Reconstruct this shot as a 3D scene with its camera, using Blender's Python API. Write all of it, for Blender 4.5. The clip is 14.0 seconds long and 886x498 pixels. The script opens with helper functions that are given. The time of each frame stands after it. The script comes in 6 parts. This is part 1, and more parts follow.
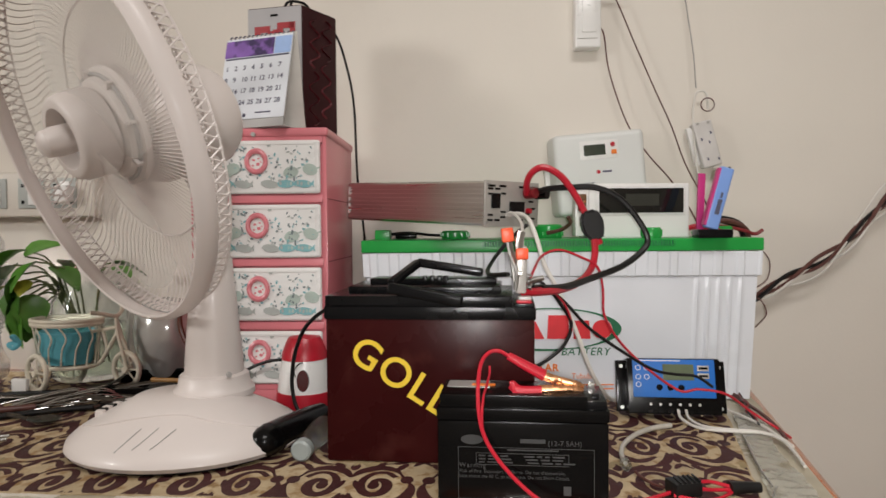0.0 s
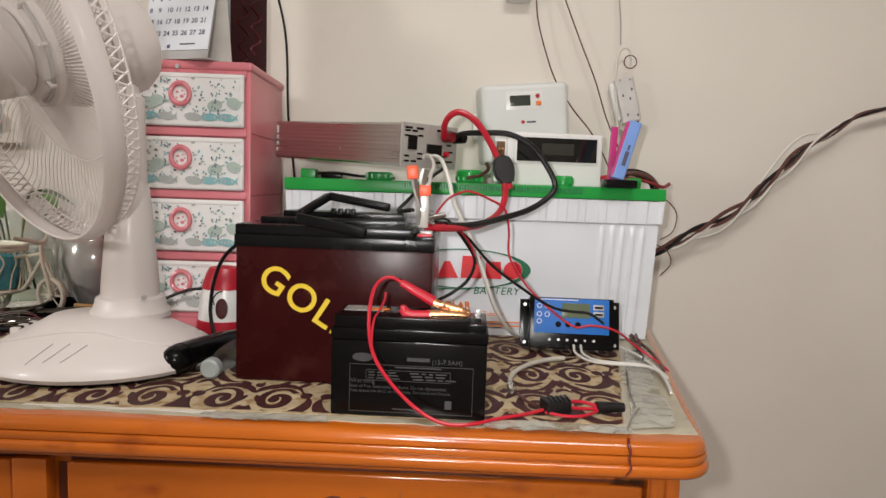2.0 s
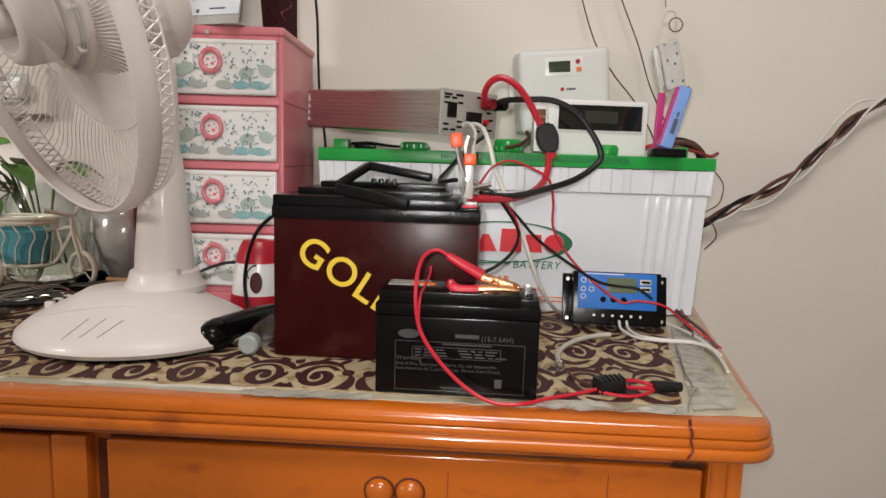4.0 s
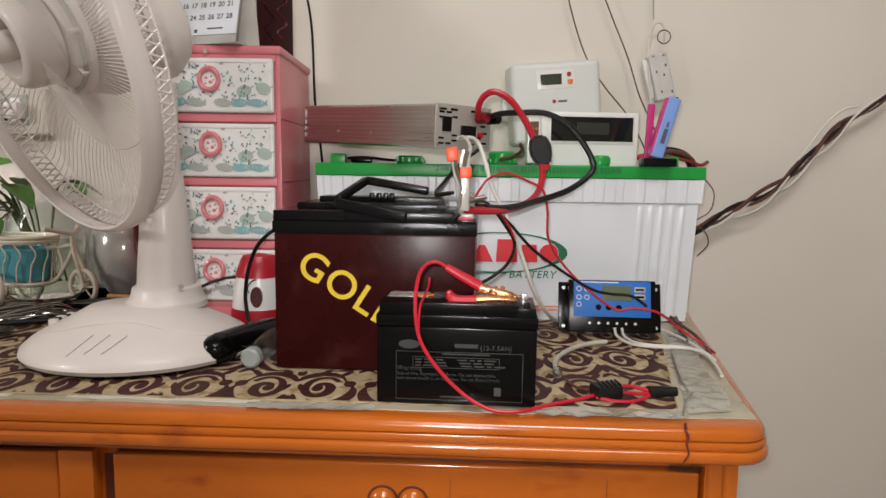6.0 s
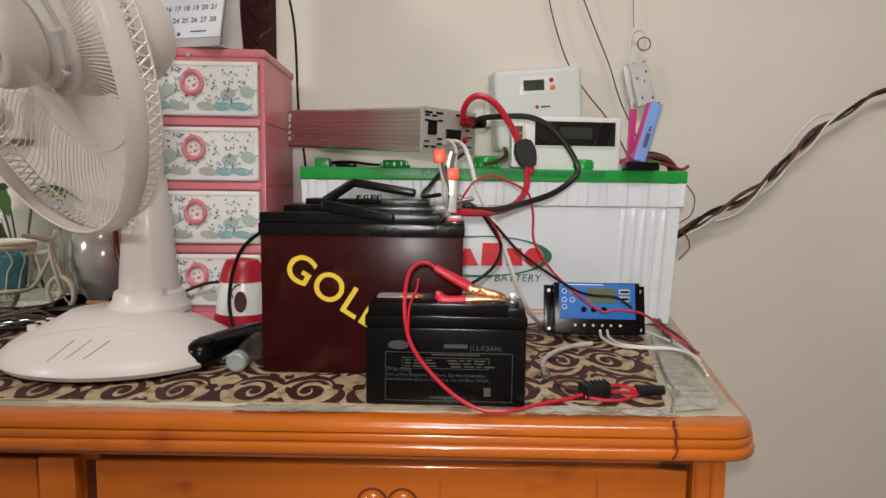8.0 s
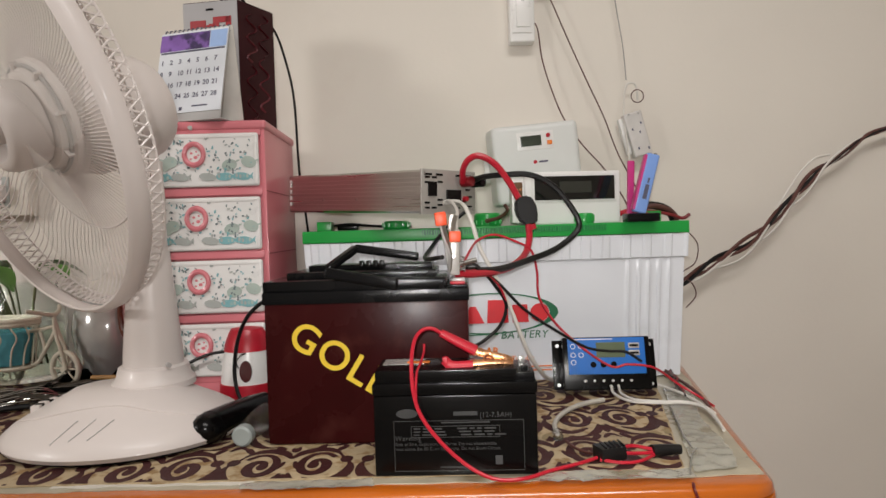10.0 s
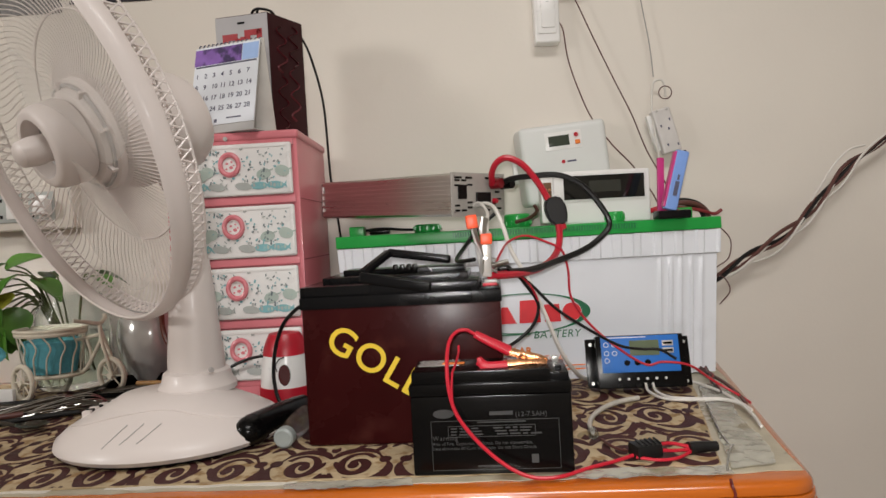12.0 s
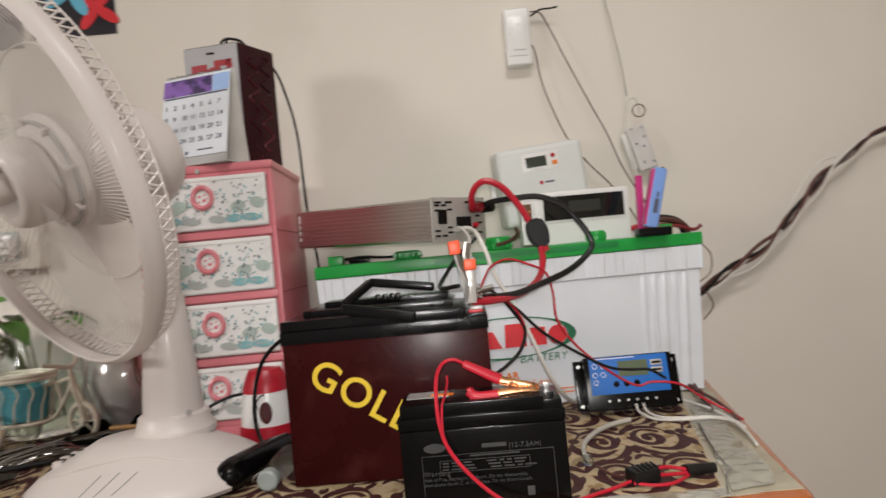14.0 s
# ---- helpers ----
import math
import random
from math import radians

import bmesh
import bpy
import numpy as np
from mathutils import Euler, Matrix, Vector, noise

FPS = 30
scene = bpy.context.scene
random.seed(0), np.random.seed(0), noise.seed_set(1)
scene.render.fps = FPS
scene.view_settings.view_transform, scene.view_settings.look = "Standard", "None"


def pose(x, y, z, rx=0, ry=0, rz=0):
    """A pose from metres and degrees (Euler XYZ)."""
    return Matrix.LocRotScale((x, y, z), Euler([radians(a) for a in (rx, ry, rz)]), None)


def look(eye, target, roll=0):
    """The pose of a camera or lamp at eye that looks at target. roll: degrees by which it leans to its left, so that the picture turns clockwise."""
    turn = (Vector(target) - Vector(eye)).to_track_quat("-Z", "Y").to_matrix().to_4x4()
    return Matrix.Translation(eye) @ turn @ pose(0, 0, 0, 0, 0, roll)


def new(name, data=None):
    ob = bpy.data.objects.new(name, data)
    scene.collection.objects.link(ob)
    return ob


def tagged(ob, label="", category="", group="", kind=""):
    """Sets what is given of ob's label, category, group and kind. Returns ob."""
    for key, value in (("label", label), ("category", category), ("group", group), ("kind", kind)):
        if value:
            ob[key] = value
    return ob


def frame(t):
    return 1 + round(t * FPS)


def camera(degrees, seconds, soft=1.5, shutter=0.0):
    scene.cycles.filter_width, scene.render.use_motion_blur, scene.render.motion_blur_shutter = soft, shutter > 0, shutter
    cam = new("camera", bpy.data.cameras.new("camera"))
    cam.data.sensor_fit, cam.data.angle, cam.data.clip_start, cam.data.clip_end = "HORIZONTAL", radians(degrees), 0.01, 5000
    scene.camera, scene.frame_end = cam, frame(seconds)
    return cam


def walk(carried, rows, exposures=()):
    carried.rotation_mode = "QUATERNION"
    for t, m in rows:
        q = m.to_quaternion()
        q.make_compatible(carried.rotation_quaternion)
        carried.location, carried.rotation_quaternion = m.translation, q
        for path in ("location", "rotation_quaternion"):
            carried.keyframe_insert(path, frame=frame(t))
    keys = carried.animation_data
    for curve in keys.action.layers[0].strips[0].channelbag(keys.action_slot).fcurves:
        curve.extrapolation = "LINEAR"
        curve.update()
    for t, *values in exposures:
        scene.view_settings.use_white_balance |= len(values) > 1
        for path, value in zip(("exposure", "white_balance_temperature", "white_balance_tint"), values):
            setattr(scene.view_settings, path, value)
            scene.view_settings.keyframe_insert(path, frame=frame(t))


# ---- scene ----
cam = camera(68.0, 14.0, shutter=0.4)
PATH = [
    (0, (0.024, -0.604, 1.056), (-0.048, 1.394, 0.993), -0.5),
    (0.5, (0.029, -0.62, 1.049), (-0.104, 1.375, 1.012), 1.8),
    (1, (0.081, -0.62, 1.049), (0.128, 1.376, 0.925), -2.6),
    (1.5, (0.124, -0.619, 1.04), (0.332, 1.346, 0.729), -1.9),
    (2, (0.089, -0.647, 1.035), (0.136, 1.343, 0.84), 1.9),
    (2.5, (0.089, -0.614, 1.026), (0.232, 1.359, 0.732), 2.5),
    (3, (0.078, -0.602, 1.016), (0.237, 1.362, 0.674), 3.1),
    (3.5, (0.072, -0.604, 1.011), (0.137, 1.361, 0.647), 2.6),
    (4, (0.06, -0.614, 1.028), (0.053, 1.367, 0.754), 1.7),
    (6.5, (0.057, -0.629, 1.031), (0.087, 1.356, 0.79), 0.1),
    (7, (0.057, -0.623, 1.025), (0.15, 1.356, 0.748), 0.5),
    (7.5, (0.058, -0.634, 1.022), (0.122, 1.355, 0.824), -0.0),
    (8, (0.047, -0.63, 1.021), (0.119, 1.357, 0.812), 0.7),
    (8.5, (0.047, -0.624, 1.026), (0.184, 1.368, 0.929), -0.0),
    (11, (0.052, -0.634, 1.038), (0.02, 1.365, 0.999), -3.8),
    (11.5, (0.064, -0.643, 1.039), (0.001, 1.356, 1.018), -4.4),
    (12, (0.045, -0.638, 1.039), (0.017, 1.361, 0.985), -3.2),
    (12.5, (0.044, -0.646, 1.042), (0.037, 1.354, 1.056), -5.6),
    (13, (0.07, -0.638, 1.04), (-0.133, 1.352, 0.995), -6.2),
    (13.5, (0.104, -0.639, 1.036), (-0.158, 1.344, 1.062), -3.9),
    (14, (0.038, -0.621, 1.044), (0.087, 1.379, 1.054), -5.4),
]
walk(cam, [(t, look(eye, target, roll)) for t, eye, target, roll in PATH],
     ((0, -0.26), (0.5, -0.45), (1.0, -0.27), (2.0, -0.14), (4.0, -0.16), (6.5, -0.26), (14.0, -0.28)))

# ---- world and lights ----
world = bpy.data.worlds.new("world")
world.use_nodes = True
world.node_tree.nodes["Background"].inputs[0].default_value = (0.9, 0.93, 1.0, 1)
world.node_tree.nodes["Background"].inputs[1].default_value = 0.05
scene.world = world


def area(name, eye, target, sx, sy, watts, color):
    d = bpy.data.lights.new(name, "AREA")
    d.shape, d.size, d.size_y, d.energy, d.color = "RECTANGLE", sx, sy, watts, color
    ob = new(name, d)
    ob.matrix_world = look(eye, target)
    return ob


area("room_lamp", (-1.9, -0.95, 1.62), (0.0, 0.3, 1.0), 0.28, 0.28, 16, (1.0, 0.965, 0.925))
# overhead fill, added to raise the ambient level; no fixture stands for it
area("ambient_fill", (0.35, -1.2, 2.62), (0.35, -1.0, 0.0), 1.0, 0.5, 32, (1.0, 0.965, 0.935))
torch = bpy.data.lights.new("phone_torch", "SPOT")
torch.energy, torch.color, torch.shadow_soft_size = 18.5, (1.0, 0.975, 0.955), 0.012
torch.spot_size, torch.spot_blend = radians(108), 1.0
new("phone_torch", torch).matrix_world = look((0.03, -0.672, 1.064), (0.40, 0.35, 1.02))
scene.view_settings.exposure = -0.25


# ---- materials ----
def lin(c):
    return tuple(((v / 255) / 12.92 if v / 255 <= 0.04045 else ((v / 255 + 0.055) / 1.055) ** 2.4) for v in c) + (1,)


def mat(name, col, rough=0.5, metal=0.0, var=0.12, scale=40, bump=0.0, bscale=300, coat=0.0, spec=0.5, rand=0.0, stretch=None, wear=None):
    """A surface with variation at two scales; col is linear reflectance."""
    m = bpy.data.materials.new(name)
    m.use_nodes = True
    nt = m.node_tree
    N, L = nt.nodes, nt.links
    b = N["Principled BSDF"]
    b.inputs["Metallic"].default_value = metal
    b.inputs["Specular IOR Level"].default_value = spec
    b.inputs["Coat Weight"].default_value = coat
    b.inputs["Coat Roughness"].default_value = 0.12
    tc = N.new("ShaderNodeTexCoord")
    mp = N.new("ShaderNodeMapping")
    L.new(tc.outputs["Object"], mp.inputs[0])
    if stretch:
        mp.inputs["Scale"].default_value = stretch
    n1 = N.new("ShaderNodeTexNoise")
    n1.inputs["Scale"].default_value, n1.inputs["Detail"].default_value = scale, 6
    n2 = N.new("ShaderNodeTexNoise")
    n2.inputs["Scale"].default_value, n2.inputs["Detail"].default_value = scale * 0.17, 3
    for n in (n1, n2):
        L.new(mp.outputs[0], n.inputs["Vector"])
    add = N.new("ShaderNodeMath")
    add.operation = "ADD"
    L.new(n1.outputs[0], add.inputs[0]), L.new(n2.outputs[0], add.inputs[1])
    ramp = N.new("ShaderNodeMapRange")
    ramp.inputs[1].default_value, ramp.inputs[2].default_value = 0.6, 1.4
    ramp.inputs[3].default_value, ramp.inputs[4].default_value = 1 - var, 1 + var
    L.new(add.outputs[0], ramp.inputs[0])
    fac = ramp.outputs[0]
    if rand:
        oi = N.new("ShaderNodeObjectInfo")
        r2 = N.new("ShaderNodeMapRange")
        r2.inputs[3].default_value, r2.inputs[4].default_value = 1 - rand, 1 + rand
        L.new(oi.outputs["Random"], r2.inputs[0])
        mu = N.new("ShaderNodeMath")
        mu.operation = "MULTIPLY"
        L.new(fac, mu.inputs[0]), L.new(r2.outputs[0], mu.inputs[1])
        fac = mu.outputs[0]
    vm = N.new("ShaderNodeVectorMath")
    vm.operation = "SCALE"
    vm.inputs[0].default_value = col[:3]
    L.new(fac, vm.inputs["Scale"])
    out = vm.outputs[0]
    if wear:
        wc, ws, lo, hi = wear
        n3 = N.new("ShaderNodeTexNoise")
        n3.inputs["Scale"].default_value, n3.inputs["Detail"].default_value = ws, 5
        L.new(mp.outputs[0], n3.inputs["Vector"])
        r3 = N.new("ShaderNodeMapRange")
        r3.inputs[1].default_value, r3.inputs[2].default_value = lo, hi
        L.new(n3.outputs[0], r3.inputs[0])
        mx = N.new("ShaderNodeMix")
        mx.data_type = "RGBA"
        L.new(r3.outputs[0], mx.inputs[0]), L.new(out, mx.inputs[6])
        mx.inputs[7].default_value = (*wc[:3], 1)
        out = mx.outputs[2]
    L.new(out, b.inputs["Base Color"])
    rr = N.new("ShaderNodeMapRange")
    rr.inputs[1].default_value, rr.inputs[2].default_value = 0.7, 1.3
    rr.inputs[3].default_value, rr.inputs[4].default_value = max(0.02, rough * 0.8), min(1, rough * 1.25)
    L.new(add.outputs[0], rr.inputs[0]), L.new(rr.outputs[0], b.inputs["Roughness"])
    if bump:
        n4 = N.new("ShaderNodeTexNoise")
        n4.inputs["Scale"].default_value, n4.inputs["Detail"].default_value = bscale, 4
        L.new(mp.outputs[0], n4.inputs["Vector"])
        bp = N.new("ShaderNodeBump")
        bp.inputs["Strength"].default_value, bp.inputs["Distance"].default_value = bump, 0.002
        L.new(n4.outputs[0], bp.inputs["Height"]), L.new(bp.outputs[0], b.inputs["Normal"]), L.new(bp.outputs[0], b.inputs["Coat Normal"])
    return m


def clear(name, col=(1, 1, 1, 1), rough=0.05, ior=1.45, alpha=1.0):
    m = bpy.data.materials.new(name)
    m.use_nodes = True
    b = m.node_tree.nodes["Principled BSDF"]
    b.inputs["Base Color"].default_value = col
    b.inputs["Transmission Weight"].default_value = 1.0
    b.inputs["Roughness"].default_value, b.inputs["IOR"].default_value, b.inputs["Alpha"].default_value = rough, ior, alpha
    return m


M_WALL = mat("wall_paint", (0.74, 0.69, 0.62), 0.75, var=0.03, scale=9, bump=0.10, bscale=120, wear=((0.64, 0.58, 0.51), 2.3, 0.60, 0.80))
M_FLOOR = mat("floor_cement", (0.30, 0.27, 0.24), 0.6, var=0.2, scale=12)
M_CEIL = mat("ceiling_paint", (0.75, 0.72, 0.68), 0.85, var=0.03, scale=6)
M_WOOD = mat("varnished_wood", (0.46, 0.108, 0.008), 0.20, var=0.24, scale=15, coat=0.6, stretch=(0.5, 1.2, 1.0), bump=0.16, bscale=110, wear=((0.24, 0.040, 0.005), 30, 0.60, 0.80))
# dark lines and joints of the wood, and painted shade in the door gaps
M_WOOD_DK = mat("wood_lines_and_shade", (0.10, 0.02, 0.006), 0.5, var=0.2, scale=30)
M_PAPER = mat("grey_paper", (0.42, 0.375, 0.28), 0.32, var=0.28, scale=25, bump=0.9, bscale=48, wear=((0.24, 0.18, 0.10), 16, 0.60, 0.72))
M_STRIP = mat("white_paper", (0.66, 0.62, 0.55), 0.6, var=0.15, scale=40, bump=0.4, bscale=60)
M_CLOTH = mat("beige_cloth", (0.47, 0.365, 0.225), 0.8, var=0.25, scale=45, bump=0.35, bscale=700, wear=((0.30, 0.19, 0.085), 60, 0.50, 0.62))
M_SCROLL = mat("maroon_print", (0.046, 0.008, 0.008), 0.65, var=0.3, scale=60, bump=0.2, bscale=500)
M_TAUPE = mat("olive_print", (0.30, 0.23, 0.12), 0.75, var=0.3, scale=60)
M_PINK = mat("pink_plastic", (0.66, 0.20, 0.23), 0.32, var=0.06, scale=12, coat=0.15)
M_WHITE = mat("white_plastic", (0.80, 0.79, 0.77), 0.30, var=0.03, scale=14)
M_FAN = mat("fan_plastic", (0.73, 0.665, 0.635), 0.42, var=0.03, scale=10, coat=0.1)
M_FANGREY = mat("fan_grey", (0.45, 0.43, 0.42), 0.35, var=0.08, scale=40)
M_DARK = mat("black_plastic", (0.0032, 0.003, 0.003), 0.20, var=0.25, scale=30, bump=0.08, bscale=500, spec=0.20)
M_LID = mat("charcoal_plastic", (0.0050, 0.0050, 0.0055), 0.20, spec=0.22, var=0.25, scale=35, bump=0.1, bscale=400, wear=((0.016, 0.015, 0.014), 18, 0.58, 0.75))
M_MAROON = mat("maroon_plastic", (0.030, 0.0036, 0.0038), 0.28, spec=0.12, var=0.30, scale=14, bump=0.05, bscale=60, wear=((0.050, 0.012, 0.010), 24, 0.56, 0.72))
M_YELLOW = mat("yellow_print", (0.75, 0.52, 0.03), 0.5, var=0.08, scale=60)
M_BATT = mat("translucent_white", (0.74, 0.76, 0.80), 0.34, var=0.05, scale=9, wear=((0.60, 0.61, 0.63), 8, 0.60, 0.80))
M_GREEN = mat("green_plastic", (0.015, 0.33, 0.055), 0.32, var=0.12, scale=25)
# print ink, and the painted shade between the lid's lip ribs
M_GREENDK = mat("green_print_and_shade", (0.01, 0.14, 0.06), 0.5)
M_REDP = mat("red_print", (0.68, 0.02, 0.03), 0.45)
M_ORANGE = mat("orange_print", (0.80, 0.20, 0.02), 0.5)
M_BLUE = mat("blue_label", (0.006, 0.135, 0.50), 0.5, var=0.08, scale=50)
M_LCD = mat("lcd_glass", (0.13, 0.16, 0.10), 0.12, var=0.1, scale=50)
M_SCREEN = mat("dark_screen", (0.010, 0.010, 0.009), 0.08, var=0.2, scale=20)
M_ALU = mat("brushed_aluminium", (0.60, 0.58, 0.55), 0.30, 1.0, var=0.10, scale=80, stretch=(0.05, 1, 1), bump=0.03, bscale=300)
M_STEEL = mat("steel", (0.50, 0.49, 0.47), 0.36, 1.0, var=0.12, scale=80)
M_CHROME = mat("chrome_wire", (0.45, 0.44, 0.42), 0.20, 1.0, var=0.2, scale=90)
M_COPPER = mat("copper_clip", (0.80, 0.42, 0.22), 0.26, 1.0, var=0.2, scale=200)
M_RED = mat("red_rubber", (0.46, 0.010, 0.026), 0.36, var=0.08, scale=60)
M_DULLRED = mat("dull_red", (0.20, 0.018, 0.02), 0.5, var=0.3, scale=90)
M_BLACKW = mat("black_rubber", (0.008, 0.0075, 0.0075), 0.42, spec=0.3, var=0.2, scale=60)
M_WHITEW = mat("white_cable", (0.68, 0.65, 0.60), 0.42, var=0.06, scale=60)
M_GREYW = mat("soiled_white_cable", (0.50, 0.47, 0.41), 0.4, var=0.2, scale=90)
M_BROWNW = mat("brown_cable", (0.10, 0.035, 0.028), 0.45, var=0.25, scale=80)
M_CREAM = mat("cream_wicker", (0.72, 0.66, 0.54), 0.6, var=0.12, scale=120, bump=0.5, bscale=500)
M_AQUA = mat("aqua_cloth", (0.10, 0.38, 0.46), 0.7, var=0.2, scale=120, bump=0.5, bscale=400)
M_LEAF = mat("leaf", (0.085, 0.235, 0.030), 0.38, var=0.3, scale=35, rand=0.35)
M_LEAFY = mat("yellow_leaf", (0.42, 0.42, 0.05), 0.45, var=0.2, scale=40)
M_STEM = mat("stem", (0.12, 0.14, 0.05), 0.6)
M_GREY = mat("grey_print", (0.40, 0.42, 0.40), 0.5)
M_SAGE = mat("sage_print", (0.42, 0.50, 0.45), 0.5)
M_TEAL = mat("teal_print", (0.20, 0.43, 0.46), 0.5)
M_SLATE = mat("slate_print", (0.15, 0.19, 0.20), 0.5)
M_SILVER = mat("silver_card", (0.42, 0.41, 0.42), 0.35, var=0.08, scale=20)
M_BOXDK = mat("dark_maroon_card", (0.030, 0.004, 0.006), 0.45, spec=0.25, var=0.3, scale=25)
M_VIOLET = mat("violet_print", (0.24, 0.12, 0.42), 0.45, var=0.5, scale=30, wear=((0.05, 0.03, 0.10), 45, 0.50, 0.62))
M_SKYP = mat("blue_print", (0.35, 0.50, 0.80), 0.5, var=0.2, scale=30)
M_INK = mat("ink_print", (0.09, 0.09, 0.14), 0.6)
M_PERI = mat("periwinkle_plastic", (0.20, 0.34, 0.72), 0.35, var=0.06, scale=30)
M_MAG = mat("magenta_plastic", (0.55, 0.03, 0.20), 0.35, var=0.06, scale=30)
M_POSTER = mat("dark_poster", (0.016, 0.012, 0.02), 0.35, var=0.4, scale=12)
M_CYAN = mat("cyan_print", (0.12, 0.45, 0.62), 0.5)
M_TAN = mat("tan_wood", (0.42, 0.22, 0.07), 0.5, var=0.3, scale=60)
M_LABELSB = mat("grey_ink", (0.036, 0.036, 0.036), 0.5)
M_FILM = mat("crumpled_film", (0.54, 0.52, 0.44), 0.20, var=0.25, scale=30, bump=0.8, bscale=70, coat=0.5, wear=((0.34, 0.28, 0.18), 22, 0.58, 0.70))
M_FILM.node_tree.nodes["Principled BSDF"].inputs["Alpha"].default_value = 0.58
M_PLATE = mat("grey_metal_paint", (0.42, 0.40, 0.37), 0.35, 0.3, var=0.15, scale=60)
M_BOTTLE = clear("bottle_plastic", (0.97, 0.98, 0.99, 1), 0.05, 1.32, 0.6)
M_GLASS = clear("clear_glass", (0.93, 0.97, 0.95, 1), 0.03)
M_PET = clear("clear_plastic", (0.97, 0.98, 0.99, 1), 0.04, 1.25, 0.22)
M_FROST = clear("frosted_plastic", (0.72, 0.76, 0.76, 1), 0.25, 1.3, 0.75)
M_BLADE = mat("milky_blade", (0.80, 0.78, 0.74), 0.35, var=0.06, scale=12)
M_BLADE.node_tree.nodes["Principled BSDF"].inputs["Alpha"].default_value = 0.15
M_LED = bpy.data.materials.new("green_led")
M_LED.use_nodes = True
M_LED.node_tree.nodes["Principled BSDF"].inputs["Emission Color"].default_value = (0.25, 1.0, 0.1, 1)
M_LED.node_tree.nodes["Principled BSDF"].inputs["Emission Strength"].default_value = 1.5


# ---- mesh helpers ----
def thing(name, m, label, category, group="", kind=""):
    ob = new(name)
    ob.empty_display_size = 0.02
    ob.matrix_world = m
    return tagged(ob, label, category, group, kind)


def finish(name, bm, material, sharp=38):
    me = bpy.data.meshes.new(name)
    bmesh.ops.recalc_face_normals(bm, faces=bm.faces)
    bm.to_mesh(me)
    bm.free()
    me.materials.append(material)
    me.shade_smooth()
    me.set_sharp_from_angle(angle=radians(sharp))
    return me


def part(name, bm, material, parent, label="", m=None, sharp=38):
    """One mesh object under a thing or a part."""
    me = bm if isinstance(bm, bpy.types.Mesh) else finish(name, bm, material, sharp)
    ob = new(name, me)
    ob.parent = parent
    if m is not None:
        ob.matrix_basis = m
    if label:
        ob["label"] = label
    return ob


def solo(name, bm, material, label, category, group="", kind="", m=None, sharp=38):
    ob = part(name, bm, material, None, "", m, sharp)
    return tagged(ob, label, category, group, kind)


def T(x, y, z):
    return Matrix.Translation((x, y, z))


def box(c, s, bevel=0.0015, seg=2, m=None, bm=None):
    bm = bm or bmesh.new()
    mm = (m or Matrix()) @ T(*c) @ Matrix.Diagonal((*s, 1))
    vs = bmesh.ops.create_cube(bm, size=1, matrix=mm)["verts"]
    if bevel:
        es = list({e for v in vs for e in v.link_edges})
        bmesh.ops.bevel(bm, geom=es, offset=bevel, segments=seg, affect="EDGES", profile=0.6)
    return bm


def cyl(p, q, r1, r2=None, seg=16, bm=None, bevel=0.0):
    """A cylinder or cone from p to q."""
    bm = bm or bmesh.new()
    p, q = Vector(p), Vector(q)
    d = q - p
    m = T(*((p + q) / 2)) @ d.to_track_quat("Z", "Y").to_matrix().to_4x4()
    vs = bmesh.ops.create_cone(bm, cap_ends=True, segments=seg, radius1=r1, radius2=r1 if r2 is None else r2, depth=d.length, matrix=m)["verts"]
    if bevel:
        es = [e for e in {e for v in vs for e in v.link_edges} if any(len(f.verts) > 4 for f in e.link_faces)]
        bmesh.ops.bevel(bm, geom=es, offset=bevel, segments=2, affect="EDGES")
    return bm


def lathe(prof, seg=32, bm=None, m=None, sx=1.0, sy=1.0):
    """Turns a profile of (radius, height) round z."""
    bm = bm or bmesh.new()
    m = m or Matrix()
    rings = []
    for r, z in prof:
        if r < 1e-6:
            rings.append([bm.verts.new(m @ Vector((0, 0, z)))])
        else:
            rings.append([bm.verts.new(m @ Vector((sx * r * math.cos(2 * math.pi * k / seg), sy * r * math.sin(2 * math.pi * k / seg), z))) for k in range(seg)])
    for a, b in zip(rings, rings[1:]):
        for k in range(seg):
            j = (k + 1) % seg
            if len(a) == 1 and len(b) > 1:
                bm.faces.new((a[0], b[k], b[j]))
            elif len(b) == 1 and len(a) > 1:
                bm.faces.new((a[k], a[j], b[0]))
            elif len(a) > 1:
                bm.faces.new((a[k], a[j], b[j], b[k]))
    return bm


def smooth_line(pts, sub=6):
    """A Catmull-Rom line through the points."""
    p = [Vector(v) for v in pts]
    p = [p[0] * 2 - p[1]] + p + [p[-1] * 2 - p[-2]]
    out = []
    for a, b, c, d in zip(p, p[1:], p[2:], p[3:]):
        for k in range(sub):
            t = k / sub
            out.append(0.5 * (2 * b + (c - a) * t + (2 * a - 5 * b + 4 * c - d) * t * t + (3 * b - a - 3 * c + d) * t ** 3))
    return out + [p[-2]]


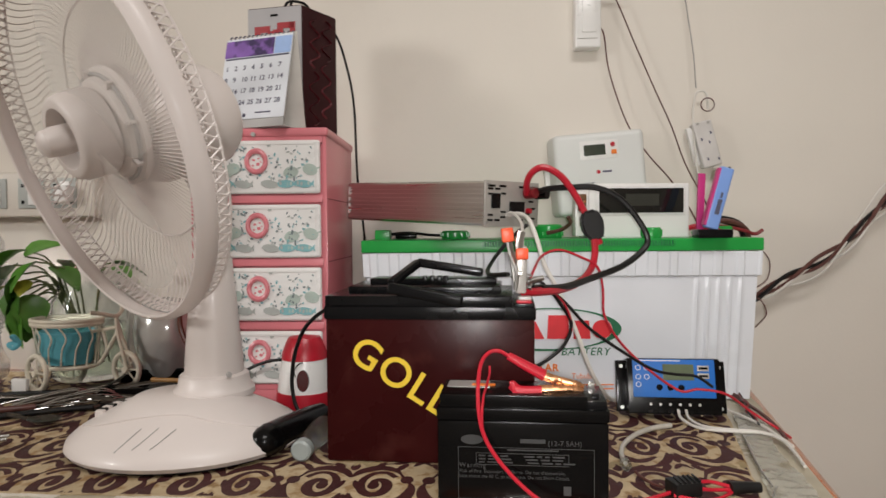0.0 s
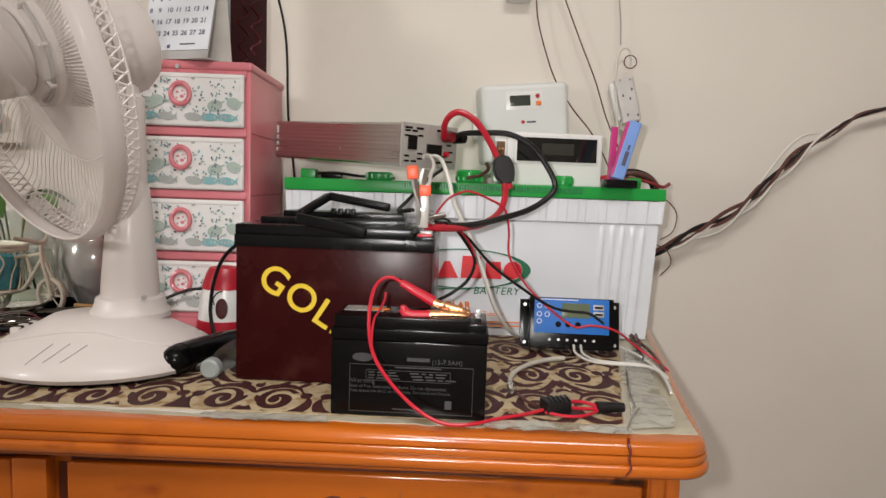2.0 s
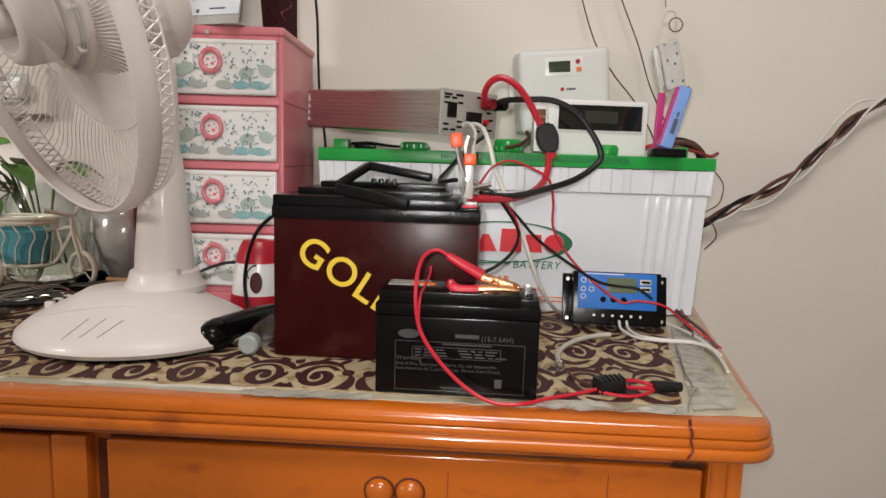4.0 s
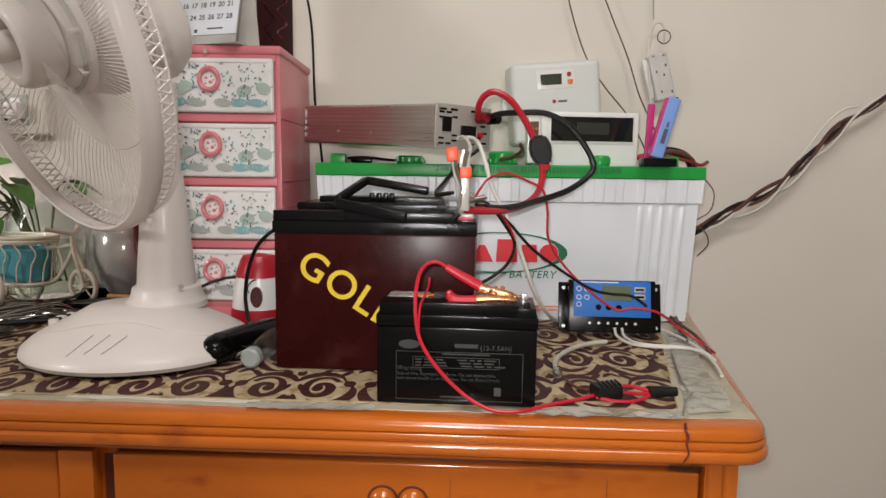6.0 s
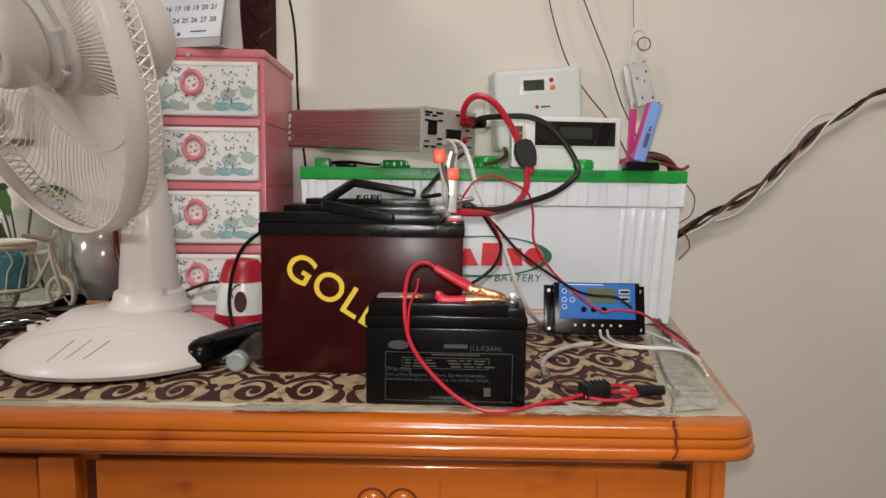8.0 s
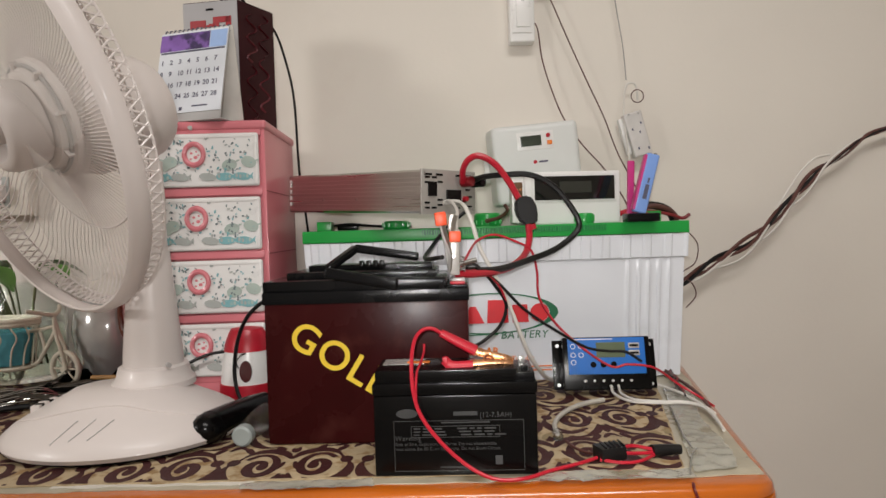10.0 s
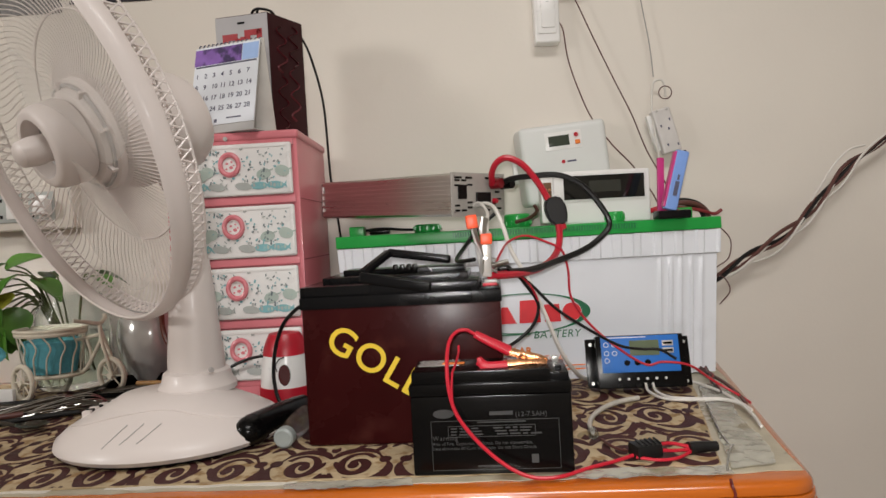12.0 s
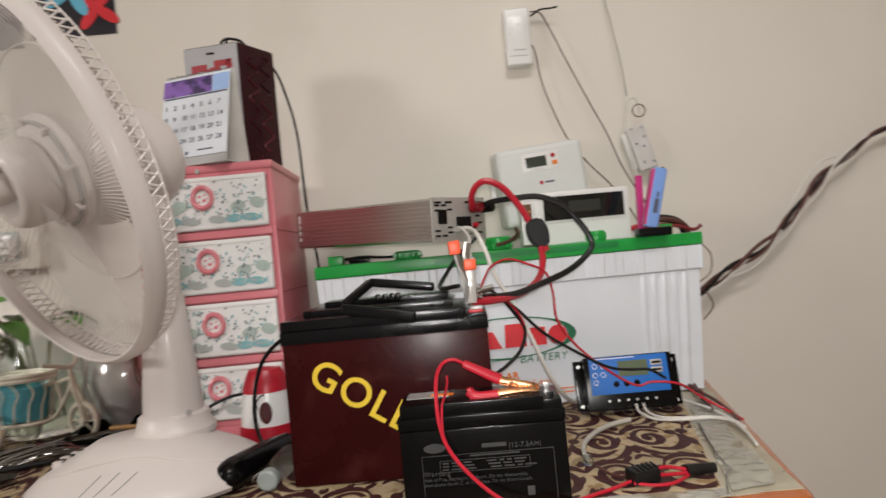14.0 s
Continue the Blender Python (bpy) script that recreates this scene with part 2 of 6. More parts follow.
def tube(pts, r, seg=8, sub=6, bm=None, closed=False, flat=1.0, ends=None):
    """A cable or bar along a smooth line. ends: its radius at the two ends."""
    bm = bm or bmesh.new()
    line = smooth_line(pts, sub) if sub else [Vector(v) for v in pts]
    n, rings = len(line), []
    normal = None
    for k, p in enumerate(line):
        t = (line[min(k + 1, n - 1)] - line[max(k - 1, 0)])
        t = t.normalized() if t.length > 1e-9 else Vector((1, 0, 0))
        if normal is None:
            normal = t.orthogonal().normalized()
        normal = (normal - t * normal.dot(t))
        normal = normal.normalized() if normal.length > 1e-6 else t.orthogonal().normalized()
        side = t.cross(normal)
        rr = r if ends is None else ends[0] + (ends[1] - ends[0]) * k / (n - 1)
        rings.append([bm.verts.new(p + rr * (math.cos(2 * math.pi * j / seg) * normal + flat * math.sin(2 * math.pi * j / seg) * side)) for j in range(seg)])
    for a, b in zip(rings, rings[1:]):
        for j in range(seg):
            bm.faces.new((a[j], a[(j + 1) % seg], b[(j + 1) % seg], b[j]))
    bm.faces.new(rings[0][::-1]), bm.faces.new(rings[-1])
    return bm


def ring(c, R, r, seg=40, rs=8, bm=None, m=None, sx=1.0, sy=1.0):
    """A torus round z at c."""
    bm = bm or bmesh.new()
    m = m or Matrix()
    vs = []
    for k in range(seg):
        a = 2 * math.pi * k / seg
        vs.append([bm.verts.new(m @ (Vector(c) + Vector((sx * (R + r * math.cos(b)) * math.cos(a), sy * (R + r * math.cos(b)) * math.sin(a), r * math.sin(b))))) for b in (2 * math.pi * j / rs for j in range(rs))])
    for k in range(seg):
        for j in range(rs):
            bm.faces.new((vs[k][j], vs[(k + 1) % seg][j], vs[(k + 1) % seg][(j + 1) % rs], vs[k][(j + 1) % rs]))
    return bm


def prism(outline, h, bm=None, m=None):
    """A flat shape (x, y) raised by h."""
    bm = bm or bmesh.new()
    m = m or Matrix()
    lo = [bm.verts.new(m @ Vector((x, y, 0))) for x, y in outline]
    hi = [bm.verts.new(m @ Vector((x, y, h))) for x, y in outline]
    n = len(outline)
    bm.faces.new(hi), bm.faces.new(lo[::-1])
    for k in range(n):
        bm.faces.new((lo[k], lo[(k + 1) % n], hi[(k + 1) % n], hi[k]))
    return bm


def oval(cx, cy, rx, ry, n=14, turn=0.0):
    c, s = math.cos(turn), math.sin(turn)
    return [(cx + rx * math.cos(a) * c - ry * math.sin(a) * s, cy + rx * math.cos(a) * s + ry * math.sin(a) * c) for a in (2 * math.pi * k / n for k in range(n))]


FRONT = Matrix(((1, 0, 0, 0), (0, 0, -1, 0), (0, 1, 0, 0), (0, 0, 0, 1)))  # lays x, y onto a face that looks to -y


def words(text, size, material, parent, name, m, depth=0.0004, shear=0.0, space=1.0, bold=0.0, fine=3):
    cu = bpy.data.curves.new(name, "FONT")
    cu.body, cu.size, cu.extrude, cu.shear, cu.space_character, cu.resolution_u = text, size, depth, shear, space, fine
    cu.offset = bold
    ob = bpy.data.objects.new(name, cu)
    scene.collection.objects.link(ob)
    me = bpy.data.meshes.new_from_object(ob.evaluated_get(bpy.context.evaluated_depsgraph_get()))
    bpy.data.objects.remove(ob)
    me.materials.clear()
    me.materials.append(material)
    o = new(name, me)
    o.parent, o.matrix_basis = parent, m
    return o


# ---- the room ----
WALL_Y = 0.60


def slab(name, lo, hi, material, label, category):
    c, s = [(a + b) / 2 for a, b in zip(lo, hi)], [b - a for a, b in zip(lo, hi)]
    return solo(name, box(c, s, 0), material, label, category, kind="structure")


slab("wall_north", (-2.4, WALL_Y, 0), (2.4, WALL_Y + 0.12, 2.7), M_WALL, "unseen cream plaster wall added for bounce light with faint stains", "wall")
# the other three walls and the ceiling are unseen, added to bounce light
slab("wall_south", (-2.4, -3.32, 0), (2.4, -3.2, 2.7), M_WALL, "unseen cream plaster wall added for bounce light", "wall")
slab("wall_west", (-2.52, -3.32, 0), (-2.4, WALL_Y + 0.12, 2.7), M_WALL, "unseen cream plaster wall added for bounce light", "wall")
slab("wall_east", (2.4, -3.32, 0), (2.52, WALL_Y + 0.12, 2.7), M_WALL, "unseen cream plaster wall added for bounce light", "wall")
slab("floor", (-2.52, -3.32, -0.1), (2.52, WALL_Y + 0.12, 0), M_FLOOR, "grey cement floor", "floor")
slab("ceiling", (-2.52, -3.32, 2.7), (2.52, WALL_Y + 0.12, 2.8), M_CEIL, "unseen white ceiling added for bounce light", "ceiling")


# ---- the cabinet ----
def build_cabinet():
    root = thing("cabinet", pose(0, 0, 0, 0, 0, -2.7), "orange-varnished wooden cabinet with moulded top edge and carved door", "cabinet")
    LEFT, BACK = -1.02, 0.56
    CX, CY, TURN_ = 0.337, 0.0, radians(80)
    n_end = Vector((math.sin(TURN_), -math.cos(TURN_), 0))
    v_end = Vector((math.cos(TURN_), math.sin(TURN_), 0))

    def sweep(prof):
        """A moulding along the front edge and round the corner; prof is (outward, height)."""
        bm = bmesh.new()
        cols = [[Vector((LEFT, -d, z)) for d, z in prof]]
        for x in (-0.6, -0.28, 0.0, 0.2):
            cols.append([Vector((x, -d + 0.0006 * math.sin(9 * x), z + 0.0005 * math.sin(17 * x + 40 * d)) ) for d, z in prof])
        for k in range(9):
            a = TURN_ * k / 8
            cols.append([Vector((CX + d * math.sin(a), CY - d * math.cos(a), z)) for d, z in prof])
        L = (BACK - CY) / v_end.y
        cols.append([Vector((CX, CY, z)) + n_end * d + v_end * L for d, z in prof])
        vs = [[bm.verts.new(p) for p in col] for col in cols]
        for a, b in zip(vs, vs[1:]):
            for j in range(len(prof) - 1):
                bm.faces.new((a[j], b[j], b[j + 1], a[j + 1]))
        return bm

    part("top_moulding", sweep([(d if d < 0.035 else 0.0345 + 0.5 * (d - 0.0345), 0.797 - 0.79 * (0.797 - z)) for d, z in [(0.0, 0.797), (0.022, 0.797), (0.029, 0.7955), (0.033, 0.792), (0.0345, 0.787), (0.0345, 0.7815), (0.0285, 0.7804), (0.0365, 0.7795), (0.0385, 0.7765), (0.0385, 0.7725), (0.0360, 0.7695),
          (0.0310, 0.7693), (0.0395, 0.7680), (0.0420, 0.7650), (0.0425, 0.7600), (0.0410, 0.7560), (0.0380, 0.7540), (0.0, 0.7535)]]), M_WOOD, root, sharp=60)
    slope = v_end.x / v_end.y
    bm = prism([(LEFT, -0.001), (CX, -0.001), (CX + slope * BACK, BACK), (LEFT, BACK)], 0.0225, m=T(0, 0, 0.7745))
    part("top_board", bm, M_WOOD, root)
    # carcass behind the panels
    bm = prism([(LEFT + 0.02, -0.004), (CX + 0.002, -0.004), (CX + 0.002 + slope * BACK, BACK), (LEFT + 0.02, BACK)], 0.7615 - 0.06, m=T(0, 0, 0.06))
    part("carcass", bm, M_WOOD, root)
    part("frieze", box(((LEFT + 0.327) / 2, -0.010, 0.757), (0.327 - LEFT, 0.012, 0.0115), 0.001), M_WOOD, root)
    part("plinth", box(((LEFT + CX) / 2, 0.05, 0.03), (CX - LEFT - 0.04, 0.08, 0.06), 0.003), M_WOOD, root)
    for x0, x1 in ((-1.0, -0.965),):
        part("stile", box(((x0 + x1) / 2, -0.012, 0.4045), (x1 - x0, 0.016, 0.689), 0.002), M_WOOD, root)
    part("stile", box((-0.3030, -0.012, 0.4045), (0.036, 0.016, 0.689), 0.003), M_WOOD, root)
    # fluted corner post
    post = bmesh.new()
    prof = []
    for k in range(41):
        u = k / 40
        flute = 0.0028 * max(0, math.sin(u * math.pi * 4 - 0.3)) if 0.06 < u < 0.94 else 0
        prof.append((0.3130 + 0.0310 * u, -0.0165 - 0.0025 + flute))
    lo = [post.verts.new((x, y, 0.06)) for x, y in prof]
    hi = [post.verts.new((x, y, 0.7622)) for x, y in prof]
    for k in range(40):
        post.faces.new((lo[k], lo[k + 1], hi[k + 1], hi[k]))
    for k in (0, 40):
        x, y = prof[k]
        a, b = post.verts.new((x, 0.03, 0.06)), post.verts.new((x, 0.03, 0.7622))
        post.faces.new((lo[k], hi[k], b, a))
    part("corner_post", post, M_WOOD, root, sharp=50)

    def door(x0, x1, carved):
        """A raised door panel with a bevelled rim."""
        d = part("door", box(((x0 + x1) / 2, -0.0095, 0.4165), (x1 - x0, 0.011, 0.657), 0.0035, 3), M_WOOD, root)
        # solid dark strips stand in for the shade inside the gaps
        part("door_gap_shade", box(((x0 + x1) / 2, -0.0045, 0.7490), (x1 - x0, 0.003, 0.0085), 0), M_WOOD_DK, root, "dark strip painted as shade in the gap above the door")
        part("door_gap_shade", box((x0 - 0.0065, -0.0045, 0.41), (0.013, 0.003, 0.66), 0), M_WOOD_DK, root, "dark strip painted as shade in the gap beside the door")
        if carved:
            cx = 0.0185
            for s in (-1, 1):
                # a thick arm with a slimmer leaf folded inside it, flowing out of a round bud
                line = [(cx + s * 0.0215, -0.0150, 0.7020), (cx + s * 0.0215, -0.0160, 0.6900), (cx + s * 0.0330, -0.0165, 0.6770), (cx + s * 0.0560, -0.0165, 0.6640), (cx + s * 0.0950, -0.016, 0.6490), (cx + s * 0.140, -0.0155, 0.6340), (cx + s * 0.180, -0.0155, 0.6120), (cx + s * 0.205, -0.0155, 0.575), (cx + s * 0.165, -0.0155, 0.535)]
                part("carved_scroll", tube(line, 0.0082, 10, 6, ends=(0.0050, 0.0085)), M_WOOD, d)
                part("carved_scroll", tube([(cx + s * 0.0095, -0.0155, 0.6960), (cx + s * 0.0105, -0.0165, 0.6820), (cx + s * 0.0210, -0.0168, 0.6690), (cx + s * 0.0430, -0.0160, 0.6560), (cx + s * 0.0700, -0.0150, 0.6480)], 0.0060, 9, 6, ends=(0.0085, 0.0020)), M_WOOD, d)
                part("carved_vein", tube([(cx + s * 0.0165, -0.0215, 0.6900), (cx + s * 0.0270, -0.0215, 0.6740), (cx + s * 0.0490, -0.0205, 0.6610), (cx + s * 0.0750, -0.0185, 0.6500)], 0.0012, 6, 5), M_WOOD_DK, d, "dark line between the carved leaves")
                b = bmesh.new()
                bmesh.ops.create_uvsphere(b, u_segments=24, v_segments=14, radius=0.0135, matrix=T(cx + s * 0.0148, -0.0150, 0.7065) @ Matrix.Diagonal((1, 0.72, 1, 1)))
                part("carved_bud", b, M_WOOD, d)
                part("bud_rim", ring((0, 0, 0), 0.0140, 0.0014, 28, 6, m=T(cx + s * 0.0148, -0.0152, 0.7065) @ FRONT), M_WOOD_DK, d, "dark line round the bud")
                part("carved_curl", tube([(cx + s * 0.0290, -0.0175, 0.6930), (cx + s * 0.0225, -0.0195, 0.6970), (cx + s * 0.0185, -0.0195, 0.6900), (cx + s * 0.0225, -0.0190, 0.6850)], 0.0022, 7, 5), M_WOOD, d)
            for x, z, r in ((-0.0095, 0.668, 0.0095), (0.0095, 0.668, 0.0095), (-0.026, 0.657, 0.0090), (0.026, 0.657, 0.0090), (0.000, 0.652, 0.0105), (-0.014, 0.640, 0.0090), (0.014, 0.640, 0.0090), (0.000, 0.627, 0.0085)):
                b = bmesh.new()
                bmesh.ops.create_uvsphere(b, u_segments=14, v_segments=10, radius=r, matrix=T(cx + x, -0.0150, z) @ Matrix.Diagonal((1, 0.7, 1, 1)))
                part("carved_berry", b, M_WOOD, d)
            part("board_joint", box((0.070, -0.0150, 0.41), (0.0006, 0.0012, 0.64), 0), M_WOOD_DK, d)
            part("board_joint", box((0.222, -0.0150, 0.69), (0.0005, 0.0012, 0.09), 0), M_WOOD_DK, d)
        return d

    door(-0.268, 0.3100, True)
    door(-0.955, -0.3245, False)
    # clear tape over the cracked corner
    part("tape", prism([(0.276, 0.7475), (0.309, 0.7455), (0.311, 0.7595), (0.284, 0.7605)], 0.0006, m=T(0, -0.0185, 0) @ FRONT), M_FROST, root, "clear wrinkled tape patch")
    part("tape", prism([(0.14, 0.7395), (0.20, 0.7395), (0.20, 0.760), (0.14, 0.760)], 0.0004, m=T(0, -0.0185, 0) @ FRONT), M_PET, root, "clear tape strip")
    # split with dark red strands
    stain = mat("dark_red_stain", (0.10, 0.006, 0.006), 0.35, var=0.4, scale=200)
    part("crack", tube([(0.2895, -0.026, 0.7972), (0.2880, -0.0335, 0.7945), (0.2895, -0.0362, 0.788), (0.2880, -0.0375, 0.783), (0.2890, -0.0385, 0.778)], 0.0026, 7, 5, ends=(0.0015, 0.0012)), stain, root, "dark red split in the varnish")
    part("crack", tube([(0.2885, -0.0385, 0.7790), (0.2900, -0.0392, 0.7740), (0.2875, -0.0396, 0.7690), (0.2850, -0.036, 0.7640), (0.2820, -0.030, 0.7600)], 0.0009, 6, 5), stain, root, "thin end of the split")
    return root


build_cabinet()


# ---- paper and tablecloth ----
def sheet(outline, z0, h, material, name, label, category):
    bm = prism(outline, h, m=T(0, 0, z0))
    return solo(name, bm, material, label, category)


rnd = random.Random(5)


def ragged(p, q, n, amp):
    p, q = Vector(p), Vector(q)
    side = Vector((-(q - p).y, (q - p).x)).normalized()
    return [tuple(p + (q - p) * k / n + side * rnd.uniform(-amp, amp)) for k in range(n)]


paper = ragged((-1.0, 0.030), (0.348, -0.027), 70, 0.0022) + ragged((0.360, -0.026), (0.479, 0.52), 12, 0.002) + [(0.479, 0.54), (-1.0, 0.58)]
sheet(paper, 0.7972, 0.0010, M_PAPER, "lining_paper", "creased grey-white lining paper on the cabinet top", "paper")
for x0, x1 in ((-0.44, -0.372), (-0.318, -0.112), (-0.94, -0.52)):
    y0, y1 = -0.0425 * x0 + 0.002, -0.0425 * x1 + 0.002
    strip = ragged((x0, y0 - 0.007), (x1, y1 - 0.007), 14, 0.0024) + [(x1, y1 + 0.008), (x0, y0 + 0.008)]
    sheet(strip, 0.7983, 0.0007, M_STRIP, "paper_strip", "torn white paper strip at the cabinet's front edge", "paper")
edge = ragged((-0.98, 0.043), (0.292, -0.012), 60, 0.0022) + ragged((0.292, -0.014), (0.385, 0.33), 16, 0.002) + [(0.41, 0.53), (-0.98, 0.57)]
cloth = sheet(edge, 0.7985, 0.0012, M_CLOTH, "tablecloth", "beige tablecloth printed with dark maroon scrolls", "tablecloth")
CLOTH_Z = 0.7998


def ribbon(line, w0, w1, bm, z):
    """A flat stroke that swells in the middle."""
    n, last = len(line), None
    for k, (x, y) in enumerate(line):
        a, b = line[max(k - 1, 0)], line[min(k + 1, n - 1)]
        t = Vector((b[0] - a[0], b[1] - a[1])).normalized()
        u = k / (n - 1)
        w = w0 + (w1 - w0) * math.sin(math.pi * min(1, u * 1.15)) if u < 0.87 else w0
        pair = [bm.verts.new((x - t.y * w, y + t.x * w, z)), bm.verts.new((x + t.y * w, y - t.x * w, z))]
        if last:
            bm.faces.new((last[0], last[1], pair[1], pair[0]))
        last = pair


pr, tp = bmesh.new(), bmesh.new()
rs = random.Random(11)
LAYER = [0]


def stroke(pts, w0, w1, cx, cy, size, bm=None):
    """A printed stroke of the damask, on a sliver of height of its own."""
    LAYER[0] += 1
    line = [(p.x, p.y) for p in smooth_line([(cx + u * size, cy + v * size * LONG, 0) for u, v in pts], 5)]
    ribbon(line, w0 * size, w1 * size, pr if bm is None else bm, CLOTH_Z + 0.0001 + 0.000003 * (LAYER[0] % 120))


def blot(u, v, ru, rv, turn, cx, cy, size, bm=None):
    LAYER[0] += 1
    z = CLOTH_Z + 0.0001 + 0.000003 * (LAYER[0] % 120)
    bm = pr if bm is None else bm
    bm.faces.new([bm.verts.new((cx + (u + x) * size, cy + (v + y) * size * LONG, z)) for x, y in oval(0, 0, ru, rv, 12, turn)])


def motif(cx, cy, size):
    """A mirrored pair of scrolls with leaves, as the cloth repeats it."""
    for h in (-1, 1):
        spin = []
        for k in range(15):
            t = k / 14
            r, a = 0.16 + 0.84 * t ** 0.9, 0.6 + 2 * math.pi * 1.42 * (1 - t)
            spin.append((h * (0.030 + 0.0215 * r * math.cos(a)), 0.004 + 0.0215 * r * math.sin(a)))
        stroke(spin, 0.0034, 0.0058, cx, cy, size)
        blot(spin[0][0], spin[0][1], 0.0062, 0.0058, 0, cx, cy, size)
        stroke([(0, 0.016), (h * 0.010, 0.026), (h * 0.028, 0.0315), (h * 0.046, 0.027), (h * 0.056, 0.016)], 0.0016, 0.0072, cx, cy, size)
        stroke([(h * 0.020, -0.016), (h * 0.042, -0.0235), (h * 0.060, -0.015), (h * 0.066, 0.000), (h * 0.061, 0.011)], 0.0020, 0.0074, cx, cy, size)
        stroke([(h * 0.004, -0.008), (h * 0.010, -0.021), (h * 0.024, -0.031), (h * 0.042, -0.033)], 0.0014, 0.0056, cx, cy, size)
        blot(h * 0.060, 0.012, 0.0070, 0.0058, 0, cx, cy, size)
        blot(h * 0.0085, 0.0045, 0.0032, 0.0075, h * 0.5, cx, cy, size)
        blot(h * 0.047, -0.035, 0.0075, 0.0034, -h * 0.5, cx, cy, size)
        blot(h * 0.052, 0.033, 0.0080, 0.0036, h * 0.7, cx, cy, size)
        blot(h * 0.018, 0.037, 0.0080, 0.0030, h * 0.3, cx, cy, size, tp)
        blot(h * 0.066, -0.030, 0.0070, 0.0032, h * 0.9, cx, cy, size, tp)
    blot(0, -0.018, 0.0048, 0.0085, 0, cx, cy, size)
    blot(0, 0.033, 0.0055, 0.0060, 0, cx, cy, size)
    stroke([(-0.010, -0.037), (0.0, -0.030), (0.010, -0.037)], 0.0014, 0.0042, cx, cy, size)


LONG = 1.75
row = 0
y = 0.035
while y < 0.52:
    x = -1.06 + (row % 2) * 0.069
    while x < 0.50:
        motif(x + rs.uniform(-0.003, 0.003), y + rs.uniform(-0.003, 0.003), rs.uniform(0.97, 1.03))
        x += 0.138
    y += 0.121
    row += 1
for bm_ in (pr, tp):
    for co, no in (((0, -0.0016 + 0.0055, 0), (-0.0425, -1, 0)), ((0.2935, 0.0, 0), (1, -0.27, 0)), ((-0.975, 0, 0), (-1, 0, 0)), ((0, 0.525, 0), (0, 1, 0))):
        bmesh.ops.bisect_plane(bm_, geom=list(bm_.verts) + list(bm_.edges) + list(bm_.faces), plane_co=co, plane_no=no, clear_outer=True)
p1 = part("scroll_print", pr, M_SCROLL, cloth, "dark maroon printed scrolls")
tagged(p1, kind="stuff")
tagged(part("leaf_print", tp, M_TAUPE, cloth, "olive printed leaves"), kind="stuff")


def crumpled(name, edge_a, edge_b, nu, nv, lift, label):
    """A thin crumpled sheet between two edges, each a function of 0..1."""
    bm = bmesh.new()
    tops = []
    for i in range(nu + 1):
        col = []
        for j in range(nv + 1):
            a, b = Vector(edge_a(i / nu)), Vector(edge_b(i / nu))
            p = a + (b - a) * (j / nv)
            torn = 0.0035 * noise.noise(Vector((p.x * 90, p.y * 90, 3.0))) * (1 if j in (0, nv) or i in (0, nu) else 0.3)
            fold = abs(noise.noise(Vector((p.x * 46, p.y * 46, 0.0)))) + 0.5 * abs(noise.noise(Vector((p.x * 120, p.y * 120, 7.0))))
            col.append(bm.verts.new((p.x + torn, p.y + torn, 0.8001 + lift * fold)))
        tops.append(col)
    lows = [[bm.verts.new(v.co - Vector((0, 0, 0.0004))) for v in col] for col in tops]
    for g, flip in ((tops, False), (lows, True)):
        for a, b in zip(g, g[1:]):
            for j in range(nv):
                q = (a[j], b[j], b[j + 1], a[j + 1])
                bm.faces.new(q[::-1] if flip else q)
    return solo(name, bm, M_FILM, label, "film", sharp=25)


crumpled("plastic_film", lambda t: (0.298 + 0.27 * 0.32 * t, -0.020 + 0.32 * t), lambda t: (0.343 + 0.225 * 0.32 * t + 0.004 * math.sin(9 * t), -0.012 + 0.31 * t), 90, 16, 0.0030, "crumpled torn clear film beside the tablecloth")
crumpled("plastic_film", lambda t: (0.150 + 0.145 * t, -0.0285 - 0.005 * t), lambda t: (0.150 + 0.145 * t, -0.008 - 0.003 * t), 60, 8, 0.0030, "crumpled torn clear film at the cabinet's front edge")
crumpled("plastic_film", lambda t: (-0.130 + 0.125 * t, -0.018 - 0.003 * t), lambda t: (-0.130 + 0.125 * t, -0.0005 - 0.004 * t), 50, 7, 0.0022, "crumpled torn clear film at the cabinet's front edge")


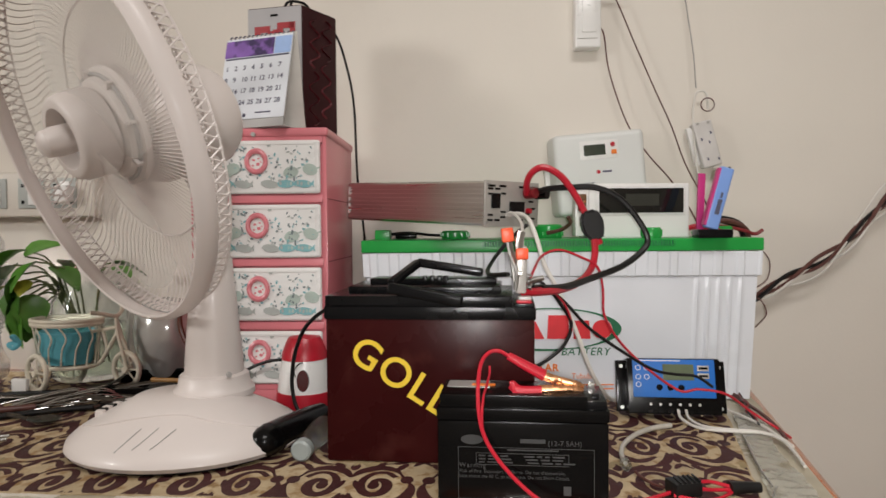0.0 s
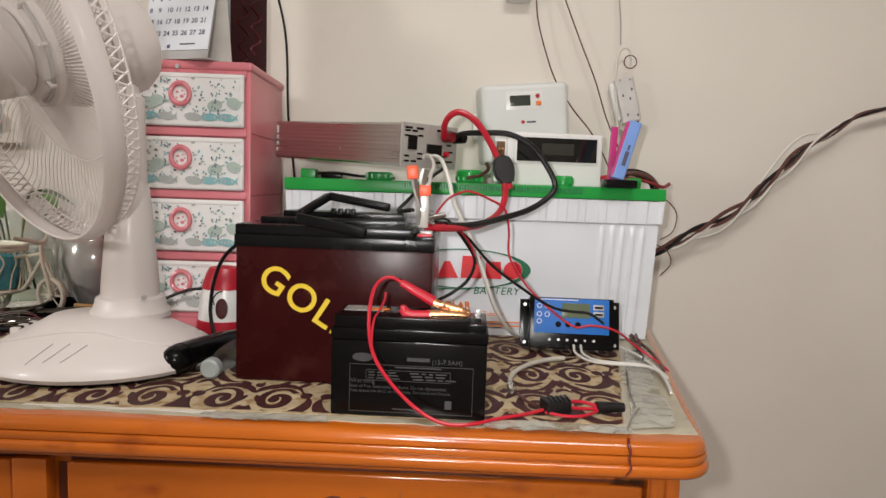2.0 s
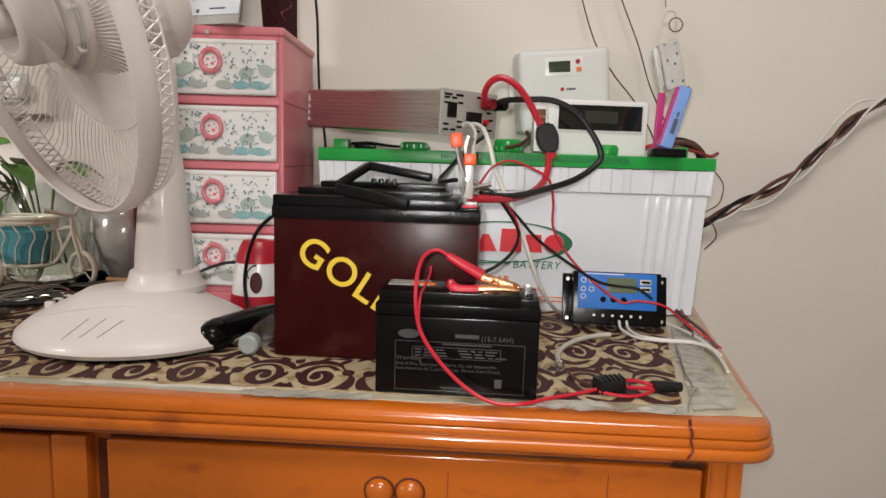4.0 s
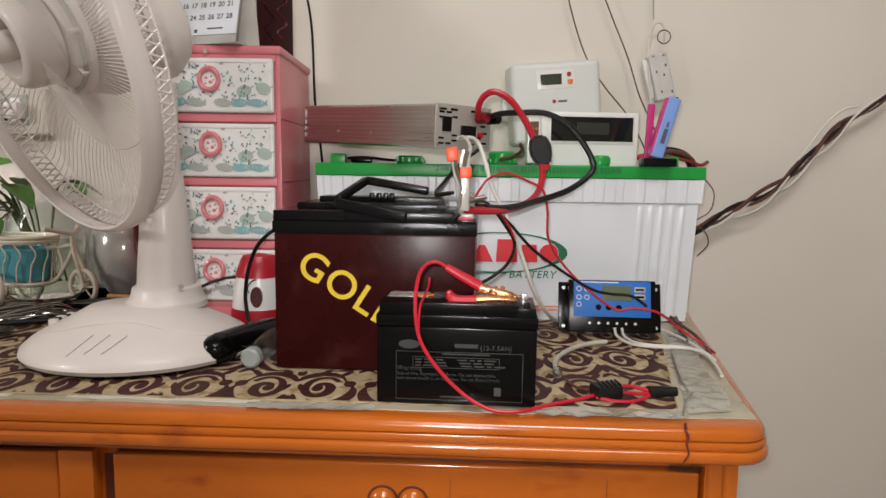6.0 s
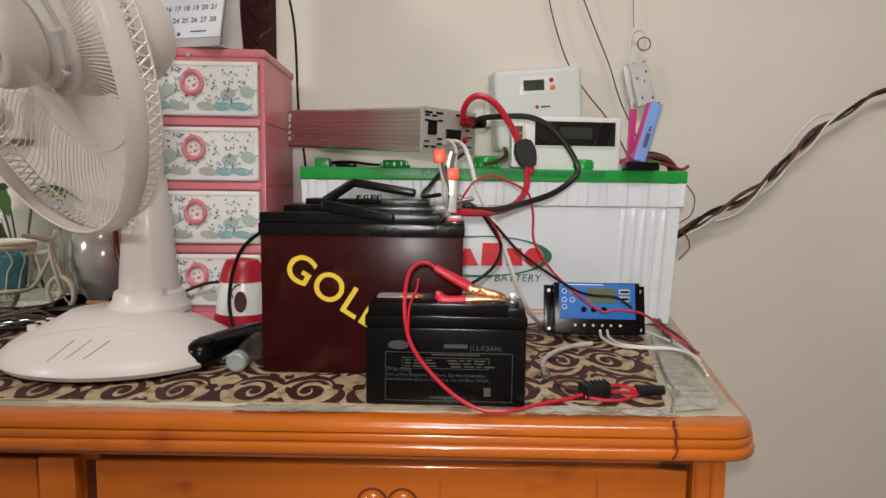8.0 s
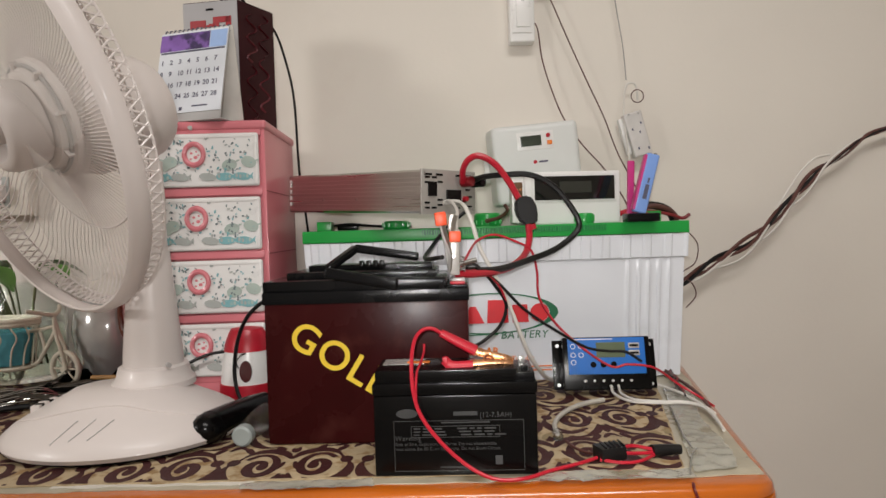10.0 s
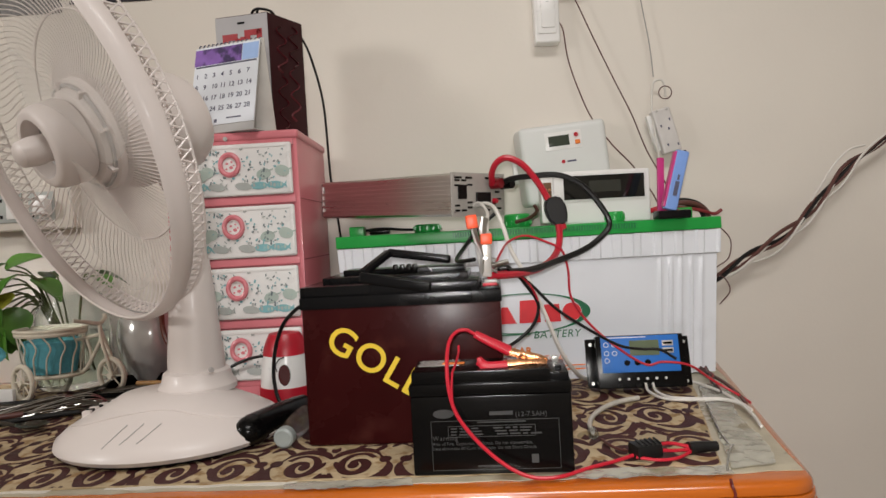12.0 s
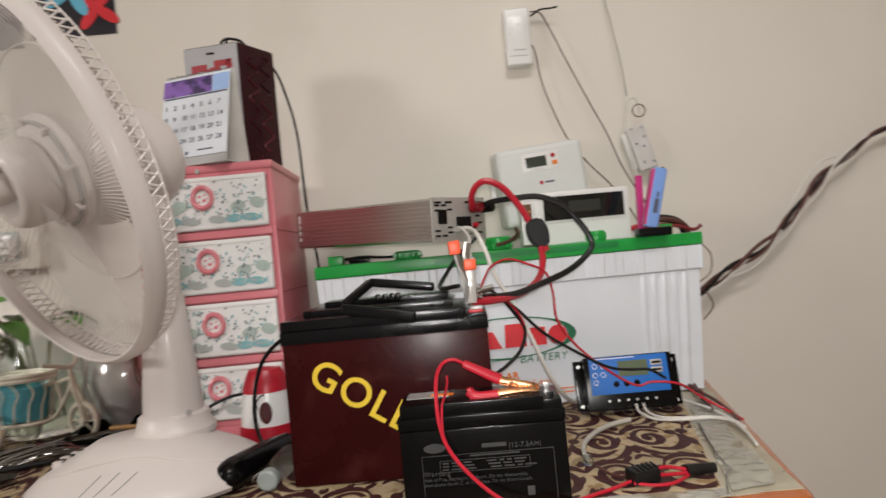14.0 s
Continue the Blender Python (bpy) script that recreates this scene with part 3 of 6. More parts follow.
# ---- small black battery ----
def build_small_battery():
    root = thing("small_battery", pose(-0.0045, 0, 0.8005, 0, 0, -4.2) @ Matrix.Diagonal((1.035, 1.0, 1.06, 1)), "small black sealed lead-acid battery standing on the tablecloth", "battery")
    W, D = 0.151, 0.065
    body = part("body", box((W / 2, D / 2, 0.0365), (W, D, 0.073), 0.0022), M_DARK, root)
    part("lid_rim", box((W / 2, D / 2, 0.0790), (W + 0.0012, D + 0.0012, 0.0105), 0.0012), M_DARK, root)
    part("lid", box((W / 2 - 0.008, D / 2, 0.0895), (W - 0.020, D - 0.004, 0.012), 0.0012), M_DARK, root)
    part("lid_end", box((W - 0.010, D / 2, 0.0880), (0.017, D - 0.004, 0.008), 0.0008), M_LID, root)
    part("label", box((0.026, D - 0.020, 0.0957), (0.040, 0.026, 0.0004), 0), mat("silver_sticker", (0.72, 0.70, 0.66), 0.2, 0.6), root, "silver sticker on the lid")
    part("label", box((0.040, D - 0.024, 0.0961), (0.022, 0.008, 0.0004), 0), M_ORANGE, root, "orange strip of the sticker")
    part("terminal", box((0.141, 0.015, 0.0935), (0.006, 0.0045, 0.005), 0.0005), M_LID, root)
    part("terminal", box((0.141, 0.050, 0.0945), (0.006, 0.0045, 0.007), 0.0005), M_STEEL, root)
    F = lambda x, z, d=-0.0001: T(x, d, z) @ FRONT
    words("(12-7.5AH)", 0.0062, M_LABELSB, body, "printed_text", F(0.098, 0.0530), space=1.05)
    words("Warning", 0.0060, M_LABELSB, body, "printed_text", F(0.0195, 0.0325), space=1.15)
    words("Risk of Fire, Explosion, or Burns. Do not disassemble,", 0.0042, M_LABELSB, body, "printed_text", F(0.0195, 0.0278), space=1.02)
    words("heat above the 60 C, or incinerate. Do not Short Circuit.", 0.0042, M_LABELSB, body, "printed_text", F(0.0195, 0.0235), space=1.0)
    for x0, x1, z0, z1 in ((0.0185, 0.1385, 0.0045, 0.0505), (0.0345, 0.1165, 0.0350, 0.0455)):
        bm = bmesh.new()
        for a, b, c, d in ((x0, x1, z0, z0 + 0.0005), (x0, x1, z1 - 0.0005, z1), (x0, x0 + 0.0005, z0, z1), (x1 - 0.0005, x1, z0, z1)):
            box(((a + b) / 2, -0.0001, (c + d) / 2), (b - a, 0.0004, d - c), 0, bm=bm)
        part("printed_frame", bm, M_LABELSB, body)
    rr = random.Random(3)
    for z in (0.0430, 0.0402, 0.0374):
        x = 0.037
        while x < 0.112:
            w = rr.uniform(0.004, 0.012)
            if not 0.062 < x < 0.070:
                part("printed_line", box((x + w / 2, -0.0001, z), (w, 0.0004, 0.0013), 0), M_LABELSB, body)
            x += w + 0.0025
    part("printed_line", box((0.085, -0.0001, 0.0565), (0.022, 0.0004, 0.0035), 0), M_LABELSB, body)
    part("printed_line", box((0.085, -0.0001, 0.0485), (0.045, 0.0004, 0.0012), 0), M_LABELSB, body)
    part("printed_line", box((0.076, -0.0001, 0.0080), (0.030, 0.0004, 0.0010), 0), M_LABELSB, body)
    part("emblem", prism(oval(0.031, 0.057, 0.010, 0.0042, 20), 0.0003, m=T(0, -0.0001, 0) @ FRONT), mat("faded_print", (0.035, 0.035, 0.035), 0.4), body, "faded oval mark")
    part("bin_mark", box((0.1150, -0.0001, 0.0140), (0.0065, 0.0004, 0.008), 0), mat("faint_ink", (0.05, 0.05, 0.05), 0.5), body)


build_small_battery()


# ---- gold-lettered battery ----
def build_gold_battery():
    root = thing("maroon_battery", pose(-0.1325, 0.108, 0.8005, 0, 0, -3.9), "maroon battery with black lid and slanted yellow lettering", "battery")
    W, D = 0.2295, 0.138
    body = part("body", box((W / 2, D / 2, 0.079), (W - 0.002, D - 0.002, 0.158), 0.003), M_MAROON, root)
    part("lid_rim", box((W / 2, D / 2, 0.1640), (W + 0.001, D + 0.001, 0.014), 0.0015), M_LID, root)
    lid = part("lid", box(((W - 0.024) / 2, D / 2, 0.1765), (W - 0.024, D - 0.003, 0.0125), 0.002), M_LID, root)
    part("terminal_well", box((W - 0.012, D / 2, 0.1725), (0.022, D - 0.006, 0.004), 0.0008), M_LID, root)
    part("lid_panel", box((0.105, 0.080, 0.1860), (0.175, 0.085, 0.008), 0.002), M_LID, root)
    part("lid_panel", box((0.112, 0.088, 0.1930), (0.150, 0.045, 0.007), 0.0015), M_LID, root)
    # rounded recess ends on the lid's front
    for x0, x1 in ((0.006, 0.078),):
        b = bmesh.new()
        out = [(x0, 0.1730), (x1, 0.1730)] + [(x1 + 0.0048 * math.sin(a), 0.1778 - 0.0048 * math.cos(a)) for a in (math.pi * k / 8 for k in range(1, 8))] + [(x1, 0.1826), (x0, 0.1826)]
        part("lid_boss", prism(out, 0.0016, m=T(0, 0.0012, 0) @ FRONT), M_LID, lid)
    # strap handle folded down over the lid
    def strap(a, b, w, t):
        bm = bmesh.new()
        a, b = Vector(a), Vector(b)
        d = (b - a)
        m = T(*((a + b) / 2)) @ Matrix.Rotation(math.atan2(d.y, d.x), 4, "Z") @ Matrix.Rotation(-math.asin(d.z / d.length), 4, "Y")
        return box((0, 0, 0), (d.length, t, w), min(w, t) * 0.35, 3, m=m)
    part("handle", strap((0.070, 0.004, 0.1915), (0.152, -0.001, 0.1765), 0.0125, 0.010), M_LID, root)
    part("handle", strap((0.072, 0.012, 0.195), (0.098, 0.052, 0.2165), 0.009, 0.010), M_LID, root)
    part("handle", strap((0.096, 0.052, 0.2165), (0.172, 0.050, 0.2045), 0.010, 0.010), M_LID, root)
    for x in (0.108, 0.116, 0.124, 0.131):
        part("vent_clip", box((x, 0.030, 0.1985), (0.005, 0.012, 0.008), 0.001), M_DARK, root)
    part("terminal", box((W - 0.011, 0.024, 0.1775), (0.014, 0.014, 0.006), 0.001), M_FANGREY, root)
    part("terminal", box((W - 0.011, 0.105, 0.1775), (0.014, 0.014, 0.006), 0.001), M_STEEL, root)
    part("terminal_cap", box((W - 0.012, 0.010, 0.1760), (0.016, 0.010, 0.003), 0.0008), M_RED, root, "red terminal cover")
    w = words("GOLD", 0.0455, M_YELLOW, body, "yellow_lettering", T(0.0245, 0.0006, 0.1150) @ FRONT @ Matrix.Rotation(radians(-32), 4, "Z"), depth=0.0005, space=1.09, bold=0.0005, fine=10)
    w["label"] = "slanted bold yellow lettering"


build_gold_battery()


# ---- large green-lidded battery ----
def build_large_battery():
    root = thing("large_battery", pose(0.1615, 0.37, 0.8005), "large white translucent battery with ribbed sides and green lid", "battery")
    HW, D, H = 0.291, 0.19, 0.219
    bm = bmesh.new()
    # body that narrows a little towards its foot, with ribs near both ends
    cols = []
    xs = []
    n = 200
    for k in range(n + 1):
        xs.append(-1 + 2 * k / n)
    def rib(u):
        for c in (0.70, 0.755, 0.81, 0.865, 0.92):
            if abs(abs(u) - c) < 0.017:
                return 0.0030 * (0.5 + 0.5 * math.cos(math.pi * (abs(u) - c) / 0.017))
        return 0
    zs = [0.0, 0.004, 0.10, 0.150, 0.176, 0.182, 0.184, H]
    grid = []
    for z in zs:
        w = HW - 0.002 - 0.011 * (1 - z / H)
        grow = 0.0035 if z > 0.183 else 0
        rowv = []
        for u in xs:
            d = rib(u) if z < 0.178 else 0
            if z > 0.183:
                d = 0.0022 if math.sin(u * 58) > 0.35 else 0
            rowv.append(bm.verts.new((u * (w + grow), -d - grow - 0.003 * z / H + 0.003, z)))
        grid.append(rowv)
    for a, b in zip(grid, grid[1:]):
        for k in range(n):
            bm.faces.new((a[k], a[k + 1], b[k + 1], b[k]))
    backs = []
    for z, rowv in zip(zs, grid):
        backs.append((bm.verts.new((rowv[0].co.x, D, z)), bm.verts.new((rowv[-1].co.x, D, z))))
    for k in range(len(zs) - 1):
        bm.faces.new((grid[k][0], grid[k + 1][0], backs[k + 1][0], backs[k][0]))
        bm.faces.new((grid[k][-1], backs[k][1], backs[k + 1][1], grid[k + 1][-1]))
        bm.faces.new((backs[k][0], backs[k + 1][0], backs[k + 1][1], backs[k][1]))
    body = part("body", bm, M_BATT, root, sharp=30)
    part("lid", box((0, D / 2, H + 0.010), (2 * HW + 0.006, D + 0.012, 0.0185), 0.002, 2), M_GREEN, root, "glossy green lid")
    lipm = finish("lip_rib", box((0, 0, 0), (0.0021, 0.0026, 0.0085), 0.0004, 1), M_GREEN)
    for k in range(70):
        part("lip_rib", lipm, M_GREEN, root, m=T(-0.112 + k * 0.0040, -0.0068, H + 0.0125))
    # flat dark strip: the shade between the ribs, put into the colour
    part("lip_shade", box((-0.112 + 34.5 * 0.0040, -0.0061, H + 0.0125), (0.280, 0.0008, 0.0080), 0), M_GREENDK, root, "dark green strip painted as shade between the lip ribs")
    for x, hc in ((-0.156, 0.0135), (-0.006, 0.022), (0.155, 0.022), (0.245, 0.0135)):
        cap = part("vent_cap", lathe([(0, 0.0), (0.021, 0.0), (0.022, 0.003), (0.022, hc - 0.003), (0.019, hc), (0.0, hc)], 24, m=T(x, 0.085, H + 0.0192)), M_GREEN, root)
        for k in range(12):
            a = 2 * math.pi * k / 12
            part("grip", box((x + 0.0222 * math.cos(a), 0.085 + 0.0222 * math.sin(a), H + 0.0262), (0.003, 0.003, 0.007), 0.0004, 1), M_GREEN, cap)
    cap = part("vent_cap", lathe([(0, 0.0), (0.0140, 0.0), (0.0145, 0.002), (0.0145, 0.013), (0.0125, 0.016), (0.0, 0.016)], 24, m=T(0.137, 0.013, H + 0.0192)), M_GREEN, root)
    for k in range(12):
        a = 2 * math.pi * k / 12
        part("grip", box((0.137 + 0.0147 * math.cos(a), 0.013 + 0.0147 * math.sin(a), H + 0.0270), (0.0026, 0.0026, 0.010), 0.0004, 1), M_GREEN, cap)
    part("terminal_block", box((-0.272, 0.085, H + 0.0265), (0.024, 0.03, 0.016), 0.002), M_GREEN, root)
    part("terminal", box((-0.235, 0.085, H + 0.0245), (0.034, 0.02, 0.009), 0.003), M_DARK, root, "dark lead terminal")
    part("terminal_block", box((0.262, 0.085, H + 0.0275), (0.030, 0.04, 0.018), 0.003), M_GREEN, root)
    # coloured print on the front; the maker's mark is drawn as plain shapes
    F = lambda x, z, d=-0.0008: T(x - 0.1615, d, z - 0.8005) @ FRONT
    ell = bmesh.new()
    for k in range(60):
        a, b = 2 * math.pi * k / 60, 2 * math.pi * (k + 1) / 60
        def pt(t, f):
            swell = 1 + (0.10 * max(0, math.cos(t)) if f else 0)
            return (0.1460 + 0.1055 * math.cos(t) * (1.0 if f else 0.975 - 0.10 * max(0, math.cos(t)) ** 2), 0.9055 + 0.0315 * math.sin(t) * (1.0 if f else 0.94))
        q = [ell.verts.new((*p, 0)) for p in (pt(a, 1), pt(b, 1), pt(b, 0), pt(a, 0))]
        ell.faces.new(q)
    bmesh.ops.transform(ell, matrix=T(-0.1615, -0.0009, -0.8005) @ FRONT, verts=ell.verts)
    part("green_oval", ell, M_GREENDK, body, "dark green oval print")
    blocks = bmesh.new()
    z0, z1 = 0.891, 0.921
    def glyph(pts):
        prism([(x - 0.1615, z - 0.8005) for x, z in pts], 0.0004, blocks, T(0, -0.0009, 0) @ FRONT)
    glyph([(0.066, z0), (0.100, z0), (0.087, 0.918), (0.078, 0.918)])
    glyph([(0.105, z0), (0.138, z0), (0.125, 0.917), (0.116, 0.917)])
    glyph([(0.142, z0), (0.175, z0), (0.173, 0.926), (0.144, 0.926)])
    glyph([(0.181, z0), (0.206, z0), (0.204, 0.918), (0.181, 0.918)])
    prism([(x - 0.1615, z - 0.8005) for x, z in oval(0.223, 0.905, 0.0145, 0.0140, 18)], 0.0004, blocks, T(0, -0.0009, 0) @ FRONT)
    part("red_mark", blocks, M_REDP, body, "red block shapes of the maker's mark")
    words("BATTERY", 0.0165, M_GREENDK, body, "printed_text", F(0.162, 0.8665), shear=0.18, space=1.08)
    part("green_rule", box((0.128 - 0.1615, -0.0008, 0.8735 - 0.8005), (0.060, 0.0006, 0.0018), 0), M_GREENDK, body)
    words("SOLAR", 0.0150, M_ORANGE, body, "printed_text", F(0.110, 0.8430), space=1.1, bold=0.0005)
    words("Tubular", 0.0110, M_ORANGE, body, "printed_text", F(0.178, 0.8320))
    for z in (0.8225, 0.8165):
        part("orange_rule", box((0.170 - 0.1615, -0.0004, z - 0.8005), (0.140, 0.0008, 0.0018), 0), M_ORANGE, body)


build_large_battery()


# ---- pink drawer tower ----
def build_drawers():
    root = thing("drawer_tower", pose(-0.276, 0.337, 0.8005), "pink plastic four-drawer tower with patterned white drawer fronts", "drawers")
    HW, D = 0.0995, 0.205
    part("base", box((0, D / 2, 0.013), (2 * HW, D, 0.022), 0.003), M_PINK, root)
    part("top", box((0, D / 2 - 0.001, 0.3955), (2 * HW + 0.006, D + 0.006, 0.013), 0.005, 3), M_PINK, root)
    for s in (-1, 1):
        part("side", box((s * (HW - 0.003), D / 2, 0.206), (0.006, D, 0.370), 0.001), M_PINK, root)
    part("back", box((0, D - 0.003, 0.206), (2 * HW - 0.012, 0.006, 0.370), 0.001), M_PINK, root)
    part("knob", cyl((-0.005, -0.006, 0.3925), (-0.005, 0.002, 0.3925), 0.003, 0.004, 12), M_GREY, root, "small grey peg")
    rr = random.Random(8)
    marks = {"sage": [], "slate": [], "teal": [], "grey": []}
    for k in range(150):
        x, z = rr.uniform(-0.098, 0.098), rr.uniform(0.018, 0.070)
        if math.hypot(x, z - 0.046) > 0.019:
            marks[rr.choice(("slate", "slate", "grey", "teal"))].append(oval(x, z, rr.uniform(0.0010, 0.0034), rr.uniform(0.0007, 0.0018), 7, rr.uniform(0, 3)))
    for x in (-0.075, -0.045, 0.055, 0.088, -0.058):
        marks["sage"].append(oval(x + 0.004, 0.033 + rr.uniform(-0.003, 0.005), 0.0130, 0.0082, 14, rr.uniform(-0.4, 0.2)))
        marks["sage"].append(oval(x + 0.018, 0.036, 0.004, 0.0012, 8, 0.3))
    for x in (-0.085, -0.055, -0.025, 0.022, 0.050, 0.080):
        key = "teal" if abs(x) > 0.03 else "grey"
        marks[key].append(oval(x, 0.0135, 0.0150, 0.0056, 16, rr.uniform(-0.12, 0.12)))
        marks[key].append([(x + 0.012, 0.0135), (x + 0.019, 0.0190), (x + 0.0175, 0.0135), (x + 0.019, 0.0085)])
        for dx in (-0.009, -0.003, 0.003, 0.009):
            marks["grey" if dx < 0 else "sage"].append(oval(x + dx, 0.0130 + rr.uniform(-0.001, 0.002), 0.0022, 0.0030, 9))
    mats = {"sage": M_SAGE, "slate": M_SLATE, "teal": M_TEAL, "grey": M_GREY}
    meshes = {}
    for key, shapes in marks.items():
        bm = bmesh.new()
        for i, sh in enumerate(shapes):
            prism([(px * 0.84, pz) for px, pz in sh], 0.0003, bm, T(0, -0.0030 - 0.0001 * (i % 4), 0) @ FRONT)
        meshes[key] = finish(key + "_print", bm, mats[key])
    front = bmesh.new()
    box((0, 0.001, 0.038), (0.182, 0.006, 0.0765), 0.004, 3, bm=front)
    box((0.0865, -0.0022, 0.038), (0.0055, 0.002, 0.070), 0.001, 2, bm=front)
    box((-0.0865, -0.0022, 0.038), (0.0055, 0.002, 0.070), 0.001, 2, bm=front)
    box((0, -0.0022, 0.0715), (0.176, 0.002, 0.004), 0.001, 2, bm=front)
    fm = finish("drawer_front", front, M_WHITE)
    pull = finish("ring_pull", ring((0, 0, 0), 0.0135, 0.0036, 32, 8, m=T(0.0, -0.0045, 0.046) @ FRONT, sx=1.0, sy=1.1), M_PINK)
    tab = finish("pull_tab", box((0, -0.0048, 0.0605), (0.012, 0.004, 0.006), 0.001), M_PINK)
    inner = finish("pull_disc", prism(oval(0, 0.046, 0.0115, 0.0130, 24), 0.0004, m=T(0, -0.0024, 0) @ FRONT), M_WHITE)
    dots = bmesh.new()
    for dx, dz, r in ((-0.004, 0.002, 0.0022), (0.003, 0.004, 0.0016), (0.002, -0.004, 0.003), (-0.005, -0.006, 0.0016), (0.006, -0.001, 0.0014)):
        prism(oval(dx, 0.046 + dz, r, r * 0.8, 10), 0.0003, dots, T(0, -0.0030, 0) @ FRONT)
    dm = finish("pull_print", dots, M_PINK)
    for z in (0.0325, 0.1245, 0.2155, 0.3075):
        d = part("drawer", fm, M_WHITE, root, "white drawer front with sea-life print", T(0, -0.004, z))
        part("pull_disc", inner, M_WHITE, d)
        part("pull_print", dm, M_PINK, d, "tiny pink printed shapes")
        part("ring_pull", pull, M_PINK, d, "pink ring-shaped pull")
        part("pull_tab", tab, M_PINK, d)
        for key in meshes:
            tagged(part(key + "_print", meshes[key], mats[key], d), kind="stuff")
    seam = mat("pink_seam", (0.34, 0.08, 0.10), 0.5)
    for z in (0.1165, 0.2085, 0.3000):
        part("side_seam", box((HW + 0.0002, D / 2, z), (0.0008, D - 0.006, 0.0014), 0), seam, root, "dark pink seam line")
    part("front_frame", box((0, 0.007, 0.206), (2 * HW - 0.013, 0.004, 0.370), 0), M_PINK, root)
    for z in (0.0285, 0.1165, 0.2085, 0.3000, 0.3855):
        part("rail", box((0, 0.002, z), (2 * HW - 0.012, 0.006, 0.0115), 0.0015), M_PINK, root)


build_drawers()


# ---- inverter on the large battery ----
def build_inverter():
    root = thing("inverter", pose(-0.1730, 0.4815, 1.0725, 0, 0, -43.9) @ pose(0, 0, 0, 0, 2.6, 0), "brushed aluminium finned power inverter lying on the battery caps", "inverter")
    L, D, H = 0.3047, 0.1125, 0.0600
    bm = bmesh.new()
    prof = [(0.004, 0.0)]
    k = 0
    z = 0.004
    prof.append((0.0, 0.003))
    while z < H - 0.006:
        groove = 0.0007 if k % 2 else 0.0
        prof += [(groove, z), (groove, z + 0.0026)]
        z += 0.0030
        k += 1
    prof += [(0.0, H - 0.003), (0.003, H)]
    z = 0.006
    while z < D - 0.006:
        prof += [(z, H), (z + 0.004, H), (z + 0.0042, H - 0.0016), (z + 0.0072, H - 0.0016), (z + 0.0074, H)]
        z += 0.009
    prof += [(D - 0.003, H), (D, H - 0.003), (D, 0.003), (D - 0.003, 0)]
    lo = [bm.verts.new((0, y, z)) for y, z in prof]
    hi = [bm.verts.new((L, y, z)) for y, z in prof]
    for k in range(len(prof)):
        j = (k + 1) % len(prof)
        bm.faces.new((lo[k], lo[j], hi[j], hi[k]))
    bm.faces.new(lo[::-1]), bm.faces.new(hi)
    shell = part("shell", bm, M_ALU, root, sharp=20)
    for x in (0.09, 0.17):
        part("screw", cyl((x, 0.0012, 0.020), (x, -0.0006, 0.020), 0.0016, None, 10), M_STEEL, shell)
    # end plate with sockets, slots and switch
    X = L
    plate = part("end_plate", box((X + 0.0012, D / 2, H / 2), (0.0024, D + 0.002, H + 0.002), 0.0006), M_PLATE, root)
    def slot(y, z, w, h, m_=M_DARK, t=0.002, nm="vent_slot"):
        return part(nm, box((X + 0.0024, y, z), (t, w, h), 0.0003, 1), m_, plate)
    for y in (0.012, 0.034, 0.076, 0.096):
        slot(y, H - 0.006, 0.014, 0.003)
    for y, z in ((0.010, 0.008), (0.024, 0.008), (0.010, 0.015), (0.088, 0.010), (0.100, 0.010), (0.088, 0.017), (0.100, 0.024), (0.096, 0.034), (0.010, 0.050), (0.024, 0.050), (0.010, 0.043), (0.036, 0.012), (0.036, 0.019), (0.036, 0.044), (0.070, 0.032), (0.074, 0.008)):
        slot(y, z, 0.010, 0.0028)
    slot(0.020, 0.034, 0.017, 0.020, M_DARK, 0.004, "rocker_switch")
    slot(0.064, 0.024, 0.030, 0.019, M_DARK, 0.006, "fuse_holder")
    part("indicator", cyl((X + 0.003, 0.088, 0.021), (X + 0.009, 0.088, 0.021), 0.004, 0.0035, 12), M_RED, plate, "red round button")
    part("red_post", cyl((X + 0.003, 0.084, 0.046), (X + 0.021, 0.084, 0.046), 0.0085, 0.0075, 16, bevel=0.001), mat("dark_red_plastic", (0.20, 0.01, 0.015), 0.3), plate, "dark red binding post")
    part("black_post", cyl((X + 0.003, 0.106, 0.046), (X + 0.024, 0.106, 0.046), 0.0085, 0.0075, 16, bevel=0.001), M_DARK, plate, "black binding post")
    for z in (0.006, 0.056):
        for y in (0.004, D - 0.004):
            part("screw", cyl((X + 0.002, y, z), (X + 0.0036, y, z), 0.002, None, 10), M_STEEL, plate)
    for z in (0.014, 0.024, 0.034, 0.044, 0.050):
        part("white_mark", box((0.0045, -0.0004, z), (0.004, 0.0006, 0.006), 0), M_WHITE, shell)


build_inverter()


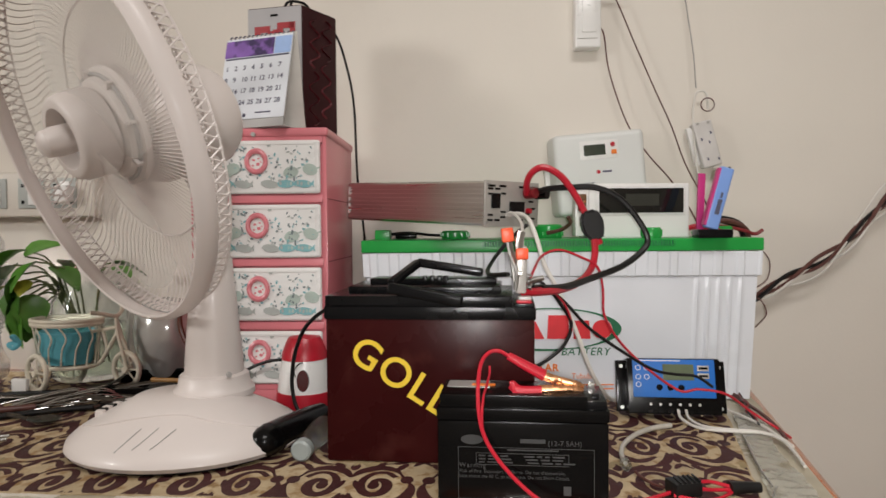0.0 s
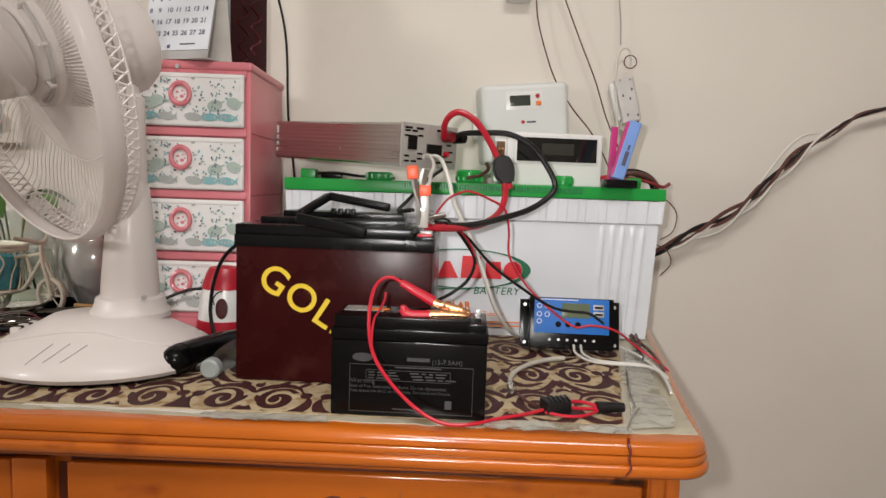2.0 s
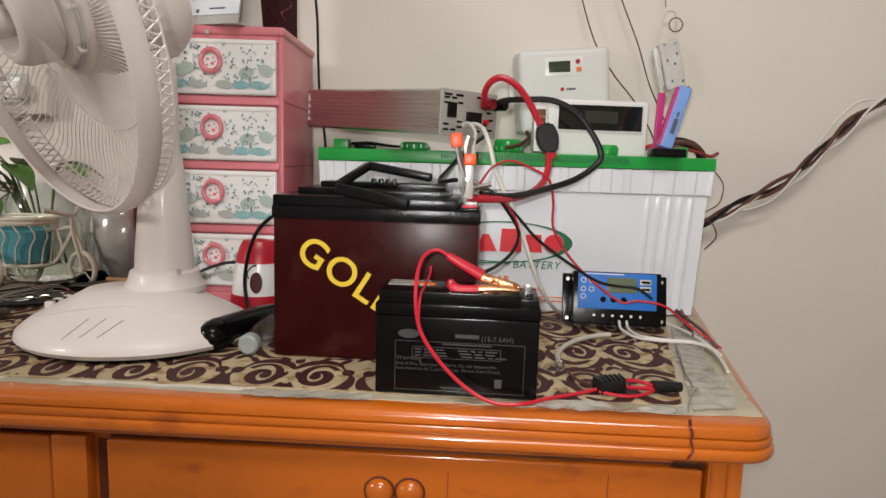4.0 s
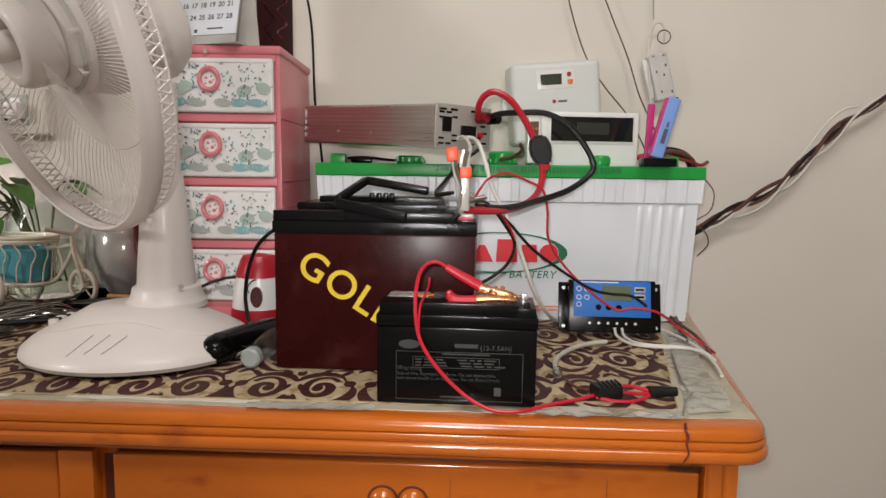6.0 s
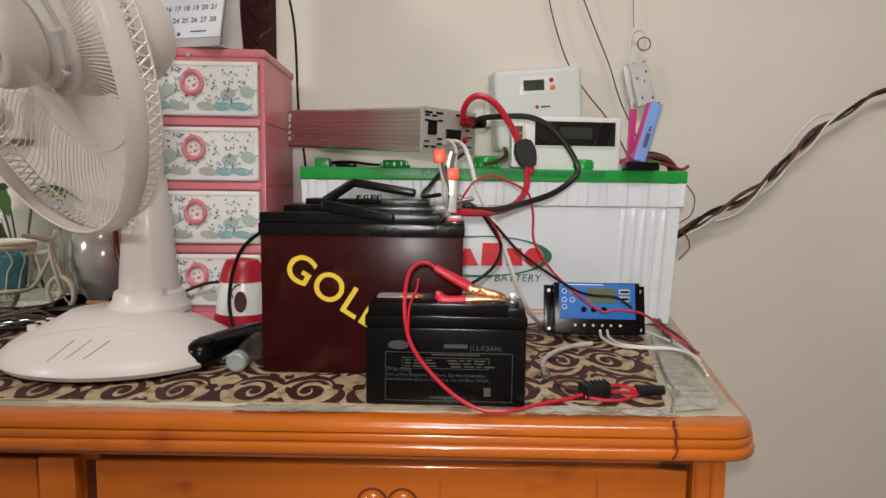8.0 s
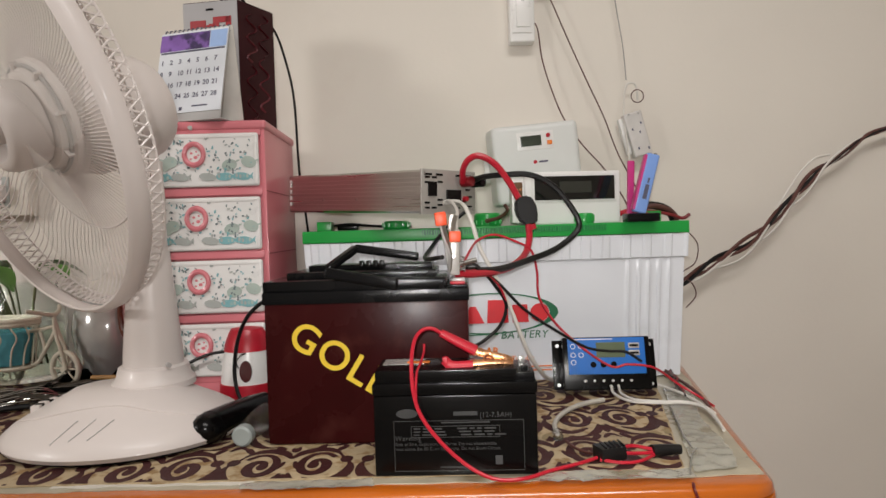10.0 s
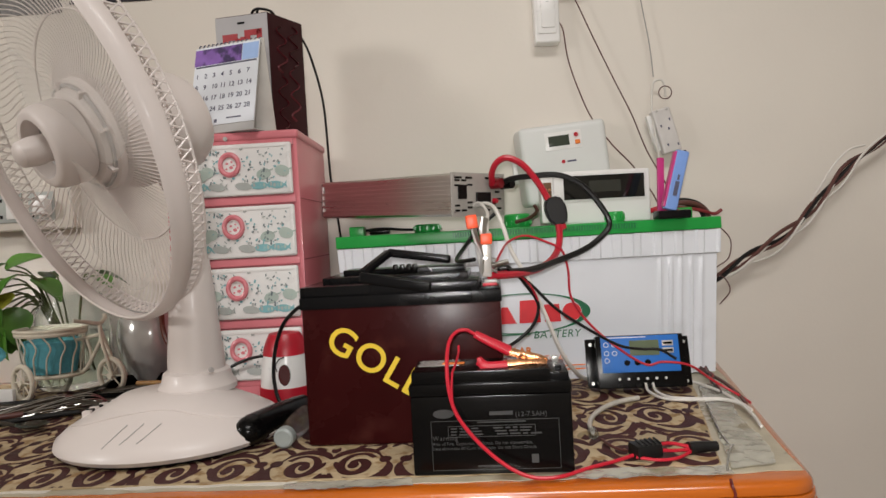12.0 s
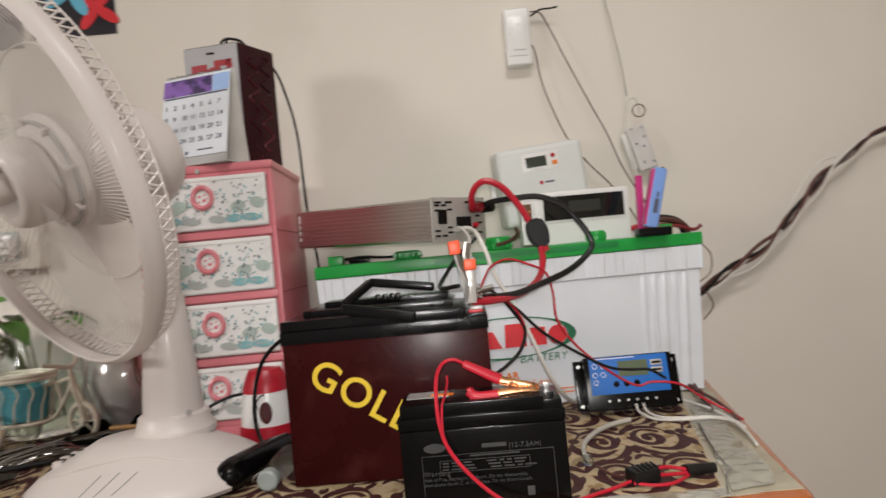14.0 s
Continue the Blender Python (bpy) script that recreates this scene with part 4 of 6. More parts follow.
# ---- white display box ----
def build_display():
    root = thing("display_controller", pose(0.2105, 0.407, 1.0385, 0, 0, 5), "white box controller with dark display standing on the battery", "controller")
    W, D, H = 0.157, 0.060, 0.084
    body = part("body", box((W / 2, D / 2, H / 2), (W, D, H), 0.003, 3), M_WHITE, root)
    part("bezel", box((W / 2 + 0.002, -0.0004, 0.057), (0.140, 0.002, 0.045), 0.0008), mat("off_white", (0.72, 0.71, 0.69), 0.35), body)
    part("screen", box((W / 2 + 0.003, -0.0016, 0.0575), (0.131, 0.0018, 0.0375), 0.0004), M_SCREEN, body, "dark glossy display")
    part("lcd", box((W / 2 + 0.004, -0.0026, 0.0585), (0.052, 0.0006, 0.018), 0), mat("lcd_off", (0.035, 0.036, 0.030), 0.2), body, "blank grey display window")
    side = part("terminal_bay", box((-0.010, 0.012, 0.040), (0.020, 0.020, 0.072), 0.002), M_WHITE, root)
    part("terminal", box((-0.010, 0.0005, 0.055), (0.013, 0.004, 0.026), 0.001), mat("terminal_brown", (0.14, 0.07, 0.03), 0.4), side)
    for x in (-0.013, -0.007):
        part("screw", cyl((x, -0.001, 0.056), (x, -0.003, 0.056), 0.0022, None, 10), M_COPPER, side)


build_display()


# ---- wall-mounted charge controller ----
def build_wall_box():
    root = thing("wall_controller", pose(0.2610, 0.5995, 1.080, 0, -4.4, 0), "light grey solar charge controller hung on the wall", "controller")
    bm = box((0.002, -0.026, 0.070), (0.157, 0.052, 0.142), 0.011, 4)
    for v in bm.verts:
        if v.co.y > -0.02:
            v.co.x *= 1.06
    body = part("body", bm, mat("pale_plastic", (0.70, 0.71, 0.69), 0.4, var=0.04, scale=15), root)
    for s in (-1, 1):
        part("ear", box((s * 0.082, -0.006, 0.070), (0.016, 0.008, 0.050), 0.004), M_WHITE, root)
    part("lcd_bezel", box((0.002, -0.0522, 0.1100), (0.066, 0.0012, 0.032), 0.0005), M_WHITE, body)
    part("lcd", box((-0.006, -0.0530, 0.1100), (0.037, 0.0012, 0.0185), 0.0004), mat("lcd_dark", (0.05, 0.06, 0.045), 0.15), body, "grey-green display")
    part("button", cyl((0.0255, -0.052, 0.1175), (0.0255, -0.0555, 0.1175), 0.0042, 0.0036, 14), M_RED, body, "red button")
    part("button", box((0.0270, -0.0535, 0.1045), (0.009, 0.003, 0.0075), 0.001), M_ORANGE, body, "orange button")
    part("logo_dot", cyl((-0.002, -0.052, 0.072), (-0.002, -0.0526, 0.072), 0.0034, None, 14), M_RED, body, "small red round mark")
    part("logo_bar", box((0.013, -0.0523, 0.0718), (0.016, 0.0008, 0.0032), 0), M_INK, body)
    words("MPPT", 0.011, M_INK, body, "printed_text", T(-0.036, -0.0522, 0.047) @ FRONT)


build_wall_box()


# ---- blue charge controller ----
def build_blue():
    root = thing("solar_controller", pose(0.2285, 0.297, 0.8010, 0, 0, -4.5) @ pose(0, 0, 0, -15, 0, 0), "black solar charge controller with blue face standing on the cloth", "controller")
    W, H, D = 0.142, 0.073, 0.030
    body = part("body", box((W / 2, -D / 2, H / 2), (W - 0.022, D, H), 0.002), M_DARK, root)
    for s in (0, 1):
        fl = part("flange", box((0.007 + s * (W - 0.014), -0.004, H / 2), (0.016, 0.008, H - 0.004), 0.001), M_DARK, root)
        for z in (0.008, H - 0.010):
            part("screw_hole", cyl((0.006 + s * (W - 0.012), -0.0082, z), (0.006 + s * (W - 0.012), -0.0088, z), 0.0026, None, 12), M_STEEL, fl)
    face = part("face", box((W / 2, -D - 0.0004, 0.0465), (0.106, 0.0016, 0.050), 0.0006), M_BLUE, root, "bright blue printed face")
    part("lcd", box((W / 2 + 0.006, -D - 0.0014, 0.0545), (0.040, 0.0012, 0.021), 0.0004), M_LCD, face, "grey-green display")
    for z in (0.050, 0.060):
        u = part("usb_port", box((W - 0.033, -D - 0.0012, z), (0.0150, 0.0016, 0.0075), 0.0003), M_PLATE, face)
        part("usb_slot", box((W - 0.033, -D - 0.0021, z), (0.0115, 0.0008, 0.0028), 0), M_DARK, u)
    for x in (0.052, 0.066, 0.080):
        part("button", cyl((x, -D - 0.001, 0.0345), (x, -D - 0.003, 0.0345), 0.0042, 0.0038, 16), M_DARK, face)
    for x, z in ((0.025, 0.060), (0.036, 0.060), (0.025, 0.048), (0.036, 0.048), (0.025, 0.038)):
        part("icon", ring((x, z, 0), 0.0032, 0.0005, 16, 4, m=T(0, -D - 0.0014, 0) @ FRONT), M_WHITE, face)
    part("icon_bar", box((0.050, -D - 0.0013, 0.0695), (0.060, 0.0004, 0.0012), 0), M_WHITE, face)
    for k in range(6):
        x = 0.040 + 0.0125 * k
        part("terminal_screw", cyl((x, -D, 0.0125), (x, -D - 0.0012, 0.0125), 0.0019, None, 12), M_STEEL, body)
        part("terminal_slot", box((x, -D - 0.0002, 0.0035), (0.007, 0.001, 0.004), 0), M_LID, body)


build_blue()


# ---- table fan ----
def build_fan():
    base = Vector((-0.312, 0.170, 0.8005))
    root = thing("table_fan", T(*base), "pinkish-white table fan with wire guard standing on the cloth", "fan")
    here = T(*-base)

    def fp(name, bm, material, parent=None, label="", sharp=38):
        return part(name, bm, material, parent or root, label, here if parent is None else None, sharp)

    prof = [(0.121, 0.005), (0.1245, 0.010), (0.1225, 0.017), (0.113, 0.026), (0.098, 0.0355), (0.080, 0.0450), (0.066, 0.0530), (0.055, 0.0600), (0.0, 0.062)]
    foot = part("base", lathe([(0, 0.003), (0.112, 0.003)] + prof, 56, sx=1.10, sy=0.97), M_FAN, root)

    def on_base(x, y, lift=0.0003):
        """A point on the skin of the base."""
        r = math.hypot(x / 1.10, y / 0.97)
        for (r0, z0), (r1, z1) in zip(prof[1:], prof[2:]):
            if r1 <= r <= r0:
                return (x, y, z0 + (z1 - z0) * (r0 - r) / (r0 - r1) + lift)
        return (x, y, 0.012 + lift)

    part("rubber_foot", lathe([(0, 0), (0.112, 0), (0.114, 0.0035), (0, 0.0035)], 48, sx=1.10, sy=0.97), M_BLACKW, root, "thin black rubber foot")
    # speed keys along the back left edge
    for k in range(5):
        a = radians(141 + 11 * k)
        for da, mt, nm in ((0.0, M_DARK, "speed_key"), (0.085, M_FAN, "key_block")):
            p = on_base(0.101 * math.cos(a + da), 0.098 * math.sin(a + da))
            part(nm, box((0, 0, 0), (0.010, 0.008, 0.010), 0.0015, m=T(*p) @ Matrix.Rotation(a, 4, "Z")), mt, root)
    p = on_base(-0.066, 0.080)
    part("indicator_lamp", box(p, (0.009, 0.005, 0.004), 0.001), M_LED, root, "glowing green indicator")
    for k in range(3):
        x = -0.022 + 0.019 * k
        part("groove", tube([on_base(x - 0.012, -0.108), on_base(x - 0.006, -0.101), on_base(x, -0.092), on_base(x + 0.005, -0.083)], 0.0006, 5, 4), M_FANGREY, foot)
    part("ridge_line", tube([on_base(-0.105, -0.040), on_base(-0.075, -0.060), on_base(-0.03, -0.067), on_base(0.02, -0.064), on_base(0.06, -0.062), on_base(0.10, -0.045), on_base(0.120, -0.015)], 0.0017, 6, 6), M_FAN, foot)
    px, py = -0.288, 0.190
    fp("collar", lathe([(0, 0.856), (0.048, 0.856), (0.048, 0.863), (0.043, 0.869), (0.0405, 0.880), (0.037, 0.8825), (0, 0.8825)], 40, m=T(px, py, 0)), M_FAN)
    fp("pole", lathe([(0, 0.880), (0.0350, 0.880), (0.0340, 0.90), (0.0280, 0.97), (0.0235, 1.020), (0.0230, 1.022), (0, 1.022)], 40, m=T(px, py, 0)), M_FAN)
    fp("sleeve", lathe([(0, 1.020), (0.0215, 1.020), (0.0205, 1.06), (0.0195, 1.13), (0.0, 1.14)], 36, m=T(px, py, 0)), M_FAN)
    fp("screw", cyl((px + 0.028, py - 0.028, 0.885), (px + 0.031, py - 0.032, 0.885), 0.003, None, 10), M_FANGREY)
    d = Vector((-0.59, -0.729, -0.348)).normalized()
    C = Vector((-0.397, 0.110, 1.163))
    A = T(*C) @ d.to_track_quat("Z", "Y").to_matrix().to_4x4()
    R = 0.223
    fp("motor_housing", lathe([(0, -0.177), (0.034, -0.176), (0.054, -0.170), (0.063, -0.156), (0.066, -0.135), (0.065, -0.078), (0.056, -0.052), (0, -0.052)], 40, m=T(0, 0, -0.014) @ A), M_FAN)
    fp("neck", cyl((px, py, 1.10), A @ Vector((0, 0, -0.12)), 0.020, 0.034, 24), M_FAN)
    fp("motor_flange", lathe([(0, -0.046), (0.064, -0.046), (0.068, -0.040), (0.067, -0.033), (0.059, -0.030), (0.055, -0.022), (0.050, -0.020), (0, -0.020)], 44, m=A), M_FAN)
    fp("flange_groove", ring((0, 0, -0.0295), 0.0605, 0.0026, 44, 6, m=A), M_FANGREY, None, "grey groove of the motor flange")
    for k in range(8):
        fp("flange_rib", box((0.059, 0, -0.027), (0.012, 0.004, 0.008), 0.001, m=A @ Matrix.Rotation(2 * math.pi * k / 8, 4, "Z")), M_FAN)
    hub = fp("hub", lathe([(0, -0.018), (0.0475, -0.018), (0.0495, -0.013), (0.0485, 0.012), (0.0455, 0.020), (0.041, 0.0235), (0.034, 0.0235), (0.031, 0.018), (0.029, 0.004), (0, 0.004)], 44, m=A), M_FAN)
    fp("hub_well", lathe([(0, 0.0045), (0.0285, 0.0045), (0.0285, 0.006), (0, 0.006)], 32, m=A), M_FANGREY, None, "grey well round the spinner")
    fp("spinner", lathe([(0, 0.048), (0.010, 0.047), (0.0145, 0.043), (0.0165, 0.030), (0.0160, 0.007), (0, 0.007)], 32, m=A), M_FAN)
    # three clear blades at rest
    for k in range(3):
        bm = bmesh.new()
        rows_ = []
        for i in range(12):
            r = 0.049 + 0.140 * i / 11
            half = 0.034 + 0.072 * math.sin(math.pi * min(1, 0.12 + 0.62 * i / 11))
            rowv = []
            for j in range(7):
                s = -1 + 2 * j / 6
                ang = 2 * math.pi * k / 3 + 0.5 + s * half / r * 0.95 + 0.25 * i / 11
                z = -0.002 + 0.014 * s * (1 - 0.35 * i / 11)
                rowv.append(Vector((r * math.cos(ang), r * math.sin(ang), z)))
            rows_.append(rowv)
        for off in (0.0, 0.0012):
            vs = [[bm.verts.new(A @ (p + Vector((0, 0, off)))) for p in rowv] for rowv in rows_]
            for p, q in zip(vs, vs[1:]):
                for j in range(6):
                    bm.faces.new((p[j], p[j + 1], q[j + 1], q[j]))
        ob = fp("blade", bm, M_BLADE, None, "milky clear plastic fan blade")
        ob.visible_shadow = False
    # guards: a moulded ring, and wires that share one mesh each
    rim_ = [(R + 0.0015, -0.009), (R + 0.0035, -0.005), (R + 0.0030, 0.004), (R - 0.0005, 0.0100), (R - 0.0045, 0.0125), (R - 0.0065, 0.0110), (R - 0.0045, 0.0070), (R - 0.0025, 0.001), (R - 0.0015, -0.006), (R + 0.0015, -0.009)]
    fp("guard_ring", lathe(rim_, 84, m=A), M_FAN)
    rg = new("rear_guard")
    rg.parent, rg.matrix_basis = root, here @ A

    def spoke(pts, r):
        return tube(pts, r, 5, 4)

    line = []
    for i in range(21):
        u = i / 20
        r = 0.064 + (R - 0.064) * u
        ang = -0.45 * (1 - u) + 0.034 * u * math.sin(u * 17)
        line.append((r * math.cos(ang), r * math.sin(ang), -0.038 - 0.020 * math.sin(math.pi * min(1.0, u / 0.95)) + 0.026 * u ** 3))
    wire2 = finish("wire", spoke(line, 0.0008), M_FAN)
    for k in range(124):
        part("wire", wire2, M_FAN, rg, m=Matrix.Rotation(2 * math.pi * k / 124, 4, "Z"))
    # crossed lacing along the rear edge
    line = [(R * math.cos(t) * (0.985 + 0.0), R * math.sin(t) * 0.985, z) for t, z in ((0.0, -0.008), (0.018, -0.015), (0.036, -0.022), (0.050, -0.028))]
    lace = finish("lacing", spoke(line, 0.0012), M_FAN)
    line2 = [(x, -y, z) for x, y, z in line]
    lace2 = finish("lacing", spoke(line2, 0.0012), M_FAN)
    for k in range(240):
        part("lacing", lace if k % 2 else lace2, M_FAN, rg, m=Matrix.Rotation(2 * math.pi * k / 240, 4, "Z"))
    part("support_ring", ring((0, 0, -0.027), R * 0.985, 0.0014, 72, 5), M_FAN, rg)
    part("support_ring", ring((0, 0, -0.0535), 0.140, 0.0012, 60, 5), M_FAN, rg)
    fp("back_plate", lathe([(0, -0.052), (0.070, -0.052), (0.071, -0.046), (0.064, -0.0415), (0, -0.0415)], 40, m=A), M_FAN)


build_fan()


# ---- speaker box and calendar on the drawers ----
TOPZ = 0.8005 + 0.402


def build_box():
    root = thing("carton", pose(-0.226, 0.402, TOPZ + 0.0003, 0, 0, -11), "tall silver and dark maroon carton standing on the drawers", "box")
    W, D, H = 0.090, 0.0752, 0.196
    SK = 0.0251  # the carton is pushed a little out of square
    SIDE = Matrix(((1, SK / D, 0, 0), (0, 1, 0, 0), (0, 0, 1, 0), (0, 0, 0, 1)))
    body = part("body", box((-W / 2, D / 2, H / 2), (W, D, H), 0.0012, m=SIDE), M_SILVER, root)
    part("side_panel", box((0.0002, D / 2, H / 2), (0.0012, D - 0.001, H - 0.001), 0.0003, 1, m=SIDE), M_BOXDK, root, "dark maroon side with red print")
    side = part("top_panel", box((-W / 2, D / 2, H + 0.0004), (W - 0.002, D - 0.002, 0.0008), 0, m=SIDE), M_BOXDK, root)
    red = mat("carton_red", (0.34, 0.012, 0.02), 0.4)
    dim = mat("carton_dim_red", (0.095, 0.006, 0.012), 0.4, var=0.4, scale=60)
    # block shapes of the printed mark
    for x0, x1, z0, z1 in ((-0.078, -0.068, 0.110, 0.168), (-0.068, -0.052, 0.158, 0.168), (-0.056, -0.047, 0.138, 0.160), (-0.047, -0.038, 0.132, 0.162), (-0.040, -0.030, 0.150, 0.172), (-0.030, -0.012, 0.163, 0.172), (-0.019, -0.010, 0.120, 0.172)):
        part("red_block", box(((x0 + x1) / 2, -0.0004, (z0 + z1) / 2), (x1 - x0, 0.001, z1 - z0), 0), red, body)
    part("slot", box((-W / 2, -0.0003, H - 0.012), (0.012, 0.001, 0.003), 0), M_DARK, body)
    for y0, h, z0, z1 in ((0.024, 1, 0.015, 0.100), (0.050, -1, 0.030, 0.115), (0.026, -1, 0.105, 0.180), (0.052, 1, 0.120, 0.185)):
        line = [SIDE @ Vector((0.0010, y0 + h * 0.010 * math.sin(5 * math.pi * k / 14), z0 + (z1 - z0) * k / 14)) for k in range(15)]
        part("red_stroke", tube(line, 0.0024, 6, 3, flat=0.3), dim, body)
    part("cable_coil", tube([(-0.05, 0.04, H + 0.004), (-0.03, 0.02, H + 0.014), (-0.008, 0.03, H + 0.012), (-0.012, 0.055, H + 0.006), (-0.04, 0.05, H + 0.010), (-0.03, 0.03, H + 0.017)], 0.0022, 7, 6), M_BLACKW, root, "coiled black lead")


build_box()


def build_calendar():
    u, n = Vector((-0.9613, 0.2756, 0)), Vector((-0.2756, -0.9613, 0))
    root = thing("desk_calendar", T(-0.277, 0.374, TOPZ), "spiral-bound desk calendar open at a month page", "calendar")
    # frame of the page: x along the ridge to its right, y up the slope, z out of the page
    Wd = 0.115
    right, drop, top = -u, 0.040, 0.139
    foot_c = n * drop
    up = (Vector((0, 0, top)) - foot_c).normalized()
    out = right.cross(up)
    F = Matrix((right.to_4d(), up.to_4d(), out.to_4d(), (0, 0, 0, 1))).transposed()
    F = T(*(foot_c)) @ F
    F[0][3], F[1][3], F[2][3], F[3][3] = foot_c.x, foot_c.y, 0.0006, 1
    L = (Vector((0, 0, top)) - foot_c).length
    card = mat("calendar_paper", (0.74, 0.77, 0.82), 0.5, var=0.03, scale=20)
    grey = mat("calendar_card", (0.45, 0.44, 0.43), 0.5, var=0.08, scale=20)
    pg = part("page", box((0, L / 2 + 0.006, 0.0012), (Wd, L - 0.014, 0.0012), 0, m=F), card, root)
    part("front_board", box((0, L / 2, -0.0006), (Wd, L, 0.002), 0.0004, m=F), grey, root)
    part("heading", box((-0.015, L - 0.018, 0.0020), (Wd - 0.030, 0.027, 0.0006), 0, m=F), M_VIOLET, root, "violet printed heading")
    part("heading", box((0.0425, L - 0.018, 0.0020), (0.028, 0.027, 0.0006), 0, m=F), M_SKYP, root, "pale blue printed heading")
    part("heading_rule", box((0, L - 0.034, 0.0020), (Wd - 0.006, 0.0024, 0.0006), 0, m=F), M_INK, root)
    for r in range(4):
        for c in range(7):
            num = 1 + r * 7 + c
            words(str(num), 0.0105, M_INK, pg, "day_number", F @ T(-0.053 + c * 0.0152, L - 0.053 - r * 0.0185, 0.0021), depth=0.0001, bold=0.0002)
    part("footer", box((0.022, 0.022, 0.0020), (0.026, 0.002, 0.0005), 0, m=F), M_INK, root)
    part("footer_mark", box((-0.010, 0.019, 0.0020), (0.005, 0.005, 0.0005), 0, m=F), M_INK, root)
    # back board and its foot
    back = -n * 0.020
    upb = (Vector((0, 0, top)) - back).normalized()
    outb = right.cross(upb)
    G = Matrix((right.to_4d(), upb.to_4d(), outb.to_4d(), (0, 0, 0, 1))).transposed()
    G[0][3], G[1][3], G[2][3], G[3][3] = back.x, back.y, 0.0006, 1
    part("back_board", box((0, L / 2, -0.001), (Wd, L, 0.002), 0.0004, m=G), mat("board_white", (0.66, 0.63, 0.58), 0.5), root)
    part("floor_flap", box((0, 0, 0.0014), (Wd, 0.060, 0.0016), 0.0003, m=T(*(n * 0.010)) @ Matrix.Rotation(math.atan2(right.y, right.x), 4, "Z")), grey, root)
    bind = finish("binding_ring", ring((0, 0, 0), 0.0045, 0.0009, 16, 5), M_INK)
    for k in range(15):
        p = right * (-0.0525 + 0.0075 * k) + Vector((0, 0, top + 0.001))
        part("binding_ring", bind, M_INK, root, m=T(*p) @ right.to_track_quat("Z", "Y").to_matrix().to_4x4())


build_calendar()


# ---- red and white kettle-like jar, grip and clear vial ----
def build_jar():
    root = thing("mosquito_repeller", T(-0.2080, 0.320, 0.8005), "small red and white plastic plug-in device with red dome top", "device")
    part("foot", lathe([(0, 0), (0.040, 0), (0.041, 0.004), (0.0395, 0.028), (0, 0.028)], 36), M_RED, root)
    b = part("body", lathe([(0, 0.027), (0.0385, 0.027), (0.036, 0.050), (0.0315, 0.074), (0.0, 0.076)], 36), M_WHITE, root)
    part("dome", lathe([(0, 0.073), (0.0325, 0.073), (0.031, 0.082), (0.026, 0.096), (0.022, 0.103), (0.0, 0.106)], 36), M_RED, root)
    part("window", prism(oval(0.002, 0.0475, 0.0085, 0.015, 24), 0.003, m=T(0.004, -0.0345, 0) @ FRONT), mat("dark_window", (0.07, 0.012, 0.012), 0.15), b, "dark oval window")
    part("window_rim", tube([(-0.004, -0.037, 0.053), (-0.006, -0.0365, 0.062), (0.000, -0.0345, 0.0705), (0.006, -0.0335, 0.072)], 0.0008, 6, 5), M_DARK, b)


build_jar()


def lead(name, pts, r, material, label, category="cable", sub=7, seg=8, group=""):
    return solo(name, tube(pts, r, seg, sub), material, label, category, group)


lead("appliance_cable", [(-0.130, 0.210, 0.955), (-0.160, 0.250, 0.951), (-0.190, 0.262, 0.928), (-0.207, 0.270, 0.895), (-0.214, 0.272, 0.855), (-0.210, 0.268, 0.825), (-0.200, 0.262, 0.806)], 0.0026, M_BLACKW, "black appliance cord hanging beside the maroon battery")
lead("drawer_cable", [(-0.225, 0.315, 0.872), (-0.262, 0.318, 0.868), (-0.300, 0.320, 0.852), (-0.345, 0.322, 0.828), (-0.40, 0.35, 0.804)], 0.0022, M_BLACKW, "black cord running in front of the drawers")


def build_grip():
    p, q = Vector((-0.205, 0.112, 0.8190)), Vector((-0.165, 0.250, 0.8170))
    root = thing("trimmer", T(*p), "black rounded plastic hand tool lying on the cloth", "tool")
    m = (q - p).to_track_quat("Z", "Y").to_matrix().to_4x4()
    part("handle", lathe([(0, -0.012), (0.008, -0.0105), (0.014, -0.005), (0.0175, 0.004), (0.0182, 0.02), (0.0175, 0.06), (0.0150, 0.105), (0.0120, 0.135), (0.0, 0.137)], 32, m=m), M_DARK, root)
    part("seam", ring((0, 0, 0.014), 0.0181, 0.0004, 32, 5, m=m), M_LID, root)


build_grip()


def build_vial():
    p, q = Vector((-0.160, 0.105, 0.8125)), Vector((-0.150, 0.180, 0.8160))
    root = thing("plastic_vial", T(*p), "frosted clear plastic vial lying on the cloth", "vial")
    m = (q - p).to_track_quat("Z", "Y").to_matrix().to_4x4()
    part("body", lathe([(0, 0.0), (0.0085, 0.0), (0.0105, 0.002), (0.0105, 0.014), (0.0085, 0.015), (0.0085, 0.020), (0.013, 0.030), (0.0145, 0.05), (0.0145, 0.075), (0, 0.075)], 24, m=m), M_FROST, root)
    part("cap", lathe([(0, -0.002), (0.0095, -0.002), (0.0118, 0.0), (0.0118, 0.010), (0, 0.010)], 20, m=m), mat("milky_cap", (0.30, 0.33, 0.32), 0.4), root)


build_vial()

# ---- clamps, plugs and leads round the batteries ----
M_ORSLV = mat("orange_sleeve", (0.85, 0.09, 0.02), 0.4)


